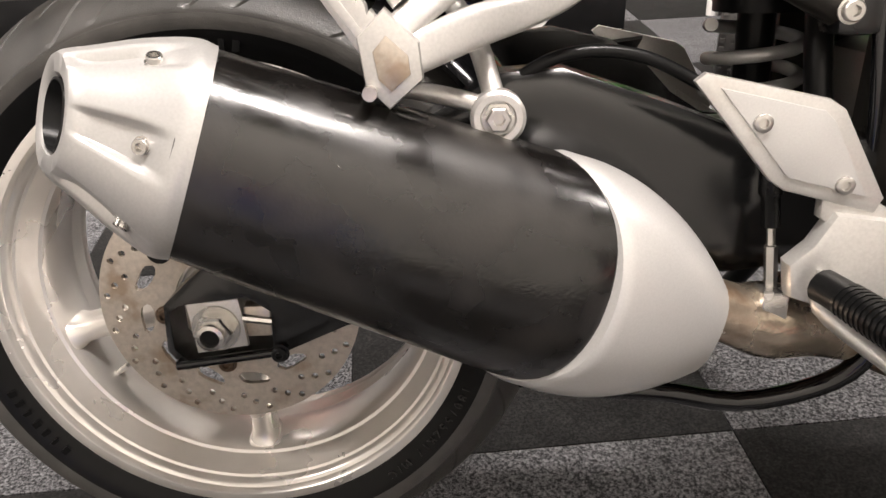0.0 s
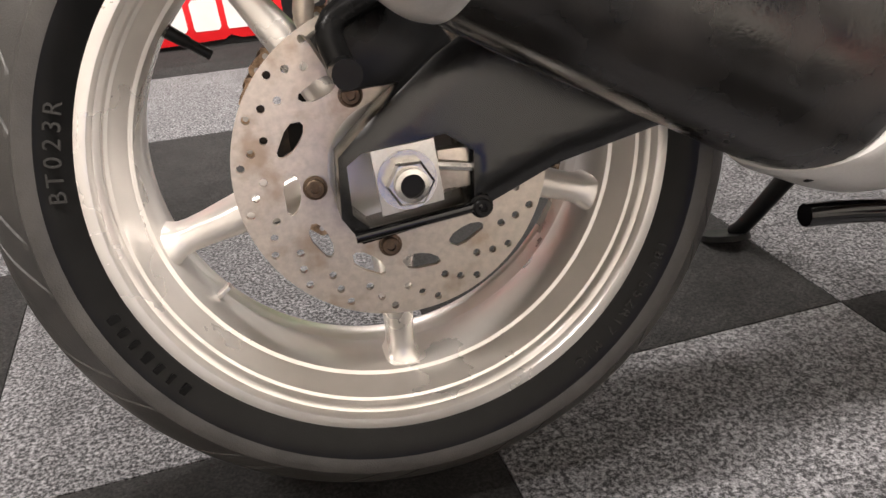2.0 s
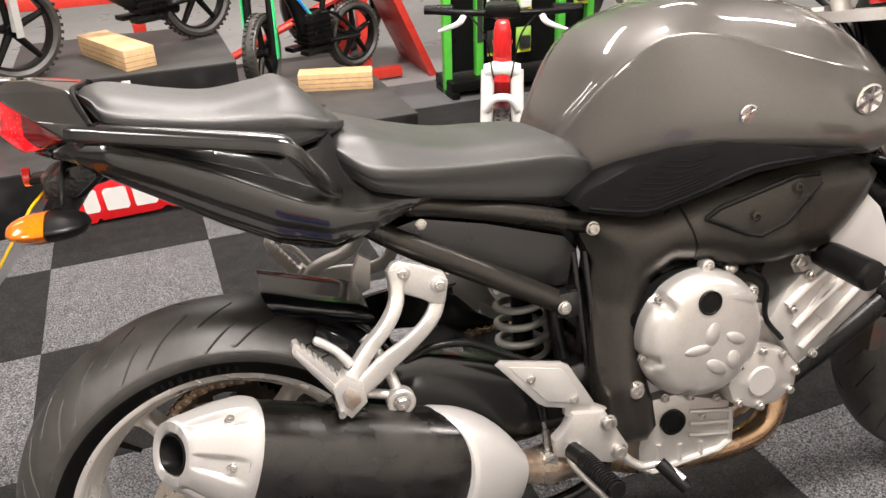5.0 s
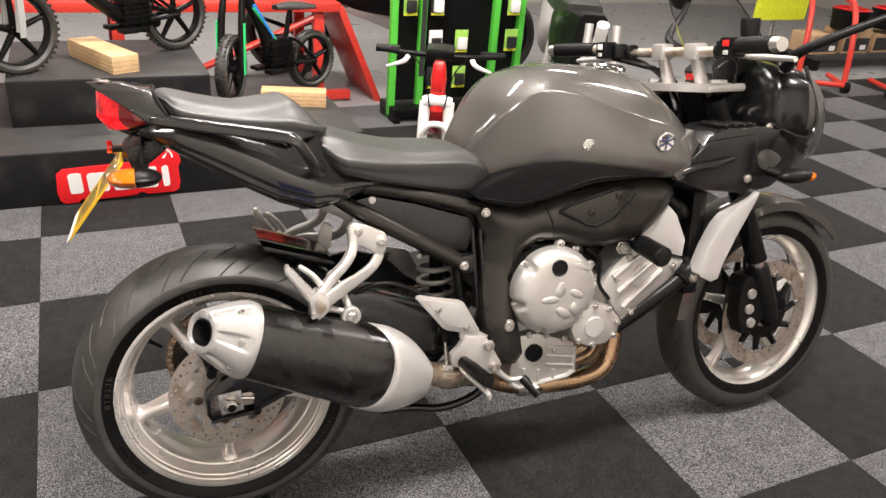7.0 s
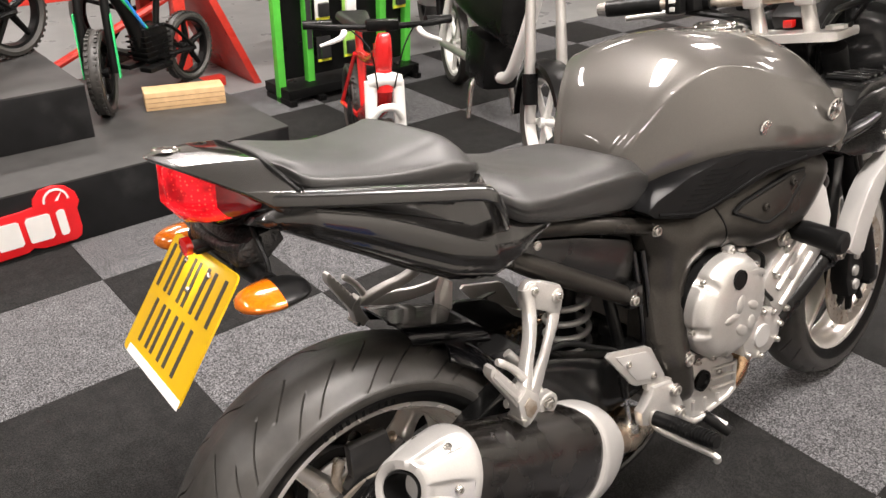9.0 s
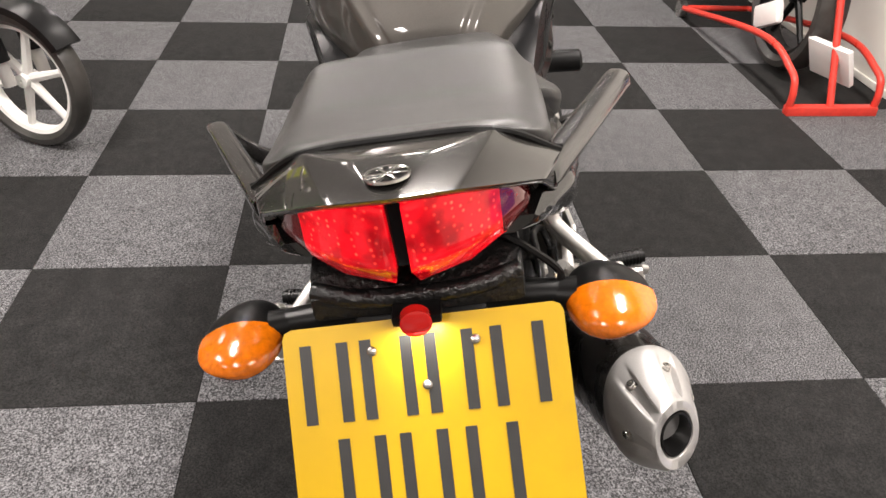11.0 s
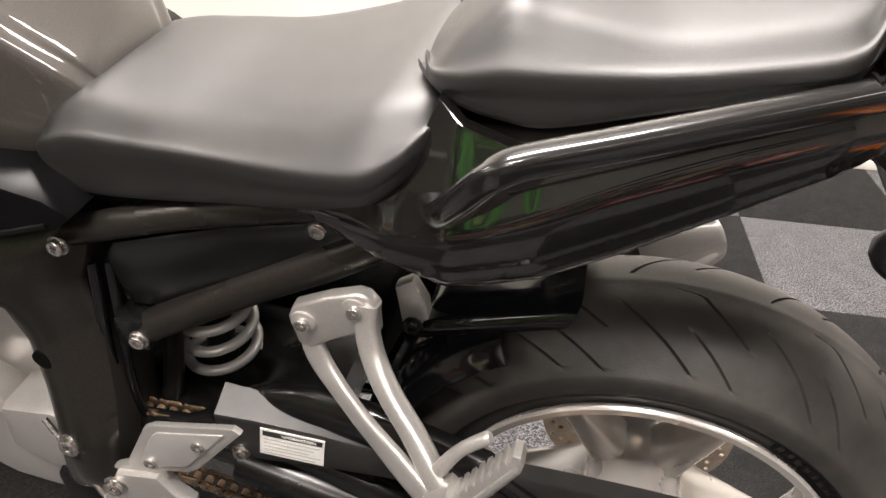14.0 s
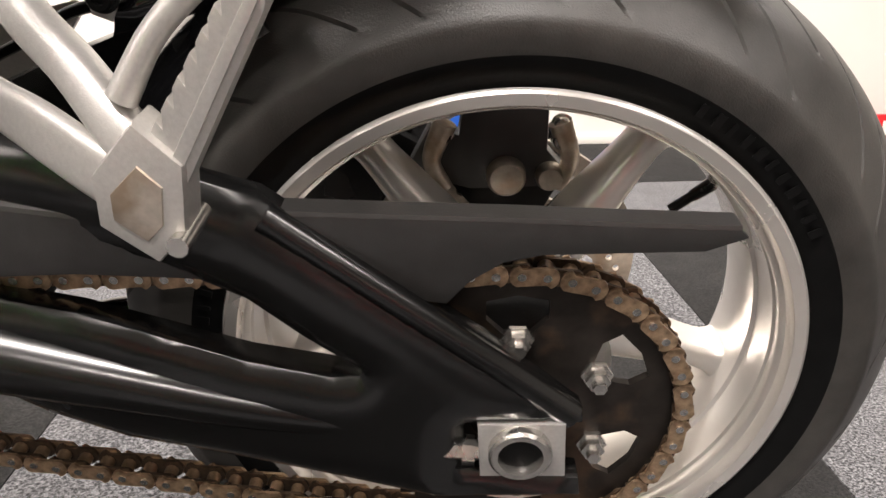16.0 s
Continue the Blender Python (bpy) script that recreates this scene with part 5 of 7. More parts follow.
for s in (-1, 1):
    def out_f(x, z, s=s):
        return s * (0.152 + 0.075 * min(1, max(0, (x - 0.56) / 0.28)) + 0.045 * max(0, min(1, (0.56 - z) / 0.13)) * max(0, 1 - (x - 0.55) / 0.2))
    frame_side = part("frame_beam", plate(f_out, s * 0.09, lambda x, z, s=s: out_f(x, z) - s * frame_fall(x, z), [ring_points(0.625, 0.532, 0.0125, 16)], 0.003, grid=0.012), FRAME_PAINT, bike, "satin dark grey cast frame beam", angle=75)
    # disc set in the hole, coloured as dark as its shade
    part("frame_hole_shade", lathe([(s * 0.004, 0.0005), (s * 0.004, 0.0122), (s * -0.03, 0.0122)], 20, closed=False), HOLE_SHADE, frame_side, m=pose(0.625, out_f(0.625, 0.532) - s * (0.004 + frame_fall(0.625, 0.532)), 0.532))
    part("seam", tube([(x, out_f(x, z) - s * (frame_fall(x, z) + 0.0002), z) for x, z in ((0.693, 0.702), (0.700, 0.68), (0.712, 0.645), (0.718, 0.615))], 0.0022, 8, 12), BLACK, frame_side)
    tri = [(0.722, 0.684), (0.74, 0.698), (0.845, 0.736), (0.885, 0.734), (0.89, 0.722), (0.835, 0.668), (0.80, 0.651), (0.782, 0.655)]
    part("frame_inset", plate(tri, lambda x, z, s=s: out_f(x, z) - s * 0.01, lambda x, z, s=s: out_f(x, z) + s * 0.003, bevel=0.003), FRAME_PAINT, frame_side)
    part("inset_groove", tube([(x, out_f(x, z) + s * 0.0005, z) for x, z in tri + tri[:1]], 0.0042, 8), BLACK, frame_side)
    for x, z in ((0.790, 0.682), (0.848, 0.720)):
        place_bolt("inset_plug", (x, out_f(x, z) + s * 0.003, z), frame_side, 0.007, 0.004, s, FRAME_PAINT)
    place_bolt("frame_bolt", (0.564, s * 0.150, 0.683), frame_side, 0.0085, 0.008, s)
    place_bolt("pivot_bolt", (0.610, s * 0.190, 0.427), frame_side, 0.012, 0.010, s)
    # rear subframe
    sub = part("subframe", tube([(0.225, s * 0.112, 0.738), (0.30, s * 0.112, 0.692), (0.40, s * 0.112, 0.634), (0.525, s * 0.125, 0.562)], [0.012, 0.019, 0.019, 0.017], 16, 20), FRAME_PAINT, bike, "satin black subframe tubes")
    part("upper_tube", tube([(0.30, s * 0.12, 0.752), (0.35, s * 0.12, 0.742), (0.45, s * 0.122, 0.718), (0.565, s * 0.128, 0.684)], 0.015, 14, 14), FRAME_PAINT, sub)
    part("bracket_lug", box(0.512, 0.548, min(s * 0.10, s * 0.140), max(s * 0.10, s * 0.140), 0.542, 0.585, 0.008), SWING, sub)
    place_bolt("lug_bolt", (0.520, s * 0.140, 0.562), sub, 0.0085, 0.008, s)
    cov = part("side_cover", plate([(0.272, 0.722), (0.315, 0.731), (0.412, 0.708), (0.535, 0.668), (0.556, 0.640), (0.535, 0.586), (0.48, 0.592), (0.37, 0.658)], s * 0.06, s * 0.119, bevel=0.010, round_n=0), SWING, bike, "black plastic side cover")
    place_bolt("cover_screw", (0.317, s * 0.118, 0.720), cov, 0.007, 0.003, s)
    # pillion footrest hanger
    drop = (lambda z: z - 0.013 * max(0, min(1, (0.64 - z) / 0.07))) if s > 0 else (lambda z: z)
    hang = part("footrest_hanger", plate([(0.257, 0.672), (0.264, 0.681), (0.274, 0.683), (0.302, 0.673), (0.336, 0.656), (0.342, 0.642), (0.336, 0.612), (0.324, 0.604), (0.304, 0.620), (0.278, 0.633), (0.256, 0.640)], s * 0.134, s * 0.149, bevel=0.004), CAST, bike, "cast aluminium pillion footrest hanger", angle=60)
    part("rear_arm", strap([(0.266, s * 0.143, drop(0.672)), (0.267, s * 0.147, drop(0.645)), (0.260, s * 0.156, drop(0.622)), (0.240, s * 0.176, drop(0.604)), (0.212, s * 0.200, drop(0.590)), (0.188, s * 0.222, drop(0.574)), (0.174, s * 0.232, drop(0.560))], [0.0115, 0.0105, 0.0105, 0.0105, 0.0105, 0.011, 0.011], 0.0095, 40), CAST, hang, angle=60)
    part("front_arm", strap([(0.328, s * 0.142, drop(0.632)), (0.320, s * 0.145, drop(0.602)), (0.301, s * 0.156, drop(0.584)), (0.268, s * 0.180, drop(0.573)), (0.232, s * 0.206, drop(0.566)), (0.198, s * 0.228, drop(0.555)), (0.180, s * 0.236, drop(0.548))], [0.010, 0.0115, 0.0115, 0.0125, 0.0145, 0.014, 0.013], 0.0055, 40), CAST, hang, angle=60)
    for x, z in ((0.276, 0.666), (0.327, 0.640)):
        part("boss", lathe([(0, 0.013), (s * 0.008, 0.012), (s * 0.009, 0.010)], 24, closed=False), CAST, hang, m=pose(x, s * 0.143, z))
        place_bolt("hanger_bolt", (x, s * 0.150, z), hang, 0.0068, 0.007, s)
    part("peg_block", plate([(x, drop(z)) for x, z in ((0.193, 0.561), (0.171, 0.582), (0.153, 0.565), (0.157, 0.534), (0.172, 0.518), (0.195, 0.537))], s * 0.222, s * 0.248, bevel=0.004), CAST, hang)
    part("peg_pin", tube([(0.160, s * 0.254, drop(0.530)), (0.160, s * 0.218, drop(0.530))], 0.005, 10), STEEL, hang)
    part("block_recess", plate([(x, drop(z)) for x, z in ((0.186, 0.553), (0.172, 0.566), (0.163, 0.556), (0.166, 0.538), (0.174, 0.530), (0.187, 0.541))], *sorted((s * 0.246, s * 0.2495)), bevel=0.002), DISC, hang)
    saw = []
    for k in range(7):
        f = k / 7
        saw += [(0.166 - 0.044 * f, 0.583 + 0.054 * f), (0.1625 - 0.044 * f, 0.5875 + 0.054 * f), (0.1605 - 0.044 * f, 0.5845 + 0.054 * f)]
    peg = part("pillion_peg", plate([(x, drop(z - 0.006)) for x, z in saw + [(0.119, 0.641), (0.113, 0.640), (0.110, 0.632), (0.112, 0.624), (0.157, 0.556)]], s * 0.225, s * 0.243, bevel=0.0015), CAST, hang, "folded cast footpeg with notched edge")
    part("peg_rail", plate([(x, drop(z - 0.006)) for x, z in ((0.1135, 0.6275), (0.116, 0.632), (0.158, 0.574), (0.155, 0.567))], *sorted((s * 0.242, s * 0.2455)), bevel=0.001), CAST, peg)
    part("peg_prong", tube([(0.182, s * 0.226, drop(0.584)), (0.165, s * 0.222, drop(0.606)), (0.145, s * 0.220, drop(0.622)), (0.140, s * 0.220, drop(0.625))], [0.007, 0.006, 0.006, 0.004], 12, 14), CAST, hang)
    # rider footrest and heel guard
    mount = part("rider_footrest", plate([(0.500, 0.420), (0.552, 0.412), (0.592, 0.340), (0.585, 0.322), (0.560, 0.318), (0.472, 0.352), (0.468, 0.380), (0.485, 0.395)], s * 0.185, s * 0.206, bevel=0.006), CAST, bike, "cast footrest bracket with heel guard")
    heel = [(0.386, 0.522), (0.394, 0.528), (0.486, 0.506), (0.498, 0.498), (0.536, 0.430), (0.530, 0.418), (0.460, 0.438), (0.448, 0.446)]
    guard_ = part("heel_guard", plate(heel, s * 0.192, s * 0.200, bevel=0.003), CAST, mount)
    part("heel_face", plate([(0.405, 0.517), (0.482, 0.498), (0.490, 0.490), (0.521, 0.432), (0.460, 0.449)], *sorted((s * 0.199, s * 0.2018)), bevel=0.001), SHIELD, guard_)
    part("heel_arm", plate([(0.49, 0.450), (0.535, 0.425), (0.560, 0.410), (0.52, 0.395), (0.49, 0.415)], s * 0.186, s * 0.198, bevel=0.003), CAST, mount)
    for x, z in ((0.437, 0.491), (0.503, 0.442)):
        place_bolt("guard_screw", (x, s * 0.200, z), guard_, 0.007, 0.005, s)
    for x, z in ((0.556, 0.392), (0.573, 0.337)):
        place_bolt("bracket_bolt", (x, s * 0.206, z), mount, 0.011, 0.009, s)
    rp = part("peg", tube([(0.492, s * 0.215, 0.366), (0.498, s * 0.245, 0.366), (0.503, s * 0.334, 0.372)], [0.014, 0.014, 0.012], 14), BLACK, mount, "ribbed black rubber footpeg")
    for k in range(14):
        part("rib", lathe([(-0.0018, 0.0148), (0.0018, 0.0148)], 14, closed=False), BLACK, rp, m=pose(0.498 + 0.0004 * k, s * (0.245 + 0.0062 * k), 0.366 + 0.0004 * k))
    part("peg_arm", tube([(0.50, s * 0.210, 0.372), (0.49, s * 0.228, 0.352), (0.50, s * 0.330, 0.347), (0.502, s * 0.336, 0.335)], [0.012, 0.009, 0.006, 0.006], 10, 14), CAST, mount)

# brake and gear linkages
brake = part("brake_lever", tube([(0.575, -0.200, 0.330), (0.61, -0.205, 0.300), (0.645, -0.215, 0.300), (0.664, -0.245, 0.286)], [0.008, 0.007, 0.006, 0.006], 10, 16), CAST, bike, "cast rear brake pedal")
part("pedal_rubber", tube([(0.640, -0.212, 0.302), (0.666, -0.250, 0.272)], 0.011, 12), BLACK, brake)
part("master_cylinder", tube([(0.462, -0.165, 0.445), (0.464, -0.167, 0.428), (0.464, -0.168, 0.424), (0.466, -0.17, 0.40)], [0.008, 0.010, 0.0075, 0.0075], 14), BLACK, brake)
part("push_rod", tube([(0.466, -0.17, 0.40), (0.467, -0.172, 0.385), (0.4672, -0.172, 0.384), (0.470, -0.178, 0.33)], [0.0035, 0.0035, 0.0055, 0.0055], 6), STEEL, brake)
part("clevis", box(0.458, 0.480, -0.190, -0.168, 0.322, 0.350, 0.003), STEEL, brake)
part("brake_hose", tube([(0.462, -0.165, 0.44), (0.475, -0.15, 0.475), (0.42, -0.135, 0.505), (0.365, -0.13, 0.532), (0.31, -0.13, 0.536), (0.262, -0.128, 0.515), (0.18, -0.12, 0.46), (0.08, -0.115, 0.43)], 0.0055, 10, 60), BLACK, brake, "black rubber brake hose")
shift = part("gear_lever", tube([(0.60, 0.205, 0.33), (0.66, 0.215, 0.315), (0.69, 0.225, 0.31), (0.70, 0.255, 0.305)], [0.008, 0.006, 0.006, 0.006], 10, 14), CAST, bike, "cast gear lever with rubber tip")
part("shift_rubber", tube([(0.695, 0.225, 0.308), (0.702, 0.268, 0.304)], 0.010, 12), BLACK, shift)
part("shift_rod", tube([(0.58, 0.20, 0.33), (0.66, 0.17, 0.43)], 0.004, 8), STEEL, shift)
stand = part("side_stand", tube([(0.63, 0.165, 0.285), (0.60, 0.215, 0.19), (0.545, 0.265, 0.085), (0.535, 0.285, 0.062)], [0.015, 0.014, 0.012, 0.012], 12, 18), BLACK, bike, "black steel side stand resting on the carpet")
part("stand_foot", lathe([(-0.004, 0.001), (-0.004, 0.036), (0.004, 0.034), (0.004, 0.001)], 28, closed=False), BLACK, stand, m=pose(0.525, 0.292, 0.0565, 80, 0, 0))

# shock
spring = [(0.512 + 0.043 * math.cos(a), 0.02 + 0.043 * math.sin(a), 0.364 + 0.032 * a / (2 * math.pi)) for a in np.linspace(0, 11 * math.pi, 170)]
shock = part("rear_shock", tube([(0.512, 0.02, 0.35), (0.512, 0.02, 0.64)], 0.018, 16), BLACK, bike, "rear shock with grey coil spring")
part("coil_spring", tube(spring, 0.0066, 10), SHIELD, shock)
part("shock_top", lathe([(-0.02, 0.042), (0.02, 0.042)], 24, closed=False), BLACK, shock, m=pose(0.512, 0.02, 0.572, 90, 0, 0))
part("spring_seat", lathe([(-0.012, 0.046), (0.012, 0.046)], 24, closed=False), BLACK, shock, m=pose(0.512, 0.02, 0.362, 90, 0, 0))
part("battery_tray", body([(0.31, 0.69, 0.74, 0.07), (0.42, 0.64, 0.72, 0.09), (0.56, 0.60, 0.70, 0.10)], [(0, 0), (0.9, 0.05), (1, 0.5), (0.95, 1), (0, 1)], 10, 12), BLACK, bike)
for s in (-1, 1):
    for k, (dx, dy) in enumerate(((0.0, 0.0), (0.016, 0.006), (0.034, -0.004))):
        part("frame_hose", tube([(0.548 + dx, s * (0.115 + dy), 0.640), (0.552 + dx, s * (0.128 + dy), 0.54), (0.558 + dx * 0.7, s * (0.132 + dy), 0.45), (0.556 + dx * 0.5, s * (0.120 + dy), 0.36)], 0.0055 + 0.001 * k, 10, 18), PLASTIC_GLOSS, bike)
    part("linkage", tube([(0.535, s * 0.05, 0.60), (0.53, s * 0.09, 0.48), (0.56, s * 0.10, 0.36)], 0.012, 10, 10), BLACK, bike)

# rear caliper above the disc
cal = part("rear_caliper", plate([(-0.055, 0.412), (-0.02, 0.432), (0.030, 0.428), (0.050, 0.400), (0.030, 0.375), (-0.035, 0.372)], -0.110, -0.062, bevel=0.008), BLACK, bike, "black rear brake caliper")
for x0, x1 in ((0.062, 0.050), (-0.052, -0.042)):
    part("caliper_ear", tube([(x1, -0.050, 0.400), (x0, -0.050, 0.425), (x1, -0.050, 0.458)], [0.006, 0.008, 0.010], 10, 10), DISC, cal)
part("caliper_pin", tube([(-0.034, -0.152, 0.389), (-0.034, -0.105, 0.389)], 0.0105, 14), BLACK, cal)
part("caliper_arm", tube([(-0.034, -0.120, 0.389), (-0.038, -0.115, 0.42), (0.0, -0.11, 0.44)], 0.010, 10, 10), BLACK, cal)
part("caliper_bridge", plate([(0.034, 0.485), (-0.034, 0.485), (-0.034, 0.432), (-0.048, 0.416), (-0.036, 0.398), (0.03, 0.396), (0.085, 0.412), (0.062, 0.456), (0.04, 0.446)], -0.074, -0.054, bevel=0.004), GUARD, cal)
for x, z, r in ((0.0, 0.410, 0.017), (-0.036, 0.410, 0.012)):
    part("piston", lathe([(-0.056, r), (-0.046, r * 0.96), (-0.042, r * 0.8), (-0.0415, 0.001)], 28, (x, 0, z), closed=False), DISC, cal)
for x, z in ((0.052, 0.448), (-0.044, 0.442), (-0.044, 0.455)):
    place_bolt("caliper_bolt", (x, -0.054, z), cal, 0.007, 0.010, 1)

# engine
engine = part("engine_case", plate([(0.615, 0.51), (0.66, 0.53), (0.80, 0.53), (0.91, 0.50), (0.92, 0.38), (0.85, 0.37), (0.80, 0.385), (0.70, 0.392), (0.64, 0.39), (0.60, 0.42)], -0.165, 0.10, bevel=0.02), CAST, bike, "silver cast engine")
NOTCHES = (135, 192, 250, 320)
cover_bm = lathe([(-0.172, 0.1035), (-0.190, 0.1035), (-0.196, 0.1025), (-0.201, 0.099), (-0.210, 0.0945), (-0.216, 0.087), (-0.2185, 0.078), (-0.221, 0.060), (-0.222, 0.035), (-0.222, 0.001)], 144, (0.720, 0, 0.498), closed=False)
for v in cover_bm.verts:
    dx, dz = v.co.x - 0.720, v.co.z - 0.498
    r, a = math.hypot(dx, dz), math.degrees(math.atan2(dz, dx)) % 360
    pull = max(math.exp(-((a - n_) / 5.5) ** 4) for n_ in NOTCHES)
    if r > 0.075:
        k = 1 - 0.085 * pull * (1 if v.co.y < -0.18 else 0) * min(1, (r - 0.075) / 0.02)
        v.co.x, v.co.z = 0.720 + dx * k, 0.498 + dz * k
        v.co.y += 0.010 * pull * (r > 0.09) * (v.co.y < -0.18)
clutch = part("clutch_cover", cover_bm, CAST, engine, "round cast clutch cover with a scalloped edge", angle=50)
# black ring added for the shade in the gap behind the cover
part("gap_shade_ring", lathe([(-0.150, 0.096), (-0.150, 0.1065), (-0.174, 0.1055), (-0.174, 0.096)], 64, (0.720, 0, 0.498)), BLACK, engine)
for a in (82, 60, 28, -2, 135, 192, 250, 290):
    c_, s_ = math.cos(radians(a)), math.sin(radians(a))
    q = 0.108 if a in (82, 28, -2) else 0.100
    if q > 0.105:
        part("bolt_ear", lathe([(-0.172, 0.0105), (-0.187, 0.0100), (-0.188, 0.0085), (-0.188, 0.001)], 20, (0.720 + q * c_, 0, 0.498 + q * s_), closed=False), CAST, clutch)
    part("case_bolt", bolt(0.0055, 0.007, -1), STEEL, clutch, m=pose(0.720 + q * c_, -0.187, 0.498 + q * s_))
part("cast_web", plate([(0.735, 0.570), (0.772, 0.566), (0.800, 0.556), (0.796, 0.546), (0.770, 0.553), (0.738, 0.556)], -0.205, -0.2195, bevel=0.002), CAST, clutch)
for k, (dx, dz, sx, sz, tilt_) in enumerate(((0.002, 0.012, 0.013, 0.020, 10), (0.042, -0.002, 0.020, 0.009, 30), (-0.022, -0.010, 0.024, 0.009, 0), (0.010, -0.044, 0.022, 0.011, 35), (0.040, -0.038, 0.012, 0.017, -15))):
    part("cast_petal", moved(ball((0, 0, 0), sx, 0.0035, sz, 16), pose(0.720 + dx, -0.221, 0.498 + dz, 0, tilt_, 0)), CAST, clutch)
part("sight_hole", lathe([(-0.218, 0.019), (-0.2235, 0.019), (-0.2235, 0.0165), (-0.2225, 0.0155), (-0.2225, 0.001)], 28, (0.716, 0, 0.562), closed=False), BLACK, clutch, "dark round window")
part("pump_cover", plate([(0.765, 0.402), (0.783, 0.438), (0.825, 0.458), (0.866, 0.446), (0.896, 0.412), (0.892, 0.376), (0.862, 0.352), (0.815, 0.350), (0.778, 0.368)], -0.16, -0.205, bevel=0.008), CAST, engine)
part("pump_disc", lathe([(-0.204, 0.026), (-0.209, 0.024), (-0.209, 0.001)], 32, (0.825, 0, 0.400), closed=False), SHIELD, engine)
for x, z in ((0.783, 0.434), (0.825, 0.452), (0.862, 0.440), (0.888, 0.405), (0.880, 0.372), (0.825, 0.355), (0.785, 0.37)):
    place_bolt("case_bolt", (x, -0.204, z), engine, 0.006, 0.008)
part("cylinder_block", plate([(0.845, 0.495), (0.88, 0.545), (0.925, 0.582), (1.075, 0.535), (1.06, 0.505), (0.925, 0.408), (0.905, 0.402)], -0.190, 0.19, bevel=0.012), CAST, engine)
for k in range(3):
    a, b = (0.875 + 0.016 * k, 0.515 - 0.040 * k), (0.965 + 0.022 * k, 0.575 - 0.028 * k)
    part("block_rib", tube([(a[0], -0.192, a[1]), (b[0], -0.192, b[1])], 0.006, 8), CAST, engine)
part("head_cover", plate([(0.908, 0.600), (0.925, 0.648), (0.955, 0.680), (0.998, 0.690), (1.035, 0.655), (1.066, 0.590), (1.062, 0.545), (0.98, 0.57)], -0.200, 0.20, bevel=0.014), SHIELD, engine)
place_bolt("engine_bolt", (0.893, -0.192, 0.585), engine, 0.014, 0.012, hexed=True)
sump = part("sump", plate([(0.630, 0.300), (0.652, 0.385), (0.70, 0.385), (0.80, 0.350), (0.806, 0.272), (0.78, 0.258), (0.651, 0.246), (0.632, 0.262)], -0.166, 0.15, bevel=0.010), CAST, engine)
part("oil_window", lathe([(-0.164, 0.022), (-0.173, 0.022), (-0.173, 0.0175), (-0.168, 0.016), (-0.168, 0.001)], 28, (0.690, 0, 0.338), closed=False), BLACK, sump, "round oil level window")
for k in range(3):
    part("sump_rib", tube([(0.722, -0.167, 0.348 - 0.022 * k), (0.798, -0.167, 0.334 - 0.022 * k)], 0.004, 8), CAST, sump)
for x, z0, z1 in ((0.666, 0.262, 0.300), (0.705, 0.262, 0.292), (0.745, 0.262, 0.286), (0.80, 0.27, 0.34)):
    part("sump_rib", tube([(x, -0.167, z0), (x, -0.167, z1)], 0.0045, 8), CAST, sump)
part("sump_flange", tube([(0.634, -0.166, 0.264), (0.655, -0.166, 0.251), (0.78, -0.166, 0.263), (0.803, -0.166, 0.276)], 0.006, 8), CAST, sump)
for x, z in ((0.676, 0.384), (0.722, 0.376), (0.770, 0.362), (0.745, 0.336)):
    place_bolt("case_bolt", (x, -0.167, z), sump, 0.006, 0.007)
down = part("belly_tube", tube([(0.90, -0.175, 0.380), (1.0, -0.18, 0.440), (1.085, -0.185, 0.498)], 0.021, 16, 8), BLACK, bike, "black engine down tube")
part("tube_flange", tube([(1.066, -0.184, 0.485), (1.070, -0.184, 0.488), (1.098, -0.186, 0.506), (1.102, -0.186, 0.509)], [0.026, 0.030, 0.030, 0.025], 20), BLACK, down)
place_bolt("flange_bolt", (1.085, -0.214, 0.497), down, 0.010, 0.008, hexed=True)
place_bolt("head_bolt", (0.948, -0.200, 0.655), engine, 0.010, 0.004, -1, BLACK)
for x, z in ((0.886, 0.506), (0.915, 0.560), (1.04, 0.525), (0.93, 0.420)):
    place_bolt("case_bolt", (x, -0.191, z), engine, 0.0065, 0.008)
part("block_recess", plate([(0.915, 0.500), (0.945, 0.540), (0.985, 0.515), (0.952, 0.472)], -0.186, -0.193, bevel=0.003), SHIELD, engine)
part("radiator_hose", tube([(1.09, -0.15, 0.64), (1.05, -0.17, 0.665), (1.03, -0.14, 0.70), (1.08, -0.10, 0.71)], 0.018, 14, 20), BLACK, bike, "black rubber radiator hose")
part("radiator_hose", tube([(1.10, -0.17, 0.53), (1.07, -0.17, 0.49), (1.02, -0.13, 0.45), (0.96, -0.10, 0.44)], 0.016, 14, 20), BLACK, bike, "black rubber radiator hose")
part("gap_hose", tube([(0.80, -0.185, 0.590), (0.835, -0.190, 0.560), (0.842, -0.185, 0.500), (0.865, -0.198, 0.462)], 0.0045, 8, 20), BLACK, engine)
for k in range(4):
    part("hose_clip", ball((0.745 + 0.036 * k, -0.168 - 0.006 * (k % 2), 0.598 - 0.008 * (k % 3)), 0.013, 0.012, 0.010, 10), (BLACK, STEEL)[k % 2], engine)
part("slider", tube([(0.935, -0.19, 0.592), (0.935, -0.215, 0.592), (0.933, -0.292, 0.588), (0.933, -0.297, 0.588)], [0.020, 0.023, 0.0235, 0.018], 24), BLACK, bike, "black crash bobbin")
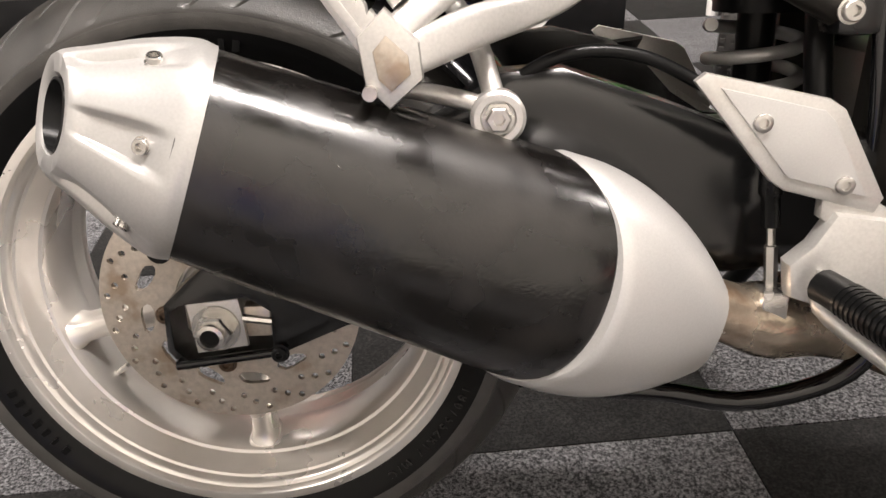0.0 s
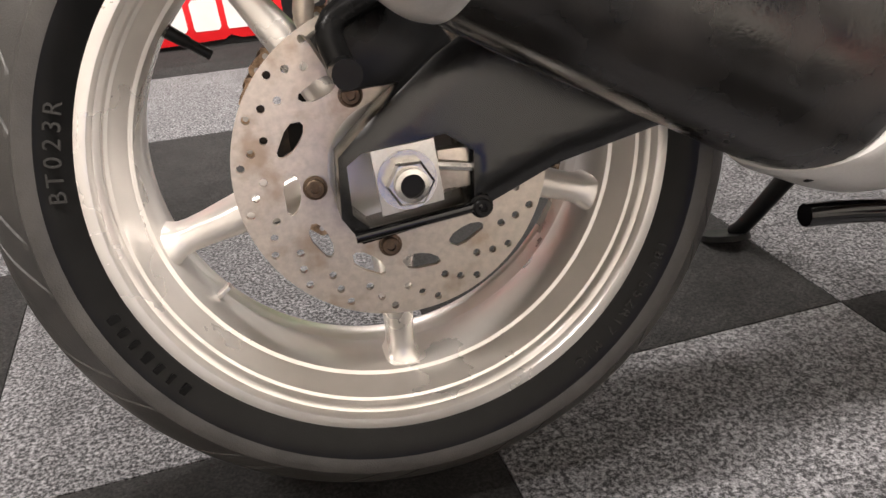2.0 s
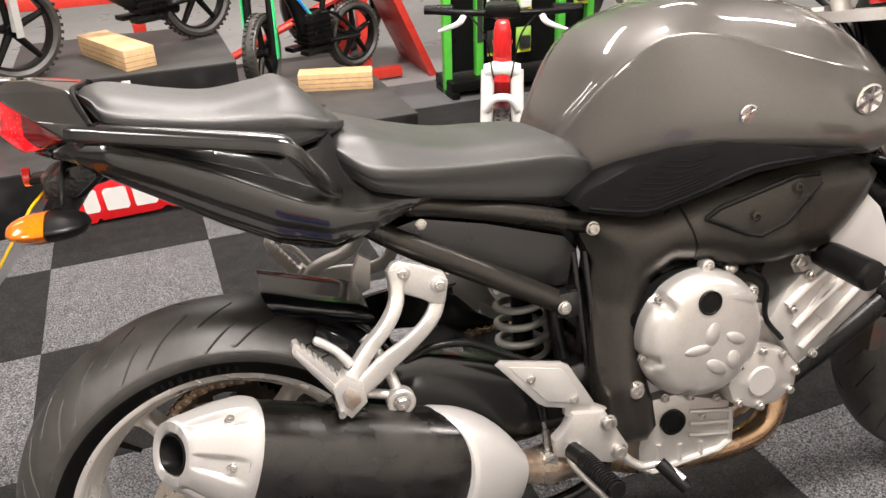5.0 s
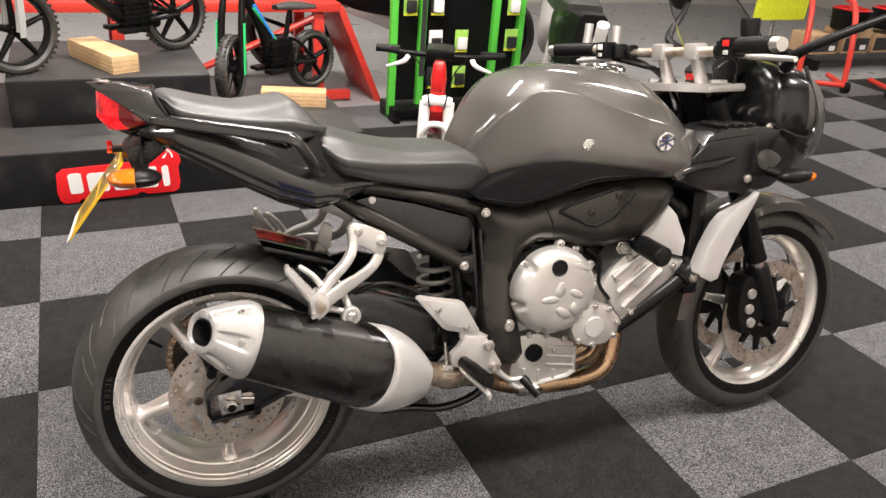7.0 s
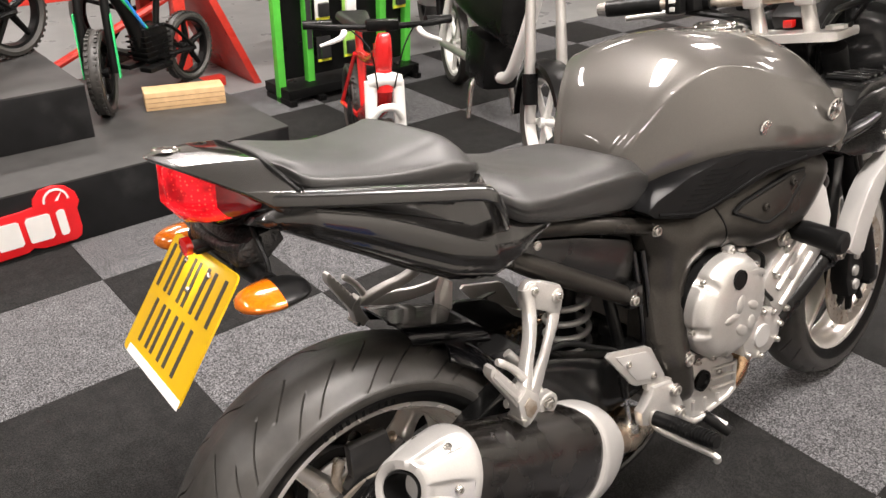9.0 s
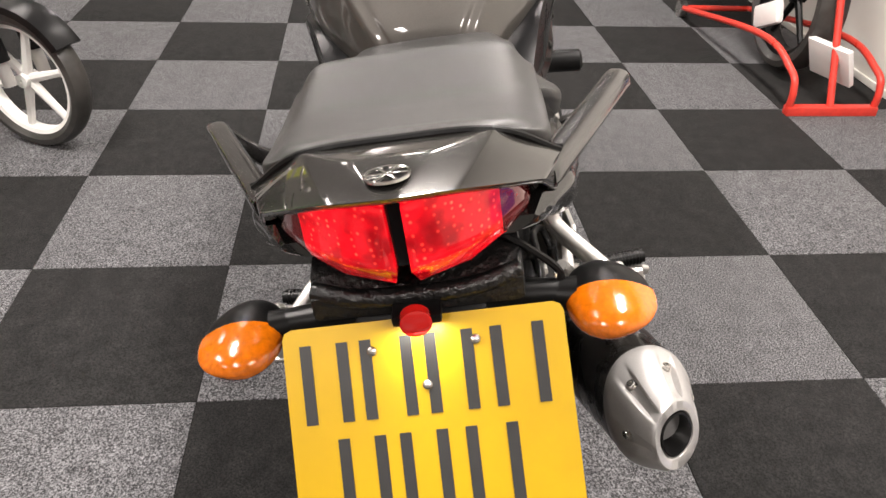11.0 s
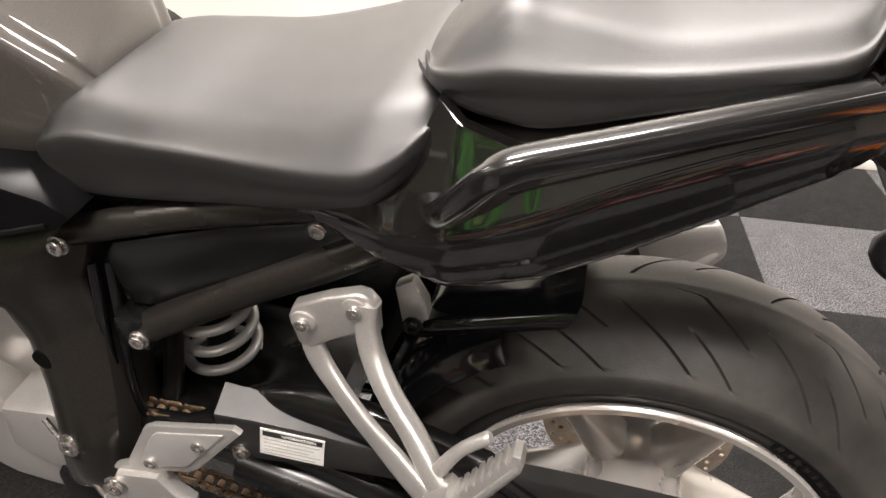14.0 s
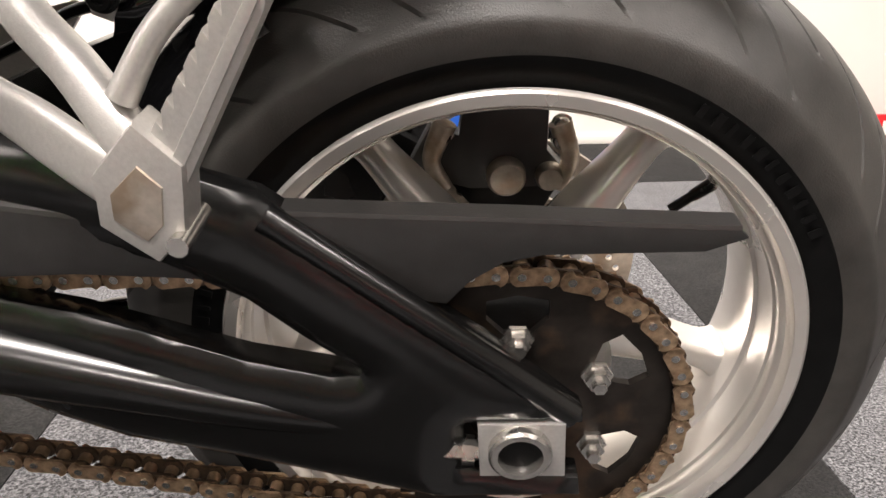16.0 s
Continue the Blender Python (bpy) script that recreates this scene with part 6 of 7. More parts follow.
part("slider", tube([(0.935, 0.19, 0.592), (0.935, 0.215, 0.592), (0.933, 0.292, 0.588), (0.933, 0.297, 0.588)], [0.024, 0.027, 0.0275, 0.022], 24), BLACK, bike, "black crash bobbin")
part("front_sprocket_cover", plate([(0.60, 0.41), (0.66, 0.43), (0.73, 0.42), (0.74, 0.35), (0.69, 0.32), (0.62, 0.34)], 0.09, 0.165, bevel=0.012), CAST, engine)
part("alternator_cover", lathe([(0.09, 0.060), (0.140, 0.060), (0.148, 0.052), (0.150, 0.001)], 48, (0.80, 0, 0.37), closed=False), CAST, engine)
part("stand_mount", box(0.60, 0.68, 0.12, 0.175, 0.25, 0.33, 0.01), BLACK, bike)
part("lower_rail", tube([(0.33, -0.13, 0.232), (0.40, -0.13, 0.226), (0.47, -0.13, 0.212), (0.54, -0.13, 0.224), (0.58, -0.135, 0.255), (0.60, -0.14, 0.32)], 0.010, 10, 16), PLASTIC_GLOSS, bike)
for k in range(7):
    part("engine_hose", tube([(0.60 + 0.03 * k, -0.12 + 0.03 * k, 0.64), (0.66 + 0.03 * k, -0.15 + 0.03 * (k % 3), 0.60 + 0.01 * (k % 2)), (0.78 + 0.03 * k, -0.15 + 0.03 * (k % 4), 0.60), (0.86 + 0.02 * k, -0.14 + 0.02 * k, 0.56)], 0.008, 8, 14), BLACK, bike)

# front end
FRONT = Vector((1.46, 0, 0.300))
STEER = Matrix.Translation((1.25, 0, 0.82)) @ Matrix.Rotation(radians(4), 4, Vector((-math.sin(radians(25)), 0, math.cos(radians(25))))) @ Matrix.Translation((-1.25, 0, -0.82))
front_wheel = part("front_wheel", lathe([(-0.055, 0.012), (-0.055, 0.038), (0.055, 0.038), (0.055, 0.012)], 32), RIM, bike, "silver five-spoke front wheel", m=STEER @ Matrix.Translation(FRONT))
part("tyre", tyre_mesh(0.060, 0.300, 0.223, 0.036, 14, [(0.25, 0.14, 0.70), (0.75, 0.4, 0.9)], -0.30, 3), None, front_wheel, "black rubber tyre")
fp = [(-0.050, 0.233), (-0.048, 0.2355), (-0.044, 0.234), (-0.042, 0.222), (-0.034, 0.214), (-0.012, 0.200), (0.012, 0.200), (0.034, 0.214), (0.042, 0.222), (0.044, 0.234), (0.048, 0.2355), (0.050, 0.233), (0.045, 0.222), (-0.045, 0.222)]
part("rim", lathe(fp, 96), RIM, front_wheel)
for k in range(5):
    part("spoke", spoke(radians(18 + 72 * k), 0.035, 0.204, 0.017, 0.0115, 0.022, 0.016), RIM, front_wheel)
for s in (-1, 1):
    d = part("brake_disc", drilled_disc(0.152, 0.113, [(24, 0.122, 0.0035, 0), (24, 0.132, 0.0035, 0.33), (24, 0.142, 0.0035, 0.66)], (0, 0.11), 0.005), DISC, front_wheel, m=pose(0, s * 0.068, 0), angle=30)
    part("carrier", lathe([(-0.006, 0.040), (-0.006, 0.072), (0.006, 0.072), (0.006, 0.040)], 40), BLACK, d)
    for k in range(10):
        a = radians(36 * k)
        part("carrier_arm", tube([(0.066 * math.cos(a), 0, 0.066 * math.sin(a)), (0.112 * math.cos(a + 0.15), 0, 0.112 * math.sin(a + 0.15))], [0.011, 0.008], 8), BLACK, d)
        place_bolt("bobbin", (0.113 * math.cos(a + 0.15), s * 0.002, 0.113 * math.sin(a + 0.15)), d, 0.008, 0.006, s)
    leg = part("fork_leg", tube([(1.437, s * 0.104, 0.300), (1.425, s * 0.104, 0.345), (1.375, s * 0.104, 0.455), (1.372, s * 0.104, 0.462)], [0.024, 0.026, 0.028, 0.024], 20), BLACK, bike, "upside-down fork leg", m=STEER)
    part("fork_slider", tube([(1.425, s * 0.104, 0.350), (1.365, s * 0.104, 0.482)], 0.0215, 20), CHROME, leg)
    part("fork_outer", tube([(1.366, s * 0.104, 0.480), (1.36, s * 0.104, 0.493), (1.17, s * 0.104, 0.905)], [0.028, 0.0265, 0.0265], 20), BLACK, leg)
    part("axle_foot", box(1.425, 1.475, min(s * 0.085, s * 0.122), max(s * 0.085, s * 0.122), 0.278, 0.322, 0.008), BLACK, leg)
    cl = part("front_caliper", plate([(1.318, 0.400), (1.335, 0.432), (1.380, 0.440), (1.412, 0.385), (1.415, 0.310), (1.375, 0.268), (1.338, 0.272), (1.315, 0.325)], *sorted((s * 0.052, s * 0.112)), bevel=0.010), BLACK, leg, "black front brake caliper")
    for x, z in ((1.355, 0.385), (1.352, 0.342), (1.362, 0.302)):
        part("piston_cap", lathe([(0, 0.014), (s * 0.006, 0.013), (s * 0.007, 0.001)], 20, closed=False), CAST, cl, m=pose(x, s * 0.112, z))
    part("brake_line", tube([(1.36, s * 0.085, 0.43), (1.33, s * 0.10, 0.47), (1.31, s * 0.125, 0.56), (1.25, s * 0.12, 0.70)], 0.005, 8, 20), BLACK, leg)
part("front_mudguard", skin([[(1.46 + r * math.cos(a), y, 0.300 + r * math.sin(a)) for y, r in ((-0.075, 0.295), (-0.072, 0.318), (-0.04, 0.326), (0, 0.330), (0.04, 0.326), (0.072, 0.318), (0.075, 0.295), (0.069, 0.295), (0.066, 0.314), (0, 0.326), (-0.066, 0.314), (-0.069, 0.295))] for a in np.linspace(radians(40), radians(175), 24)]), PAINT, bike, "graphite front mudguard", m=STEER)
BARS = Matrix.Translation((1.25, 0, 0.82)) @ Matrix.Rotation(radians(9), 4, Vector((-math.sin(radians(25)), 0, math.cos(radians(25))))) @ Matrix.Translation((-1.25, 0, -0.832))
yoke = part("top_yoke", plate([(1.115, 0.930), (1.235, 0.930), (1.24, 0.938), (1.235, 0.948), (1.115, 0.948)], -0.125, 0.125, bevel=0.006), CAST, bike, "cast top yoke", m=BARS)
part("lower_yoke", box(1.20, 1.31, -0.135, 0.135, 0.74, 0.78, 0.01), BLACK, yoke)
part("steering_stem", tube([(1.27, 0, 0.75), (1.185, 0, 0.94)], 0.03, 20), BLACK, yoke)
for s in (-1, 1):
    part("riser", tube([(1.165, s * 0.055, 0.945), (1.135, s * 0.055, 1.02)], [0.0165, 0.0135], 18), CAST, yoke)
    part("riser_clamp", box(1.115, 1.155, s * 0.055 - 0.02, s * 0.055 + 0.02, 1.005, 1.045, 0.006), CAST, yoke)
    part("fork_cap", lathe([(0, 0.022), (0.008, 0.021), (0.009, 0.001)], 6, closed=False), CAST, yoke, m=pose(1.165, s * 0.104, 0.95, 90, 0, 0))
bar = part("handlebar", tube([(1.035, -0.36, 1.035), (1.075, -0.24, 1.035), (1.13, -0.15, 1.025), (1.135, 0, 1.024), (1.13, 0.15, 1.025), (1.075, 0.24, 1.035), (1.035, 0.36, 1.035)], 0.0125, 14, 50), DISC, bike, "silver handlebar with black grips", m=BARS)
for s in (-1, 1):
    part("grip", tube([(1.034, s * 0.364, 1.035), (1.072, s * 0.245, 1.035)], 0.0185, 18), BLACK, bar, "black rubber grip")
    part("bar_end", tube([(1.034, s * 0.364, 1.035), (1.029, s * 0.385, 1.035)], [0.017, 0.014], 16), STEEL, bar)
    pod = part("switch_pod", join(moved(box(-0.021, 0.021, -0.020, 0.020, -0.022, 0.022, 0.006), pose(1.085, s * 0.212, 1.032)), moved(box(-0.016, 0.018, -0.014, 0.014, -0.018, 0.018, 0.005), pose(1.098, s * 0.176, 1.030, 0, 0, -18 * s))), BLACK, bar)
    part("switch_rocker", box(1.060, 1.068, s * 0.212 - 0.008, s * 0.212 + 0.008, 1.034, 1.048, 0.002), RED if s < 0 else WHITE, pod)
    part("switch_button", box(1.060, 1.067, s * 0.212 - 0.006, s * 0.212 + 0.006, 1.016, 1.026, 0.002), MOPED_GREY, pod)
    part("perch_clamp", lathe([(-0.010, 0.0125), (-0.010, 0.0185), (0.010, 0.0185), (0.010, 0.0125)], 20), BLACK, bar, m=pose(1.118, s * 0.150, 1.027, 0, 0, -12 * s))
    part("wire_loom", tube([(1.092, s * 0.195, 1.012), (1.125, s * 0.13, 0.995), (1.17, s * 0.09, 0.975), (1.205, s * 0.06, 0.93), (1.215, s * 0.05, 0.84)], 0.007, 8, 24), BLACK, bar)
    part("lever", tube([(1.11, s * 0.20, 1.02), (1.13, s * 0.23, 1.012), (1.105, s * 0.36, 1.005)], [0.010, 0.008, 0.006], 10, 14), CAST, bar)
    part("cable", tube([(1.10, s * 0.18, 1.02), (1.18, s * 0.15, 0.99), (1.22, s * 0.08, 0.90), (1.20, s * 0.05, 0.78)], 0.005, 8, 20), BLACK, bar)
part("brake_reservoir", lathe([(-0.02, 0.02), (0.015, 0.022), (0.02, 0.02)], 20, closed=False), BLACK, bar, m=pose(1.15, -0.20, 1.075, 90, 0, 0))
part("ignition_key", box(1.175, 1.20, -0.008, 0.012, 0.955, 0.972, 0.003), RED, yoke)
part("radiator", box(1.09, 1.13, -0.18, 0.18, 0.44, 0.70, 0.008), BLACK, bike, "black radiator")
for s in (-1, 1):
    part("air_scoop", plate([(1.128, 0.625), (1.150, 0.650), (1.238, 0.700), (1.228, 0.678), (1.180, 0.595), (1.152, 0.535), (1.140, 0.496), (1.120, 0.490), (1.088, 0.506), (1.080, 0.514), (1.102, 0.575)], lambda x, z, s=s: s * 0.195, lambda x, z, s=s: s * (0.236 - 0.06 * max(0, z - 0.62) + 0.02 * max(0, 0.56 - z)), bevel=0.006, grid=0.03), SHIELD, bike, "silver radiator side scoop")
    fair = part("fairing_side", plate([(0.985, 0.748), (1.040, 0.795), (1.085, 0.828), (1.20, 0.838), (1.30, 0.832), (1.40, 0.832), (1.455, 0.82), (1.43, 0.77), (1.38, 0.725), (1.30, 0.702), (1.20, 0.700), (1.08, 0.715)], lambda x, z, s=s: s * (0.16 - 0.35 * max(0, x - 1.28)), lambda x, z, s=s: s * (0.225 - 0.42 * max(0, x - 1.20) ** 1.1), bevel=0.010, grid=0.035), FAIRING, bike, "gloss black half fairing side", angle=60)
    part("graphite_patch", plate([(1.225, 0.785), (1.25, 0.800), (1.300, 0.788), (1.335, 0.765), (1.285, 0.745), (1.238, 0.760)], lambda x, z, s=s: s * (0.222 - 0.42 * max(0, x - 1.20) ** 1.1), lambda x, z, s=s: s * (0.2275 - 0.42 * max(0, x - 1.20) ** 1.1), bevel=0.001, grid=0.03, round_n=24), PAINT, fair)
    part("side_ledge", tube([(0.99, s * 0.222, 0.752), (1.04, s * 0.228, 0.768), (1.10, s * 0.230, 0.776), (1.15, s * 0.228, 0.786)], [0.006, 0.010, 0.010, 0.006], 10, 14), FAIRING, fair)
    for x, z in ((1.20, 0.735), (1.26, 0.85)):
        place_bolt("fairing_bolt", (x, s * (0.225 - 0.42 * (x - 1.2) ** 1.1 if x > 1.2 else 0.225), z), fair, 0.008, 0.005, s)
    part("vent_panel", plate([(1.05, 0.790), (1.085, 0.838), (1.12, 0.852), (1.23, 0.856), (1.29, 0.845), (1.27, 0.80), (1.12, 0.79)], s * 0.09, s * 0.218, bevel=0.006), SWING, fair, "black vent panel")
    for k in range(4):
        part("vent_slot_shade", box(1.120 + 0.026 * k, 1.133 + 0.026 * k, min(s * 0.125, s * 0.20), max(s * 0.125, s * 0.20), 0.8535, 0.8585, 0.0015), HOLE_SHADE, fair)
        part("vent_slat", box(1.134 + 0.026 * k, 1.144 + 0.026 * k, min(s * 0.12, s * 0.205), max(s * 0.12, s * 0.205), 0.854, 0.862, 0.002), SWING, fair)
    sg = part("front_signal", ball((1.335, s * 0.235, 0.735), 0.052, 0.022, 0.018, 20), BLACK, fair, "black front indicator with orange tip", m=None)
    part("signal_lens", ball((1.372, s * 0.236, 0.732), 0.024, 0.015, 0.0125, 14), ORANGE, sg)
    part("signal_stalk", tube([(1.28, s * 0.19, 0.745), (1.30, s * 0.225, 0.738)], 0.012, 10), BLACK, sg)
    mir = part("mirror", tube([(1.33, s * 0.16, 0.985), (1.29, s * 0.25, 1.03), (1.40, s * 0.35, 1.10), (1.47, s * 0.42, 1.135)], [0.016, 0.012, 0.009, 0.008], 10, 24), BLACK, bike, "black mirror on a long arm")
    part("mirror_head", moved(ball((0, 0, 0), 0.014, 0.068, 0.040, 20), pose(1.48, s * 0.47, 1.155, 0, 0, -8 * s)), BLACK, mir)
nose_bm = body([(1.285, 0.83, 0.90, 0.165), (1.31, 0.77, 0.985, 0.188), (1.38, 0.735, 0.995, 0.185), (1.46, 0.725, 0.975, 0.155), (1.53, 0.73, 0.925, 0.11), (1.57, 0.75, 0.865, 0.06), (1.585, 0.77, 0.82, 0.02)], [(0, 0), (0.6, 0.02), (0.95, 0.3), (1, 0.6), (0.8, 0.9), (0, 1)], 30, 20)
bmesh.ops.recalc_face_normals(nose_bm, faces=nose_bm.faces)
for fc in nose_bm.faces:
    fc.material_index = 1 if fc.normal.x > 0.30 else 0
nose = part("fairing_nose", finish(nose_bm, (FAIRING, PAINT)), None, bike, "black and graphite fairing nose")
# no bowl is carved; gloss tubes are added for its rim highlight
for s in (-1, 1):
    part("bowl_rim_highlight", tube([(1.288, s * 0.176, 0.855), (1.37, s * 0.186, 0.822), (1.425, s * 0.176, 0.825), (1.44, s * 0.165, 0.88), (1.40, s * 0.150, 0.985)], 0.005, 8, 40), FAIRING, nose)
screen = []
for f in np.linspace(0, 1, 14):
    x, z, w = 1.40 - 0.20 * f, 0.945 + 0.215 * f, 0.175 - 0.055 * f ** 2
    row = [(x - 0.25 * y * y * 6, y, z - 0.4 * abs(y) ** 2) for y in np.linspace(-w, w, 17)]
    screen.append(row + [(p[0] - 0.004, p[1], p[2]) for p in row[::-1]])
part("windscreen", skin(screen), DARK_GLASS, bike, "smoked windscreen")
part("dash", moved(box(-0.07, 0.07, -0.06, 0.06, -0.03, 0.03, 0.015), pose(1.27, 0, 0.98, 0, -35, 0)), BLACK, bike, "black instrument cluster")
# ---- things round the hall ----
def on_room(u, v, z=0.0, turn=0.0, lean=0.0):
    return ROOM @ pose(u, v, z, 0, 0, turn) @ pose(0, 0, 0, lean, 0, 0)


# red sign on the podium, with a gauge on its corner and worn white letters
sign = thing("shop_sign", "red and white cut-out brand sign on the podium front", "sign", on_room(-0.355, 1.86, 0.0))
edge = [(0.0, 0.055), (0.005, 0.135), (0.03, 0.155), (0.16, 0.160), (0.30, 0.165), (0.345, 0.170), (0.350, 0.195), (0.375, 0.222), (0.415, 0.228), (0.455, 0.218), (0.482, 0.190), (0.490, 0.155), (0.478, 0.130), (0.482, 0.060), (0.475, 0.030), (0.455, 0.018), (0.35, 0.018), (0.32, 0.030), (0.30, 0.018), (0.24, 0.016), (0.10, 0.012), (0.09, 0.022), (0.075, 0.006), (0.025, 0.006), (0.008, 0.018)]
board = part("board", plate(edge, -0.012, 0, bevel=0.003), SIGN_RED, sign)
for x0, x1, z0, z1 in ((0.045, 0.100, 0.048, 0.136), (0.116, 0.200, 0.048, 0.132), (0.214, 0.296, 0.048, 0.138), (0.310, 0.392, 0.048, 0.140), (0.408, 0.440, 0.048, 0.142)):
    part("white_shape", plate([(x0 + 0.008, z0), (x1 - 0.008, z0), (x1, z0 + 0.010), (x1 - 0.004, z1 - 0.006), (x1 - 0.012, z1), (x0 + 0.010, z1), (x0, z1 - 0.010), (x0 + 0.004, z0 + 0.008)], -0.0145, -0.012, bevel=0), WHITE, sign)
gauge = []
for r in (0.034, 0.041):
    pts_ = [(0.418 + r * math.cos(a), 0.178 + r * math.sin(a)) for a in np.linspace(radians(-5), radians(185), 24)]
    gauge.append(pts_)
part("gauge", plate(gauge[0] + gauge[1][::-1], -0.0145, -0.012, bevel=0), WHITE, sign)
part("needle", plate([(0.413, 0.175), (0.424, 0.175), (0.440, 0.204)], -0.0145, -0.012, bevel=0), WHITE, sign)

banner = thing("banner", "red banner with white stripes and a yellow edge", "banner", on_room(-0.62, 2.12, 0.23, 20, -20))
part("cloth", box(-0.07, 0.05, -0.004, 0.004, 0, 0.40), SIGN_RED, banner)
for k in range(4):
    part("stripe", box(-0.05, 0.035, -0.006, -0.004, 0.04 + 0.095 * k, 0.085 + 0.095 * k), WHITE, banner)
part("edge_tape", box(-0.092, -0.071, -0.006, 0.006, 0, 0.42), YELLOW, banner)


# small bikes
def small_wheel(r, width, tyre_mat, rim_mat, parent, x, name="wheel", spokes=5, knobs=44):
    w = part(name, lathe([(-0.03, 0.006), (-0.03, 0.022), (0.03, 0.022), (0.03, 0.006)], 20), rim_mat, parent, m=pose(x, 0, r))
    h = width / 2
    part("tyre", lathe([(-h * 0.7, r * 0.80), (-h, r * 0.87), (-h * 0.9, r * 0.95), (-h * 0.4, r * 0.99), (0, r), (h * 0.4, r * 0.99), (h * 0.9, r * 0.95), (h, r * 0.87), (h * 0.7, r * 0.80)], 48), tyre_mat, w)
    if knobs:
        kn = [moved(box(-0.006, 0.006, y0 - 0.006, y0 + 0.006, r * 0.985, r * 1.02), pose(0, 0, 0, 0, 360 * (k + 0.5 * (y0 > 0)) / knobs, 0)) for k in range(knobs) for y0 in (-h * 0.55, h * 0.55)]
        q = part("tread", join(*kn), tyre_mat, w)
        q["kind"] = "stuff"
    part("rim", lathe([(-h * 0.55, r * 0.74), (-h * 0.7, r * 0.82), (h * 0.7, r * 0.82), (h * 0.55, r * 0.74)], 48), rim_mat, w)
    for k in range(spokes):
        a = 2 * math.pi * k / spokes + 0.3
        part("spoke", tube([(0.015 * math.cos(a), 0, 0.015 * math.sin(a)), (r * 0.76 * math.cos(a), 0, r * 0.76 * math.sin(a))], [0.016, 0.011], 8), rim_mat, w)
    return w


def balance_bike(label, base, r, rf, m, accents, fork_mat, steer=0):
    b = thing("balance_bike", label, "balance bike", m, "balance bikes on display")
    turn_ = pose(base, 0, 0, 0, 0, steer) @ pose(-base, 0, 0)
    w = small_wheel(rf, 0.060, RUBBER, BLACK, b, base, "front_wheel")
    w.matrix_local = turn_ @ pose(base, 0, rf)
    small_wheel(r, 0.060, RUBBER, BLACK, b, 0, "rear_wheel")
    fr = part("frame", tube([(0.10, 0, 0.15), (0.25, 0, 0.17), (base * 0.62, 0, 0.34), (base * 0.80, 0, 0.50)], [0.03, 0.035, 0.030, 0.028], 12, 20), BLACK, b)
    part("seat_tube", tube([(0.20, 0, 0.18), (0.14, 0, 0.42)], 0.014, 10), BLACK, b)
    for s in (-1, 1):
        part("chain_stay", tube([(0.22, s * 0.03, 0.16), (0, s * 0.045, r)], 0.011, 8), BLACK, b)
        part("seat_stay", tube([(0.30, s * 0.03, 0.28), (0.15, s * 0.04, 0.28), (0, s * 0.045, r)], 0.008, 8, 8), BLACK, b)
        part("fork_leg", tube([(base, s * 0.05, rf), (base - 0.03, s * 0.05, rf * 2 + 0.06), (base - 0.07, s * 0.045, 0.52)], [0.016, 0.018, 0.016], 12), fork_mat, b, m=turn_)
        part("fork_guard", plate([(base + 0.012, rf - 0.02), (base - 0.004, rf * 2 + 0.06), (base - 0.03, rf * 2 + 0.06), (base - 0.016, rf - 0.02)], *sorted((s * 0.066, s * 0.070)), bevel=0.001), accents[0], b, m=turn_)
        part("grip", tube([(base - 0.10, s * 0.15, 0.62), (base - 0.11, s * 0.25, 0.62)], 0.014, 10), BLACK, b, m=turn_)
        part("footrest", box(0.20, 0.34, s * 0.055 - 0.03, s * 0.055 + 0.03, 0.125, 0.145, 0.004), BLACK, b)
        for k, mt in enumerate(accents):
            part("stripe", tube([(base * (0.50 + 0.03 * k), s * (0.030 + 0.002 * k), 0.285 + 0.012 * k), (base * 0.76, s * (0.028 + 0.002 * k), 0.455 + 0.012 * k)], [0.006, 0.010], 8), mt, fr)
    part("handlebar", tube([(base - 0.11, -0.25, 0.62), (base - 0.08, 0, 0.60), (base - 0.11, 0.25, 0.62)], 0.010, 10, 14), BLACK, b, m=turn_)
    part("stem", tube([(base - 0.06, 0, 0.50), (base - 0.085, 0, 0.61)], 0.016, 10), BLACK, b)
    part("saddle", body([(0.02, 0.42, 0.445, 0.065), (0.12, 0.42, 0.455, 0.055), (0.24, 0.425, 0.45, 0.022)], [(0, 0), (0.9, 0.1), (1, 0.5), (0.8, 0.95), (0, 1)], 14, 12), VINYL, b)
    mo = part("motor", box(0.16, 0.30, -0.045, 0.045, 0.15, 0.29, 0.012), BLACK, b)
    for k in range(5):
        part("fin", box(0.15, 0.31, -0.05, 0.05, 0.165 + 0.022 * k, 0.172 + 0.022 * k), BLACK, mo)
    return b


def facing(rear, front, z):
    d = math.degrees(math.atan2(front[1] - rear[1], front[0] - rear[0]))
    return on_room(rear[0], rear[1], z, d)


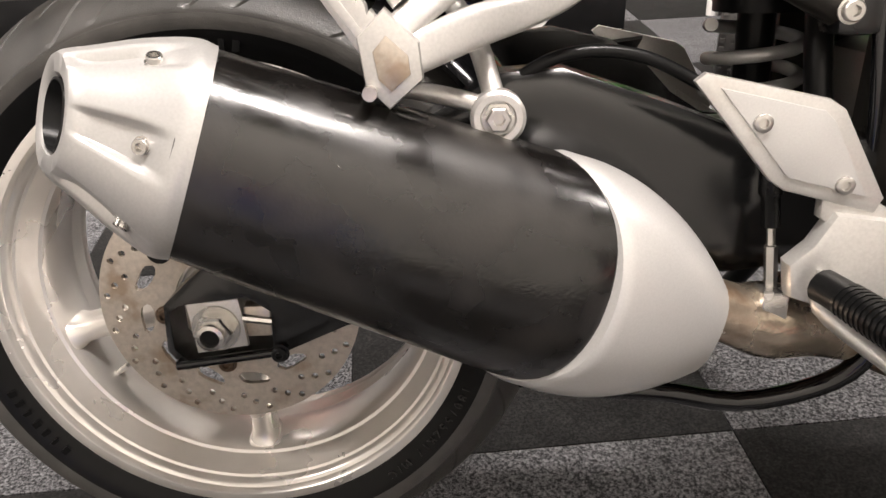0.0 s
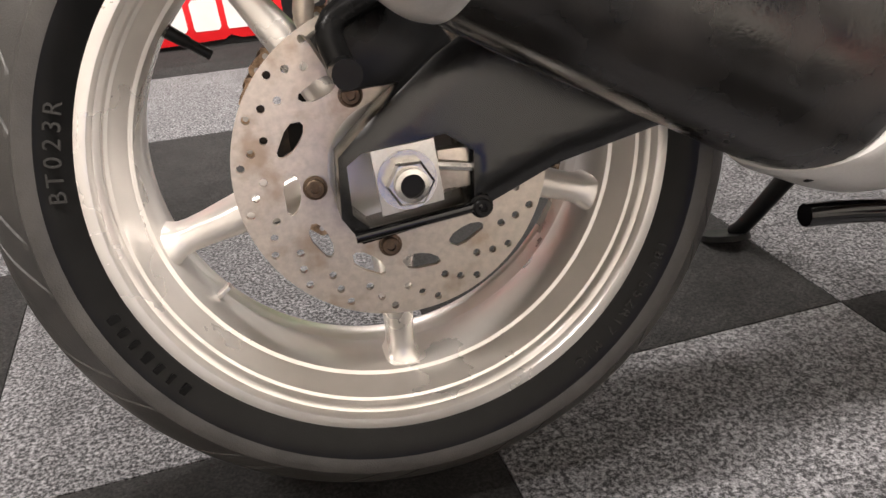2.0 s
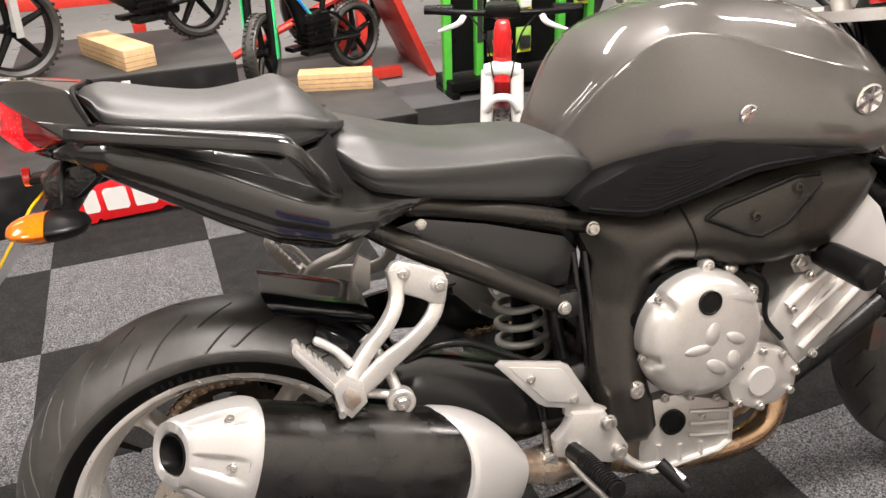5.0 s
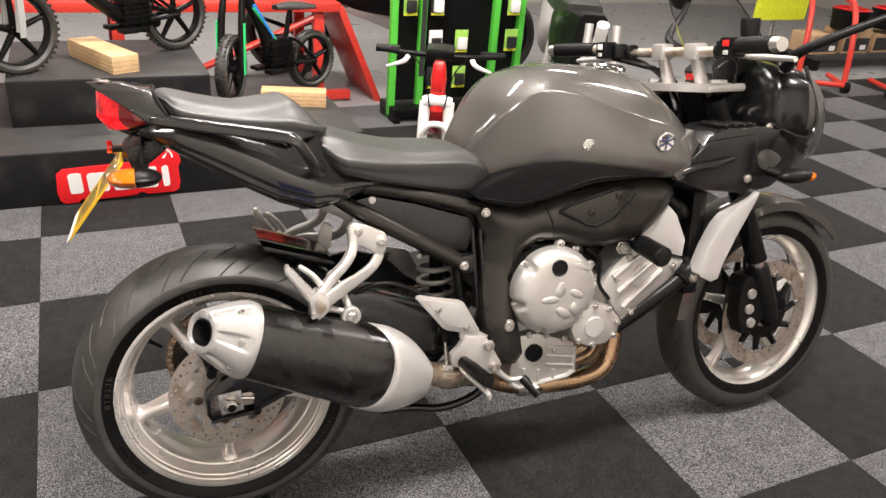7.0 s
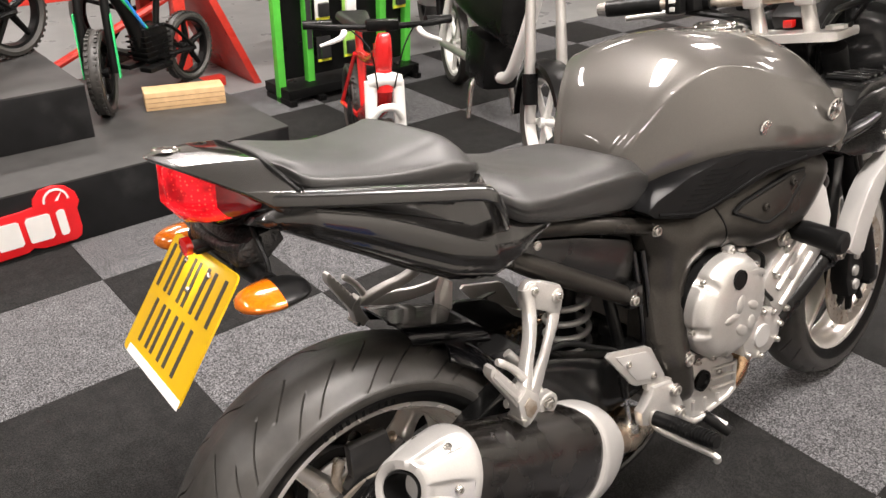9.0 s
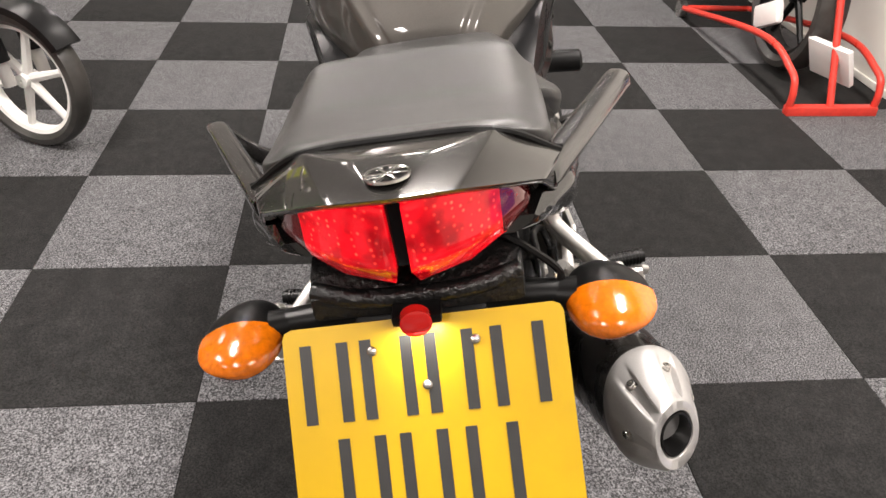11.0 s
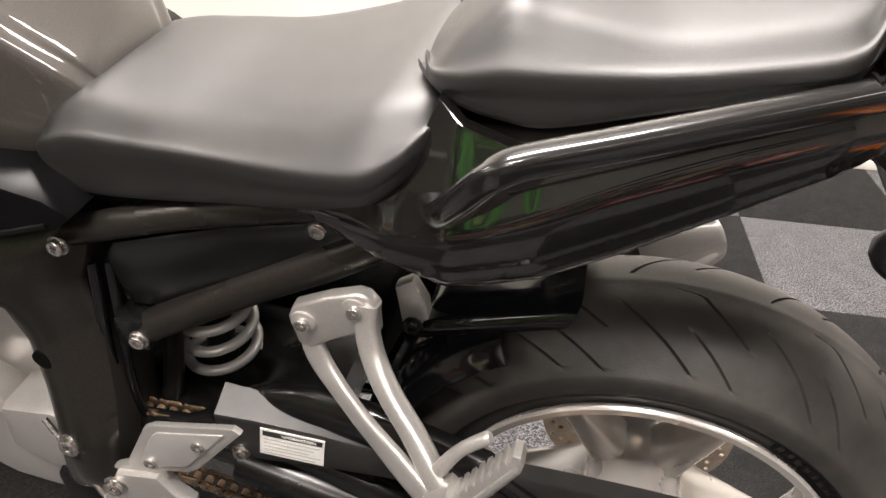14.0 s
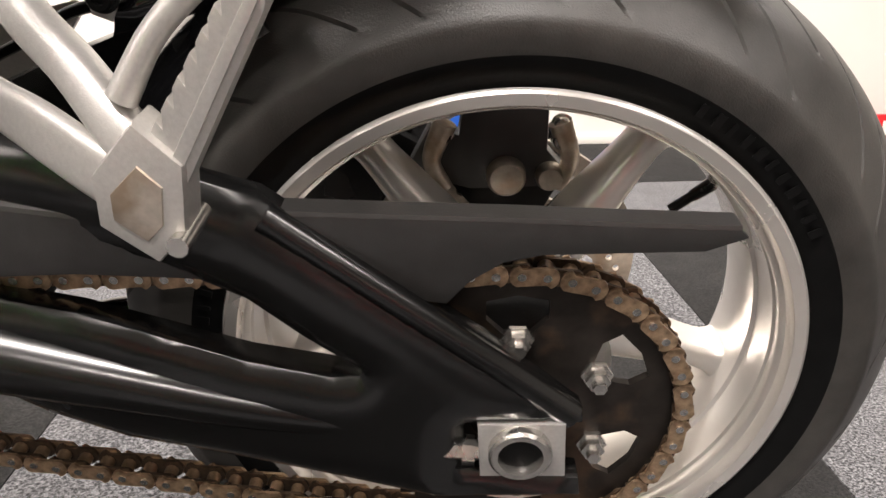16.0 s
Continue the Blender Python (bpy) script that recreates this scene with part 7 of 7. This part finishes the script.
BLUE_ACC = mat("accent_blue", (0.03, 0.25, 0.75), 0.3)
GREEN_ACC = mat("accent_green", (0.05, 0.70, 0.22), 0.3)
balance_bike("black electric balance bike with grey fork on the upper step", 0.80, 0.18, 0.185, facing((0.25, 2.72), (-0.43, 2.32), 0.431), (MOPED_GREY, SIGN_RED), MOPED_GREY)
balance_bike("black balance bike with blue and green stripes on the lower step", 0.52, 0.15, 0.165, facing((0.93, 2.66), (0.50, 2.44), 0.228), (GREEN_ACC, BLUE_ACC), BLACK, 33)
for c, m in (((0.42, 0.125, 0.080), on_room(-0.105, 2.46, 0.431, -66)), ((0.32, 0.10, 0.075), on_room(0.757, 2.348, 0.228, -17))):
    blk = thing("wood_block", "pale pine wood block on the podium", "wood block", m, "podium blocks")
    part("block", box(-c[0] / 2, c[0] / 2, -c[1] / 2, c[1] / 2, 0, c[2], 0.003), WOOD, blk)
    for k in range(3):
        part("laminate", box(-c[0] / 2 - 0.0006, c[0] / 2 + 0.0006, -c[1] / 2 - 0.0006, c[1] / 2 + 0.0006, 0.012 + 0.02 * k, 0.0135 + 0.02 * k), RUST, blk)

# red children's bike with a white fork
kid = thing("kids_bike", "red children's mountain bike with a white fork", "bicycle", facing((1.44, 2.10), (1.13, 1.44), 0))
small_wheel(0.165, 0.055, RUBBER, BLACK, kid, 0.73, "front_wheel", 8)
small_wheel(0.165, 0.055, RUBBER, BLACK, kid, 0.0, "rear_wheel", 8)
for s in (-1, 1):
    part("fork_leg", tube([(0.73, s * 0.055, 0.165), (0.715, s * 0.055, 0.30), (0.685, s * 0.050, 0.47)], [0.016, 0.022, 0.024], 14), WHITE, kid, "white suspension fork leg")
    part("stay", tube([(0, s * 0.05, 0.165), (0.28, s * 0.03, 0.20)], 0.011, 8), MOPED_RED, kid)
    part("stay", tube([(0, s * 0.05, 0.165), (0.20, s * 0.02, 0.44)], 0.009, 8), MOPED_RED, kid)
    part("grip", tube([(0.62, s * 0.17, 0.665), (0.60, s * 0.27, 0.66)], 0.016, 12), BLACK, kid)
    part("brake_lever", tube([(0.65, s * 0.13, 0.655), (0.68, s * 0.15, 0.63), (0.66, s * 0.22, 0.60)], [0.012, 0.010, 0.005], 8, 8), WHITE, kid)
    part("cable", tube([(0.66, s * 0.12, 0.66), (0.74, s * 0.06, 0.60), (0.72, s * 0.03, 0.45)], 0.003, 6, 14), BLACK, kid)
part("fork_bridge", tube([(0.690, -0.058, 0.468), (0.695, 0, 0.480), (0.690, 0.058, 0.468)], [0.024, 0.027, 0.024], 14, 10), WHITE, kid)
part("fork_arch", tube([(0.735, -0.055, 0.345), (0.75, -0.03, 0.385), (0.752, 0, 0.392), (0.75, 0.03, 0.385), (0.735, 0.055, 0.345)], 0.014, 10, 10), WHITE, kid)
part("head_tube", tube([(0.69, 0, 0.43), (0.655, 0, 0.60)], 0.032, 16), MOPED_RED, kid)
part("down_tube", tube([(0.68, 0, 0.47), (0.55, 0, 0.33), (0.28, 0, 0.20)], [0.045, 0.05, 0.035], 14, 14), MOPED_RED, kid)
part("top_tube", tube([(0.66, 0, 0.56), (0.44, 0, 0.48), (0.20, 0, 0.44)], [0.035, 0.025, 0.02], 12, 12), MOPED_RED, kid)
part("seat_tube", tube([(0.28, 0, 0.20), (0.18, 0, 0.55)], 0.016, 10), MOPED_RED, kid)
part("front_panel", body([(0.62, 0.48, 0.54, 0.015), (0.66, 0.49, 0.62, 0.030), (0.695, 0.50, 0.645, 0.028), (0.712, 0.53, 0.61, 0.012)], [(0, 0), (0.9, 0.1), (1, 0.5), (0.8, 0.95), (0, 1)], 14, 12), MOPED_RED, kid, "red front number panel")
part("handlebar", tube([(0.61, -0.26, 0.66), (0.66, -0.12, 0.66), (0.66, 0.12, 0.66), (0.61, 0.26, 0.66)], 0.011, 10, 16), BLACK, kid)
part("bar_pad", box(0.645, 0.685, -0.06, 0.06, 0.645, 0.685, 0.012), BLACK, kid)
part("saddle", body([(0.04, 0.54, 0.58, 0.07), (0.16, 0.54, 0.585, 0.055), (0.30, 0.55, 0.58, 0.02)], [(0, 0), (0.9, 0.1), (1, 0.5), (0.8, 0.95), (0, 1)], 14, 12), VINYL, kid)
part("chainring", drilled_disc(0.07, 0.01, [], (0, 0), 0.004), BLACK, kid, m=pose(0.28, -0.06, 0.2))

# commuter moped with white cast wheels
mop = thing("moped", "black moped with white cast wheels on the carpet", "moped", facing((2.36, 2.42), (1.81, 1.26), 0))
for x, nm in ((1.28, "front_wheel"), (0, "rear_wheel")):
    small_wheel(0.225, 0.075, RUBBER, WHITE, mop, x, nm, 6, 0)
for s in (-1, 1):
    part("fork_leg", tube([(1.28, s * 0.07, 0.225), (1.24, s * 0.07, 0.40), (1.14, s * 0.06, 0.80)], [0.02, 0.024, 0.018], 12), CAST, mop)
    part("spring_cover", tube([(1.262, s * 0.07, 0.30), (1.235, s * 0.07, 0.42)], 0.032, 14), BLACK, mop)
    part("swing_leg", tube([(0, s * 0.08, 0.225), (0.42, s * 0.07, 0.26)], 0.02, 10), CAST, mop)
    part("shock", tube([(0.02, s * 0.09, 0.25), (0.15, s * 0.08, 0.56)], 0.022, 10), WHITE, mop)
    part("grip", tube([(1.02, s * 0.20, 0.98), (0.98, s * 0.32, 0.97)], 0.017, 10), BLACK, mop)
part("main_frame", tube([(1.14, 0, 0.80), (0.95, 0, 0.45), (0.78, 0, 0.26), (0.45, 0, 0.26), (0.18, 0, 0.50)], 0.028, 12, 30), WHITE, mop, "white tubular frame")
part("engine_block", box(0.42, 0.72, -0.09, 0.09, 0.18, 0.42, 0.03), BLACK, mop)
part("front_mudguard", skin([[(1.28 + r * math.cos(a), y, 0.225 + r * math.sin(a)) for y, r in ((-0.055, 0.225), (-0.05, 0.245), (0, 0.255), (0.05, 0.245), (0.055, 0.225), (0.045, 0.235), (0, 0.247), (-0.045, 0.235))] for a in np.linspace(radians(35), radians(190), 18)]), BLACK, mop)
part("body_shell", body([(0.0, 0.52, 0.70, 0.08), (0.30, 0.48, 0.76, 0.12), (0.60, 0.45, 0.78, 0.12), (0.90, 0.42, 0.80, 0.08)], [(0, 0), (0.9, 0.1), (1, 0.5), (0.8, 0.95), (0, 1)], 20, 14), BLACK, mop)
part("saddle", body([(-0.05, 0.70, 0.79, 0.11), (0.3, 0.72, 0.80, 0.12), (0.62, 0.74, 0.80, 0.09)], SEAT_PROFILE, 20, 16), VINYL, mop)
part("handlebar", tube([(1.0, -0.30, 0.97), (1.10, 0, 0.92), (1.0, 0.30, 0.97)], 0.012, 10, 14), STEEL, mop)
part("centre_stand", tube([(0.62, -0.12, 0.02), (0.58, -0.08, 0.2), (0.58, 0.08, 0.2), (0.62, 0.12, 0.02)], 0.014, 10, 14), STEEL, mop)

# grey scooter with a round headlamp
sc = thing("scooter", "grey and white scooter with a round headlamp", "scooter", facing((3.10, 3.55), (2.62, 2.75), 0))
for x, nm in ((0.93, "front_wheel"), (0, "rear_wheel")):
    small_wheel(0.22, 0.09, RUBBER, BLACK, sc, x, nm, 5, 0)
part("leg_shield", body([(0.60, 0.25, 0.45, 0.16), (0.72, 0.30, 0.75, 0.19), (0.80, 0.40, 0.80, 0.16), (0.86, 0.50, 0.72, 0.08)], [(0, 0), (0.9, 0.1), (1, 0.5), (0.8, 0.95), (0, 1)], 20, 16), WHITE, sc, "white leg shield")
part("rear_body", body([(-0.20, 0.45, 0.66, 0.12), (0.1, 0.40, 0.72, 0.16), (0.45, 0.40, 0.70, 0.14)], [(0, 0), (0.9, 0.1), (1, 0.5), (0.8, 0.95), (0, 1)], 20, 16), MOPED_GREY, sc)
part("saddle", body([(-0.20, 0.68, 0.76, 0.12), (0.1, 0.70, 0.78, 0.13), (0.42, 0.70, 0.77, 0.10)], SEAT_PROFILE, 16, 14), VINYL, sc)
part("headlamp", lathe([(-0.06, 0.02), (-0.04, 0.07), (0.0, 0.085), (0.03, 0.08), (0.045, 0.06), (0.05, 0.001)], 32, closed=False), CHROME, sc, "round clear headlamp", m=pose(0.93, 0, 0.74, 0, 0, -90))
part("top_box", box(-0.42, -0.12, -0.18, 0.18, 0.74, 1.02, 0.04), MOPED_GREY, sc)
for s in (-1, 1):
    part("indicator", ball((0.90, s * 0.15, 0.74), 0.03, 0.04, 0.025, 14), ORANGE, sc)
    part("fork_leg", tube([(0.93, s * 0.07, 0.22), (0.84, s * 0.07, 0.55)], 0.024, 12), BLACK, sc)
    part("mirror", ball((0.72, s * 0.30, 1.10), 0.015, 0.07, 0.045, 14), CHROME, sc)
    part("mirror_stem", tube([(0.76, s * 0.18, 0.90), (0.72, s * 0.28, 1.08)], 0.006, 8), STEEL, sc)
part("handlebar", tube([(0.72, -0.32, 0.90), (0.80, 0, 0.88), (0.72, 0.32, 0.90)], 0.012, 10, 12), BLACK, sc)

# green display stand with blister packs
ds = thing("display_stand", "green metal display stand hung with blister packs", "display stand", on_room(1.41, 2.72))
PACK = (mat("pack_green", (0.30, 0.55, 0.10), 0.3), mat("pack_dark", (0.02, 0.02, 0.02), 0.3), mat("pack_yellow", (0.75, 0.75, 0.05), 0.35), WHITE)
for x in (0.015, 0.19, 0.66, 0.83):
    part("post", box(x - 0.02, x + 0.02, -0.02, 0.02, 0, 1.7, 0.003), GREEN, ds)
    part("foot", box(x - 0.02, x + 0.02, -0.12, 0.12, 0, 0.03, 0.004), BLACK, ds)
part("base_shelf", box(0, 0.85, -0.10, 0.14, 0.03, 0.08, 0.006), BLACK, ds)
part("back_panel", box(0.02, 0.83, 0.022, 0.035, 0.10, 1.7), BLACK, ds)
part("writing_bar", box(0.175, 0.205, -0.024, -0.021, 0.25, 0.95), PLATE_INK, ds)
for i in range(5):
    for j in range(7):
        x, z = 0.10 + 0.165 * i, 0.24 + 0.21 * j
        if (i * 3 + j * 5) % 7 in (0, 2, 5):
            continue
        pk = part("blister_pack", box(x - 0.042, x + 0.042, -0.035, -0.028, z - 0.065, z + 0.065, 0.003), PACK[(0, 1, 0, 3)[(i + 2 * j) % 4]], ds)
        part("bubble", box(x - 0.030, x + 0.030, -0.06, -0.035, z - 0.045, z + 0.025, 0.010), PACK[1 if (i + j) % 3 else 3], pk)
        part("pack_strip", box(x - 0.04, x + 0.04, -0.038, -0.0352, z - 0.062, z - 0.048), PACK[2], pk)

# red workshop lift
tb = thing("workshop_lift", "red steel motorcycle lift table", "lift table", on_room(-0.9, 3.05))
part("table_top", box(-0.6, 2.12, 0, 0.55, 0.55, 0.60, 0.004), RED_STEEL, tb)
part("ramp", moved(box(0, 0.64, 0, 0.55, -0.02, 0.02, 0.004), pose(2.12, 0, 0.575, 0, 66, 0)), RED_STEEL, tb)
for x in (-0.4, 0.9, 2.0):
    for y in (0.06, 0.5):
        part("leg", box(x - 0.03, x + 0.03, y - 0.03, y + 0.03, 0, 0.55, 0.004), RED_STEEL, tb)
part("lower_rail", box(-0.5, 2.2, 0.03, 0.09, 0.02, 0.07, 0.004), RED_STEEL, tb)
part("brace", tube([(0.9, 0.06, 0.05), (2.0, 0.06, 0.52)], 0.02, 8), RED_STEEL, tb)

# another machine behind, silver lower beam with a dark name bar
om = thing("parked_motorcycle", "dark motorcycle with a silver swingarm", "motorcycle", on_room(1.25, 3.75, 0.0, -12))
small_wheel(0.31, 0.16, RUBBER, BLACK, om, 1.25, "front_wheel", 5, 0)
small_wheel(0.31, 0.18, RUBBER, BLACK, om, -0.15, "rear_wheel", 5, 0)
part("silver_beam", moved(box(-0.05, 0.72, -0.16, -0.12, -0.05, 0.05, 0.012), pose(-0.10, 0, 0.62, 0, 20, 0)), CAST, om)
part("name_bar", moved(box(0.05, 0.34, -0.163, -0.160, -0.022, 0.022), pose(-0.10, 0, 0.62, 0, 20, 0)), PLATE_INK, om)
part("body_shell", body([(-0.3, 0.62, 0.85, 0.10), (0.2, 0.45, 0.90, 0.18), (0.7, 0.40, 1.0, 0.20), (1.1, 0.55, 1.0, 0.14)], [(0, 0), (0.9, 0.1), (1, 0.5), (0.8, 0.95), (0, 1)], 20, 14), BLACK, om)

# far corner: red paddock stands, boxes on a low shelf, a hi-vis vest
for k, (u, v) in enumerate(((5.0, 2.75), (5.6, 2.35))):
    st = thing("paddock_stand", "red tubular paddock stand on small wheels", "paddock stand", on_room(u, v, 0, 60), "paddock stands")
    for s in (-1, 1):
        part("side_tube", tube([(0, s * 0.18, 0.05), (0.05, s * 0.17, 0.40), (0.16, s * 0.16, 0.62), (0.30, s * 0.14, 0.66)], 0.022, 10, 16), RED_STEEL, st)
        part("castor", lathe([(-0.02, 0.045), (0.02, 0.045)], 20, closed=False), BLACK, st, m=pose(0, s * 0.20, 0.045))
        part("base_tube", tube([(0, s * 0.18, 0.06), (0.40, s * 0.20, 0.05)], 0.02, 10), RED_STEEL, st)
    part("cross_tube", tube([(0.0, -0.2, 0.06), (0.0, 0.2, 0.06)], 0.02, 10), RED_STEEL, st)
sh = thing("low_shelf", "grey low shelf holding boxes", "shelf", on_room(5.5, 3.25))
part("shelf_board", box(0, 2.0, 0, 0.5, 0.10, 0.14, 0.004), PODIUM_TOP, sh)
for x in (0.05, 1.95):
    part("shelf_leg", box(x - 0.03, x + 0.03, 0.02, 0.48, 0, 0.10), BLACK, sh)
CARD = mat("cardboard", (0.42, 0.28, 0.16), 0.7, 0, 0.1, 20)
for k in range(5):
    bx = thing("carton", "small black and brown cardboard carton", "carton", on_room(5.62 + 0.38 * k, 3.42, 0.14), "cartons on the low shelf")
    part("carton_body", box(-0.16, 0.16, -0.12, 0.12, 0, 0.16 + 0.04 * (k % 2), 0.003), CARD, bx)
    part("carton_print", box(-0.15, 0.15, -0.1225, -0.12, 0.02, 0.13), PLATE_INK, bx)
    part("print_mark", box(0.05, 0.12, -0.124, -0.1225, 0.03, 0.07), WHITE, bx)
for k in range(3):
    bg = thing("tool_tub", "black and red round tool tub", "tub", on_room(5.9 + 0.5 * k, 3.36, 0.34), "tool tubs")
    part("tub", lathe([(0, 0.01), (0, 0.14), (0.16, 0.16), (0.16, 0.01)], 24, closed=False), BLACK, bg, m=pose(0, 0, 0, 90, 0, 0))
    part("tub_rim", lathe([(0.155, 0.13), (0.17, 0.165), (0.18, 0.13)], 24), MOPED_RED, bg, m=pose(0, 0, 0, 90, 0, 0))
vest = thing("hi_vis_vest", "yellow hi-vis vest with silver bands hung up", "vest", on_room(5.45, 3.72, 0.35))
part("cloth", box(-0.28, 0.30, -0.03, 0.03, 0, 0.75, 0.02), HIVIS, vest)
for z in (0.18, 0.36):
    part("band", box(-0.283, 0.303, -0.034, 0.034, z, z + 0.06, 0.01), CAST, vest)
part("hanger_post", tube([(0, 0.05, -0.35), (0, 0.05, 0.95)], 0.02, 10), STEEL, vest)

# by the cream wall: red stand with a dark machine, poster, round blue sign
rs = thing("wheel_stand", "red tubular wheel stand beside the wall", "wheel stand", on_room(2.03, -1.80))
part("base_bar", box(-0.02, 0.02, 0.0, 0.37, 0, 0.035, 0.003), RED_STEEL, rs)
part("post", tube([(0, 0.19, 0.03), (0.16, 0.19, 0.42)], 0.014, 10), RED_STEEL, rs)
for y, k in ((0.36, 1), (0.01, -1)):
    part("side_bow", tube([(0, y, 0.02), (0.0, y, 0.10), (0.06, y, 0.16), (0.35, y, 0.20), (1.2, y, 0.05)], 0.014, 10, 30), RED_STEEL, rs)
part("castor", lathe([(-0.018, 0.04), (0.018, 0.04)], 20, closed=False), STEEL, rs, m=pose(1.22, 0.36, 0.04))
part("rear_bar", tube([(1.2, 0.0, 0.05), (1.2, 0.37, 0.05)], 0.014, 10), RED_STEEL, rs)
dm = thing("parked_motorcycle", "dark motorcycle standing in a red wheel stand", "motorcycle", on_room(2.50, -1.62, 0.02))
small_wheel(0.30, 0.13, RUBBER, BLACK, dm, 0, "front_wheel", 5, 0)
small_wheel(0.31, 0.18, RUBBER, BLACK, dm, 1.40, "rear_wheel", 5, 0)
part("body_shell", body([(0.2, 0.45, 0.75, 0.12), (0.6, 0.30, 0.98, 0.18), (1.1, 0.40, 0.90, 0.15), (1.6, 0.65, 0.80, 0.08)], [(0, 0), (0.9, 0.1), (1, 0.5), (0.8, 0.95), (0, 1)], 20, 14), BLACK, dm)
part("caliper_cover", moved(box(-0.10, 0.10, 0.08, 0.12, -0.05, 0.05, 0.02), pose(0.02, 0, 0.22, 0, 25, 0)), WHITE, dm)
part("fork_leg", tube([(0, 0.10, 0.30), (0.24, 0.10, 0.85)], 0.026, 12), CAST, dm)
card = thing("cardboard_pad", "pale cardboard pad leaning on the stand", "cardboard", on_room(2.16, -1.66, 0.10, 20, -25))
part("pad", box(-0.10, 0.10, -0.012, 0.012, 0, 0.16, 0.004), WHITE, card)

ps = thing("poster", "red framed dark poster on the wall", "poster", on_room(1.96, V0, 0.20))
part("sheet", box(-0.26, 0.26, 0.002, 0.012, 0, 0.80, 0.002), BLACK, ps)
part("red_band", box(-0.255, 0.255, 0.012, 0.015, 0.005, 0.075), SIGN_RED, ps)
part("white_print", box(-0.16, 0.10, 0.0150, 0.0162, 0.03, 0.048), WHITE, ps)
for k in range(6):
    part("picture_block", box(-0.22 + 0.075 * k, -0.17 + 0.075 * k, 0.012, 0.014, 0.12 + 0.03 * (k % 2), 0.24 + 0.05 * (k % 3)), (PODIUM_TOP, BLUE, GREY_FLOOR)[k % 3], ps)

fs = thing("finance_sign", "round blue finance sign on the cream wall", "sign", on_room(-0.10, V0 + 0.002, 0.0, 180) @ Matrix.Diagonal((1.07, 1, 0.98, 1)))
part("disc", plate(ring_points(0, 0.335, 0.272, 72), -0.012, 0, bevel=0.002), BLUE, fs)
for word, wx, wz, ink in (("Found", -0.055, 0.425, SIGN_ORANGE), ("it", 0.088, 0.425, SIGN_ORANGE), ("Finance", -0.030, 0.345, WHITE), ("it?", 0.158, 0.345, WHITE)):
    part("title_word", text_mesh(word, 0.072, 0.0012, ink), None, fs, "orange lettering" if ink is SIGN_ORANGE else "white lettering", m=pose(wx, -0.0135, wz, 90))
part("mark", box(-0.172, -0.165, -0.0145, -0.012, 0.37, 0.47), SIGN_ORANGE, fs)
pic = part("picture", plate([(-0.17, 0.555), (-0.16, 0.60), (-0.05, 0.64), (0.12, 0.63), (0.19, 0.585), (0.17, 0.555), (0.0, 0.535)], -0.020, -0.012, bevel=0.003), SIGN_ORANGE, fs)
part("picture_dark", plate([(0.02, 0.55), (0.05, 0.62), (0.12, 0.63), (0.19, 0.585), (0.17, 0.555)], -0.022, -0.020, bevel=0), BLUE, pic)
part("picture_yellow", plate([(-0.16, 0.585), (-0.09, 0.61), (-0.02, 0.60), (-0.10, 0.57)], -0.022, -0.020, bevel=0), YELLOW, pic)
lb = thing("floor_sign", "low red sign with white bars at the wall", "sign", on_room(-1.55, V0 + 0.05, 0, 180))
part("board", box(-0.10, 0.14, -0.02, 0, 0, 0.09, 0.003), SIGN_RED, lb)
for k in range(3):
    part("white_bar", box(-0.06 + 0.06 * k, -0.03 + 0.06 * k, -0.022, -0.02, 0.02, 0.07), WHITE, lb)

# pale vinyl floor behind the podium and the stands
room("vinyl_floor", box(U0, U1, 2.98, V1, -0.003, 0.005), GREY_FLOOR, "pale grey vinyl floor strip at the back of the hall", "floor")
# carpet tiles, half a metre square, laid as a checkerboard
def tile_mesh(material):
    bm = box(-0.2493, 0.2493, -0.2493, 0.2493, -0.004, 0.0, 0.0015)
    return finish(bm, (material,), 20)


TILE_MESH = (tile_mesh(CARPET_LIGHT), tile_mesh(CARPET_DARK))
TILE_U, TILE_V = 0.5785, 0.0631
far = {0: [], 1: []}
for i in range(-11, 17):
    for j in range(-5, 13):
        u, v = TILE_U + 0.5 * i + 0.25, TILE_V + 0.5 * j + 0.25
        if not (U0 + 0.25 <= u <= U1 - 0.25 and V0 - 0.2 <= v <= V1 - 0.25):
            continue
        odd = (i + j) % 2
        if -4 <= i <= 11 and j <= 8:
            q = part("carpet_tile", TILE_MESH[odd], None, floor, m=pose(u, v, 0.0, 0, 0, 0))
        else:
            far[odd].append((u, v))
for odd, places in far.items():
    bm = join(*[box(u - 0.2493, u + 0.2493, v - 0.2493, v + 0.2493, -0.004, 0) for u, v in places])
    q = part("far_tiles", bm, (CARPET_LIGHT, CARPET_DARK)[odd], floor)
    q["kind"] = "stuff"
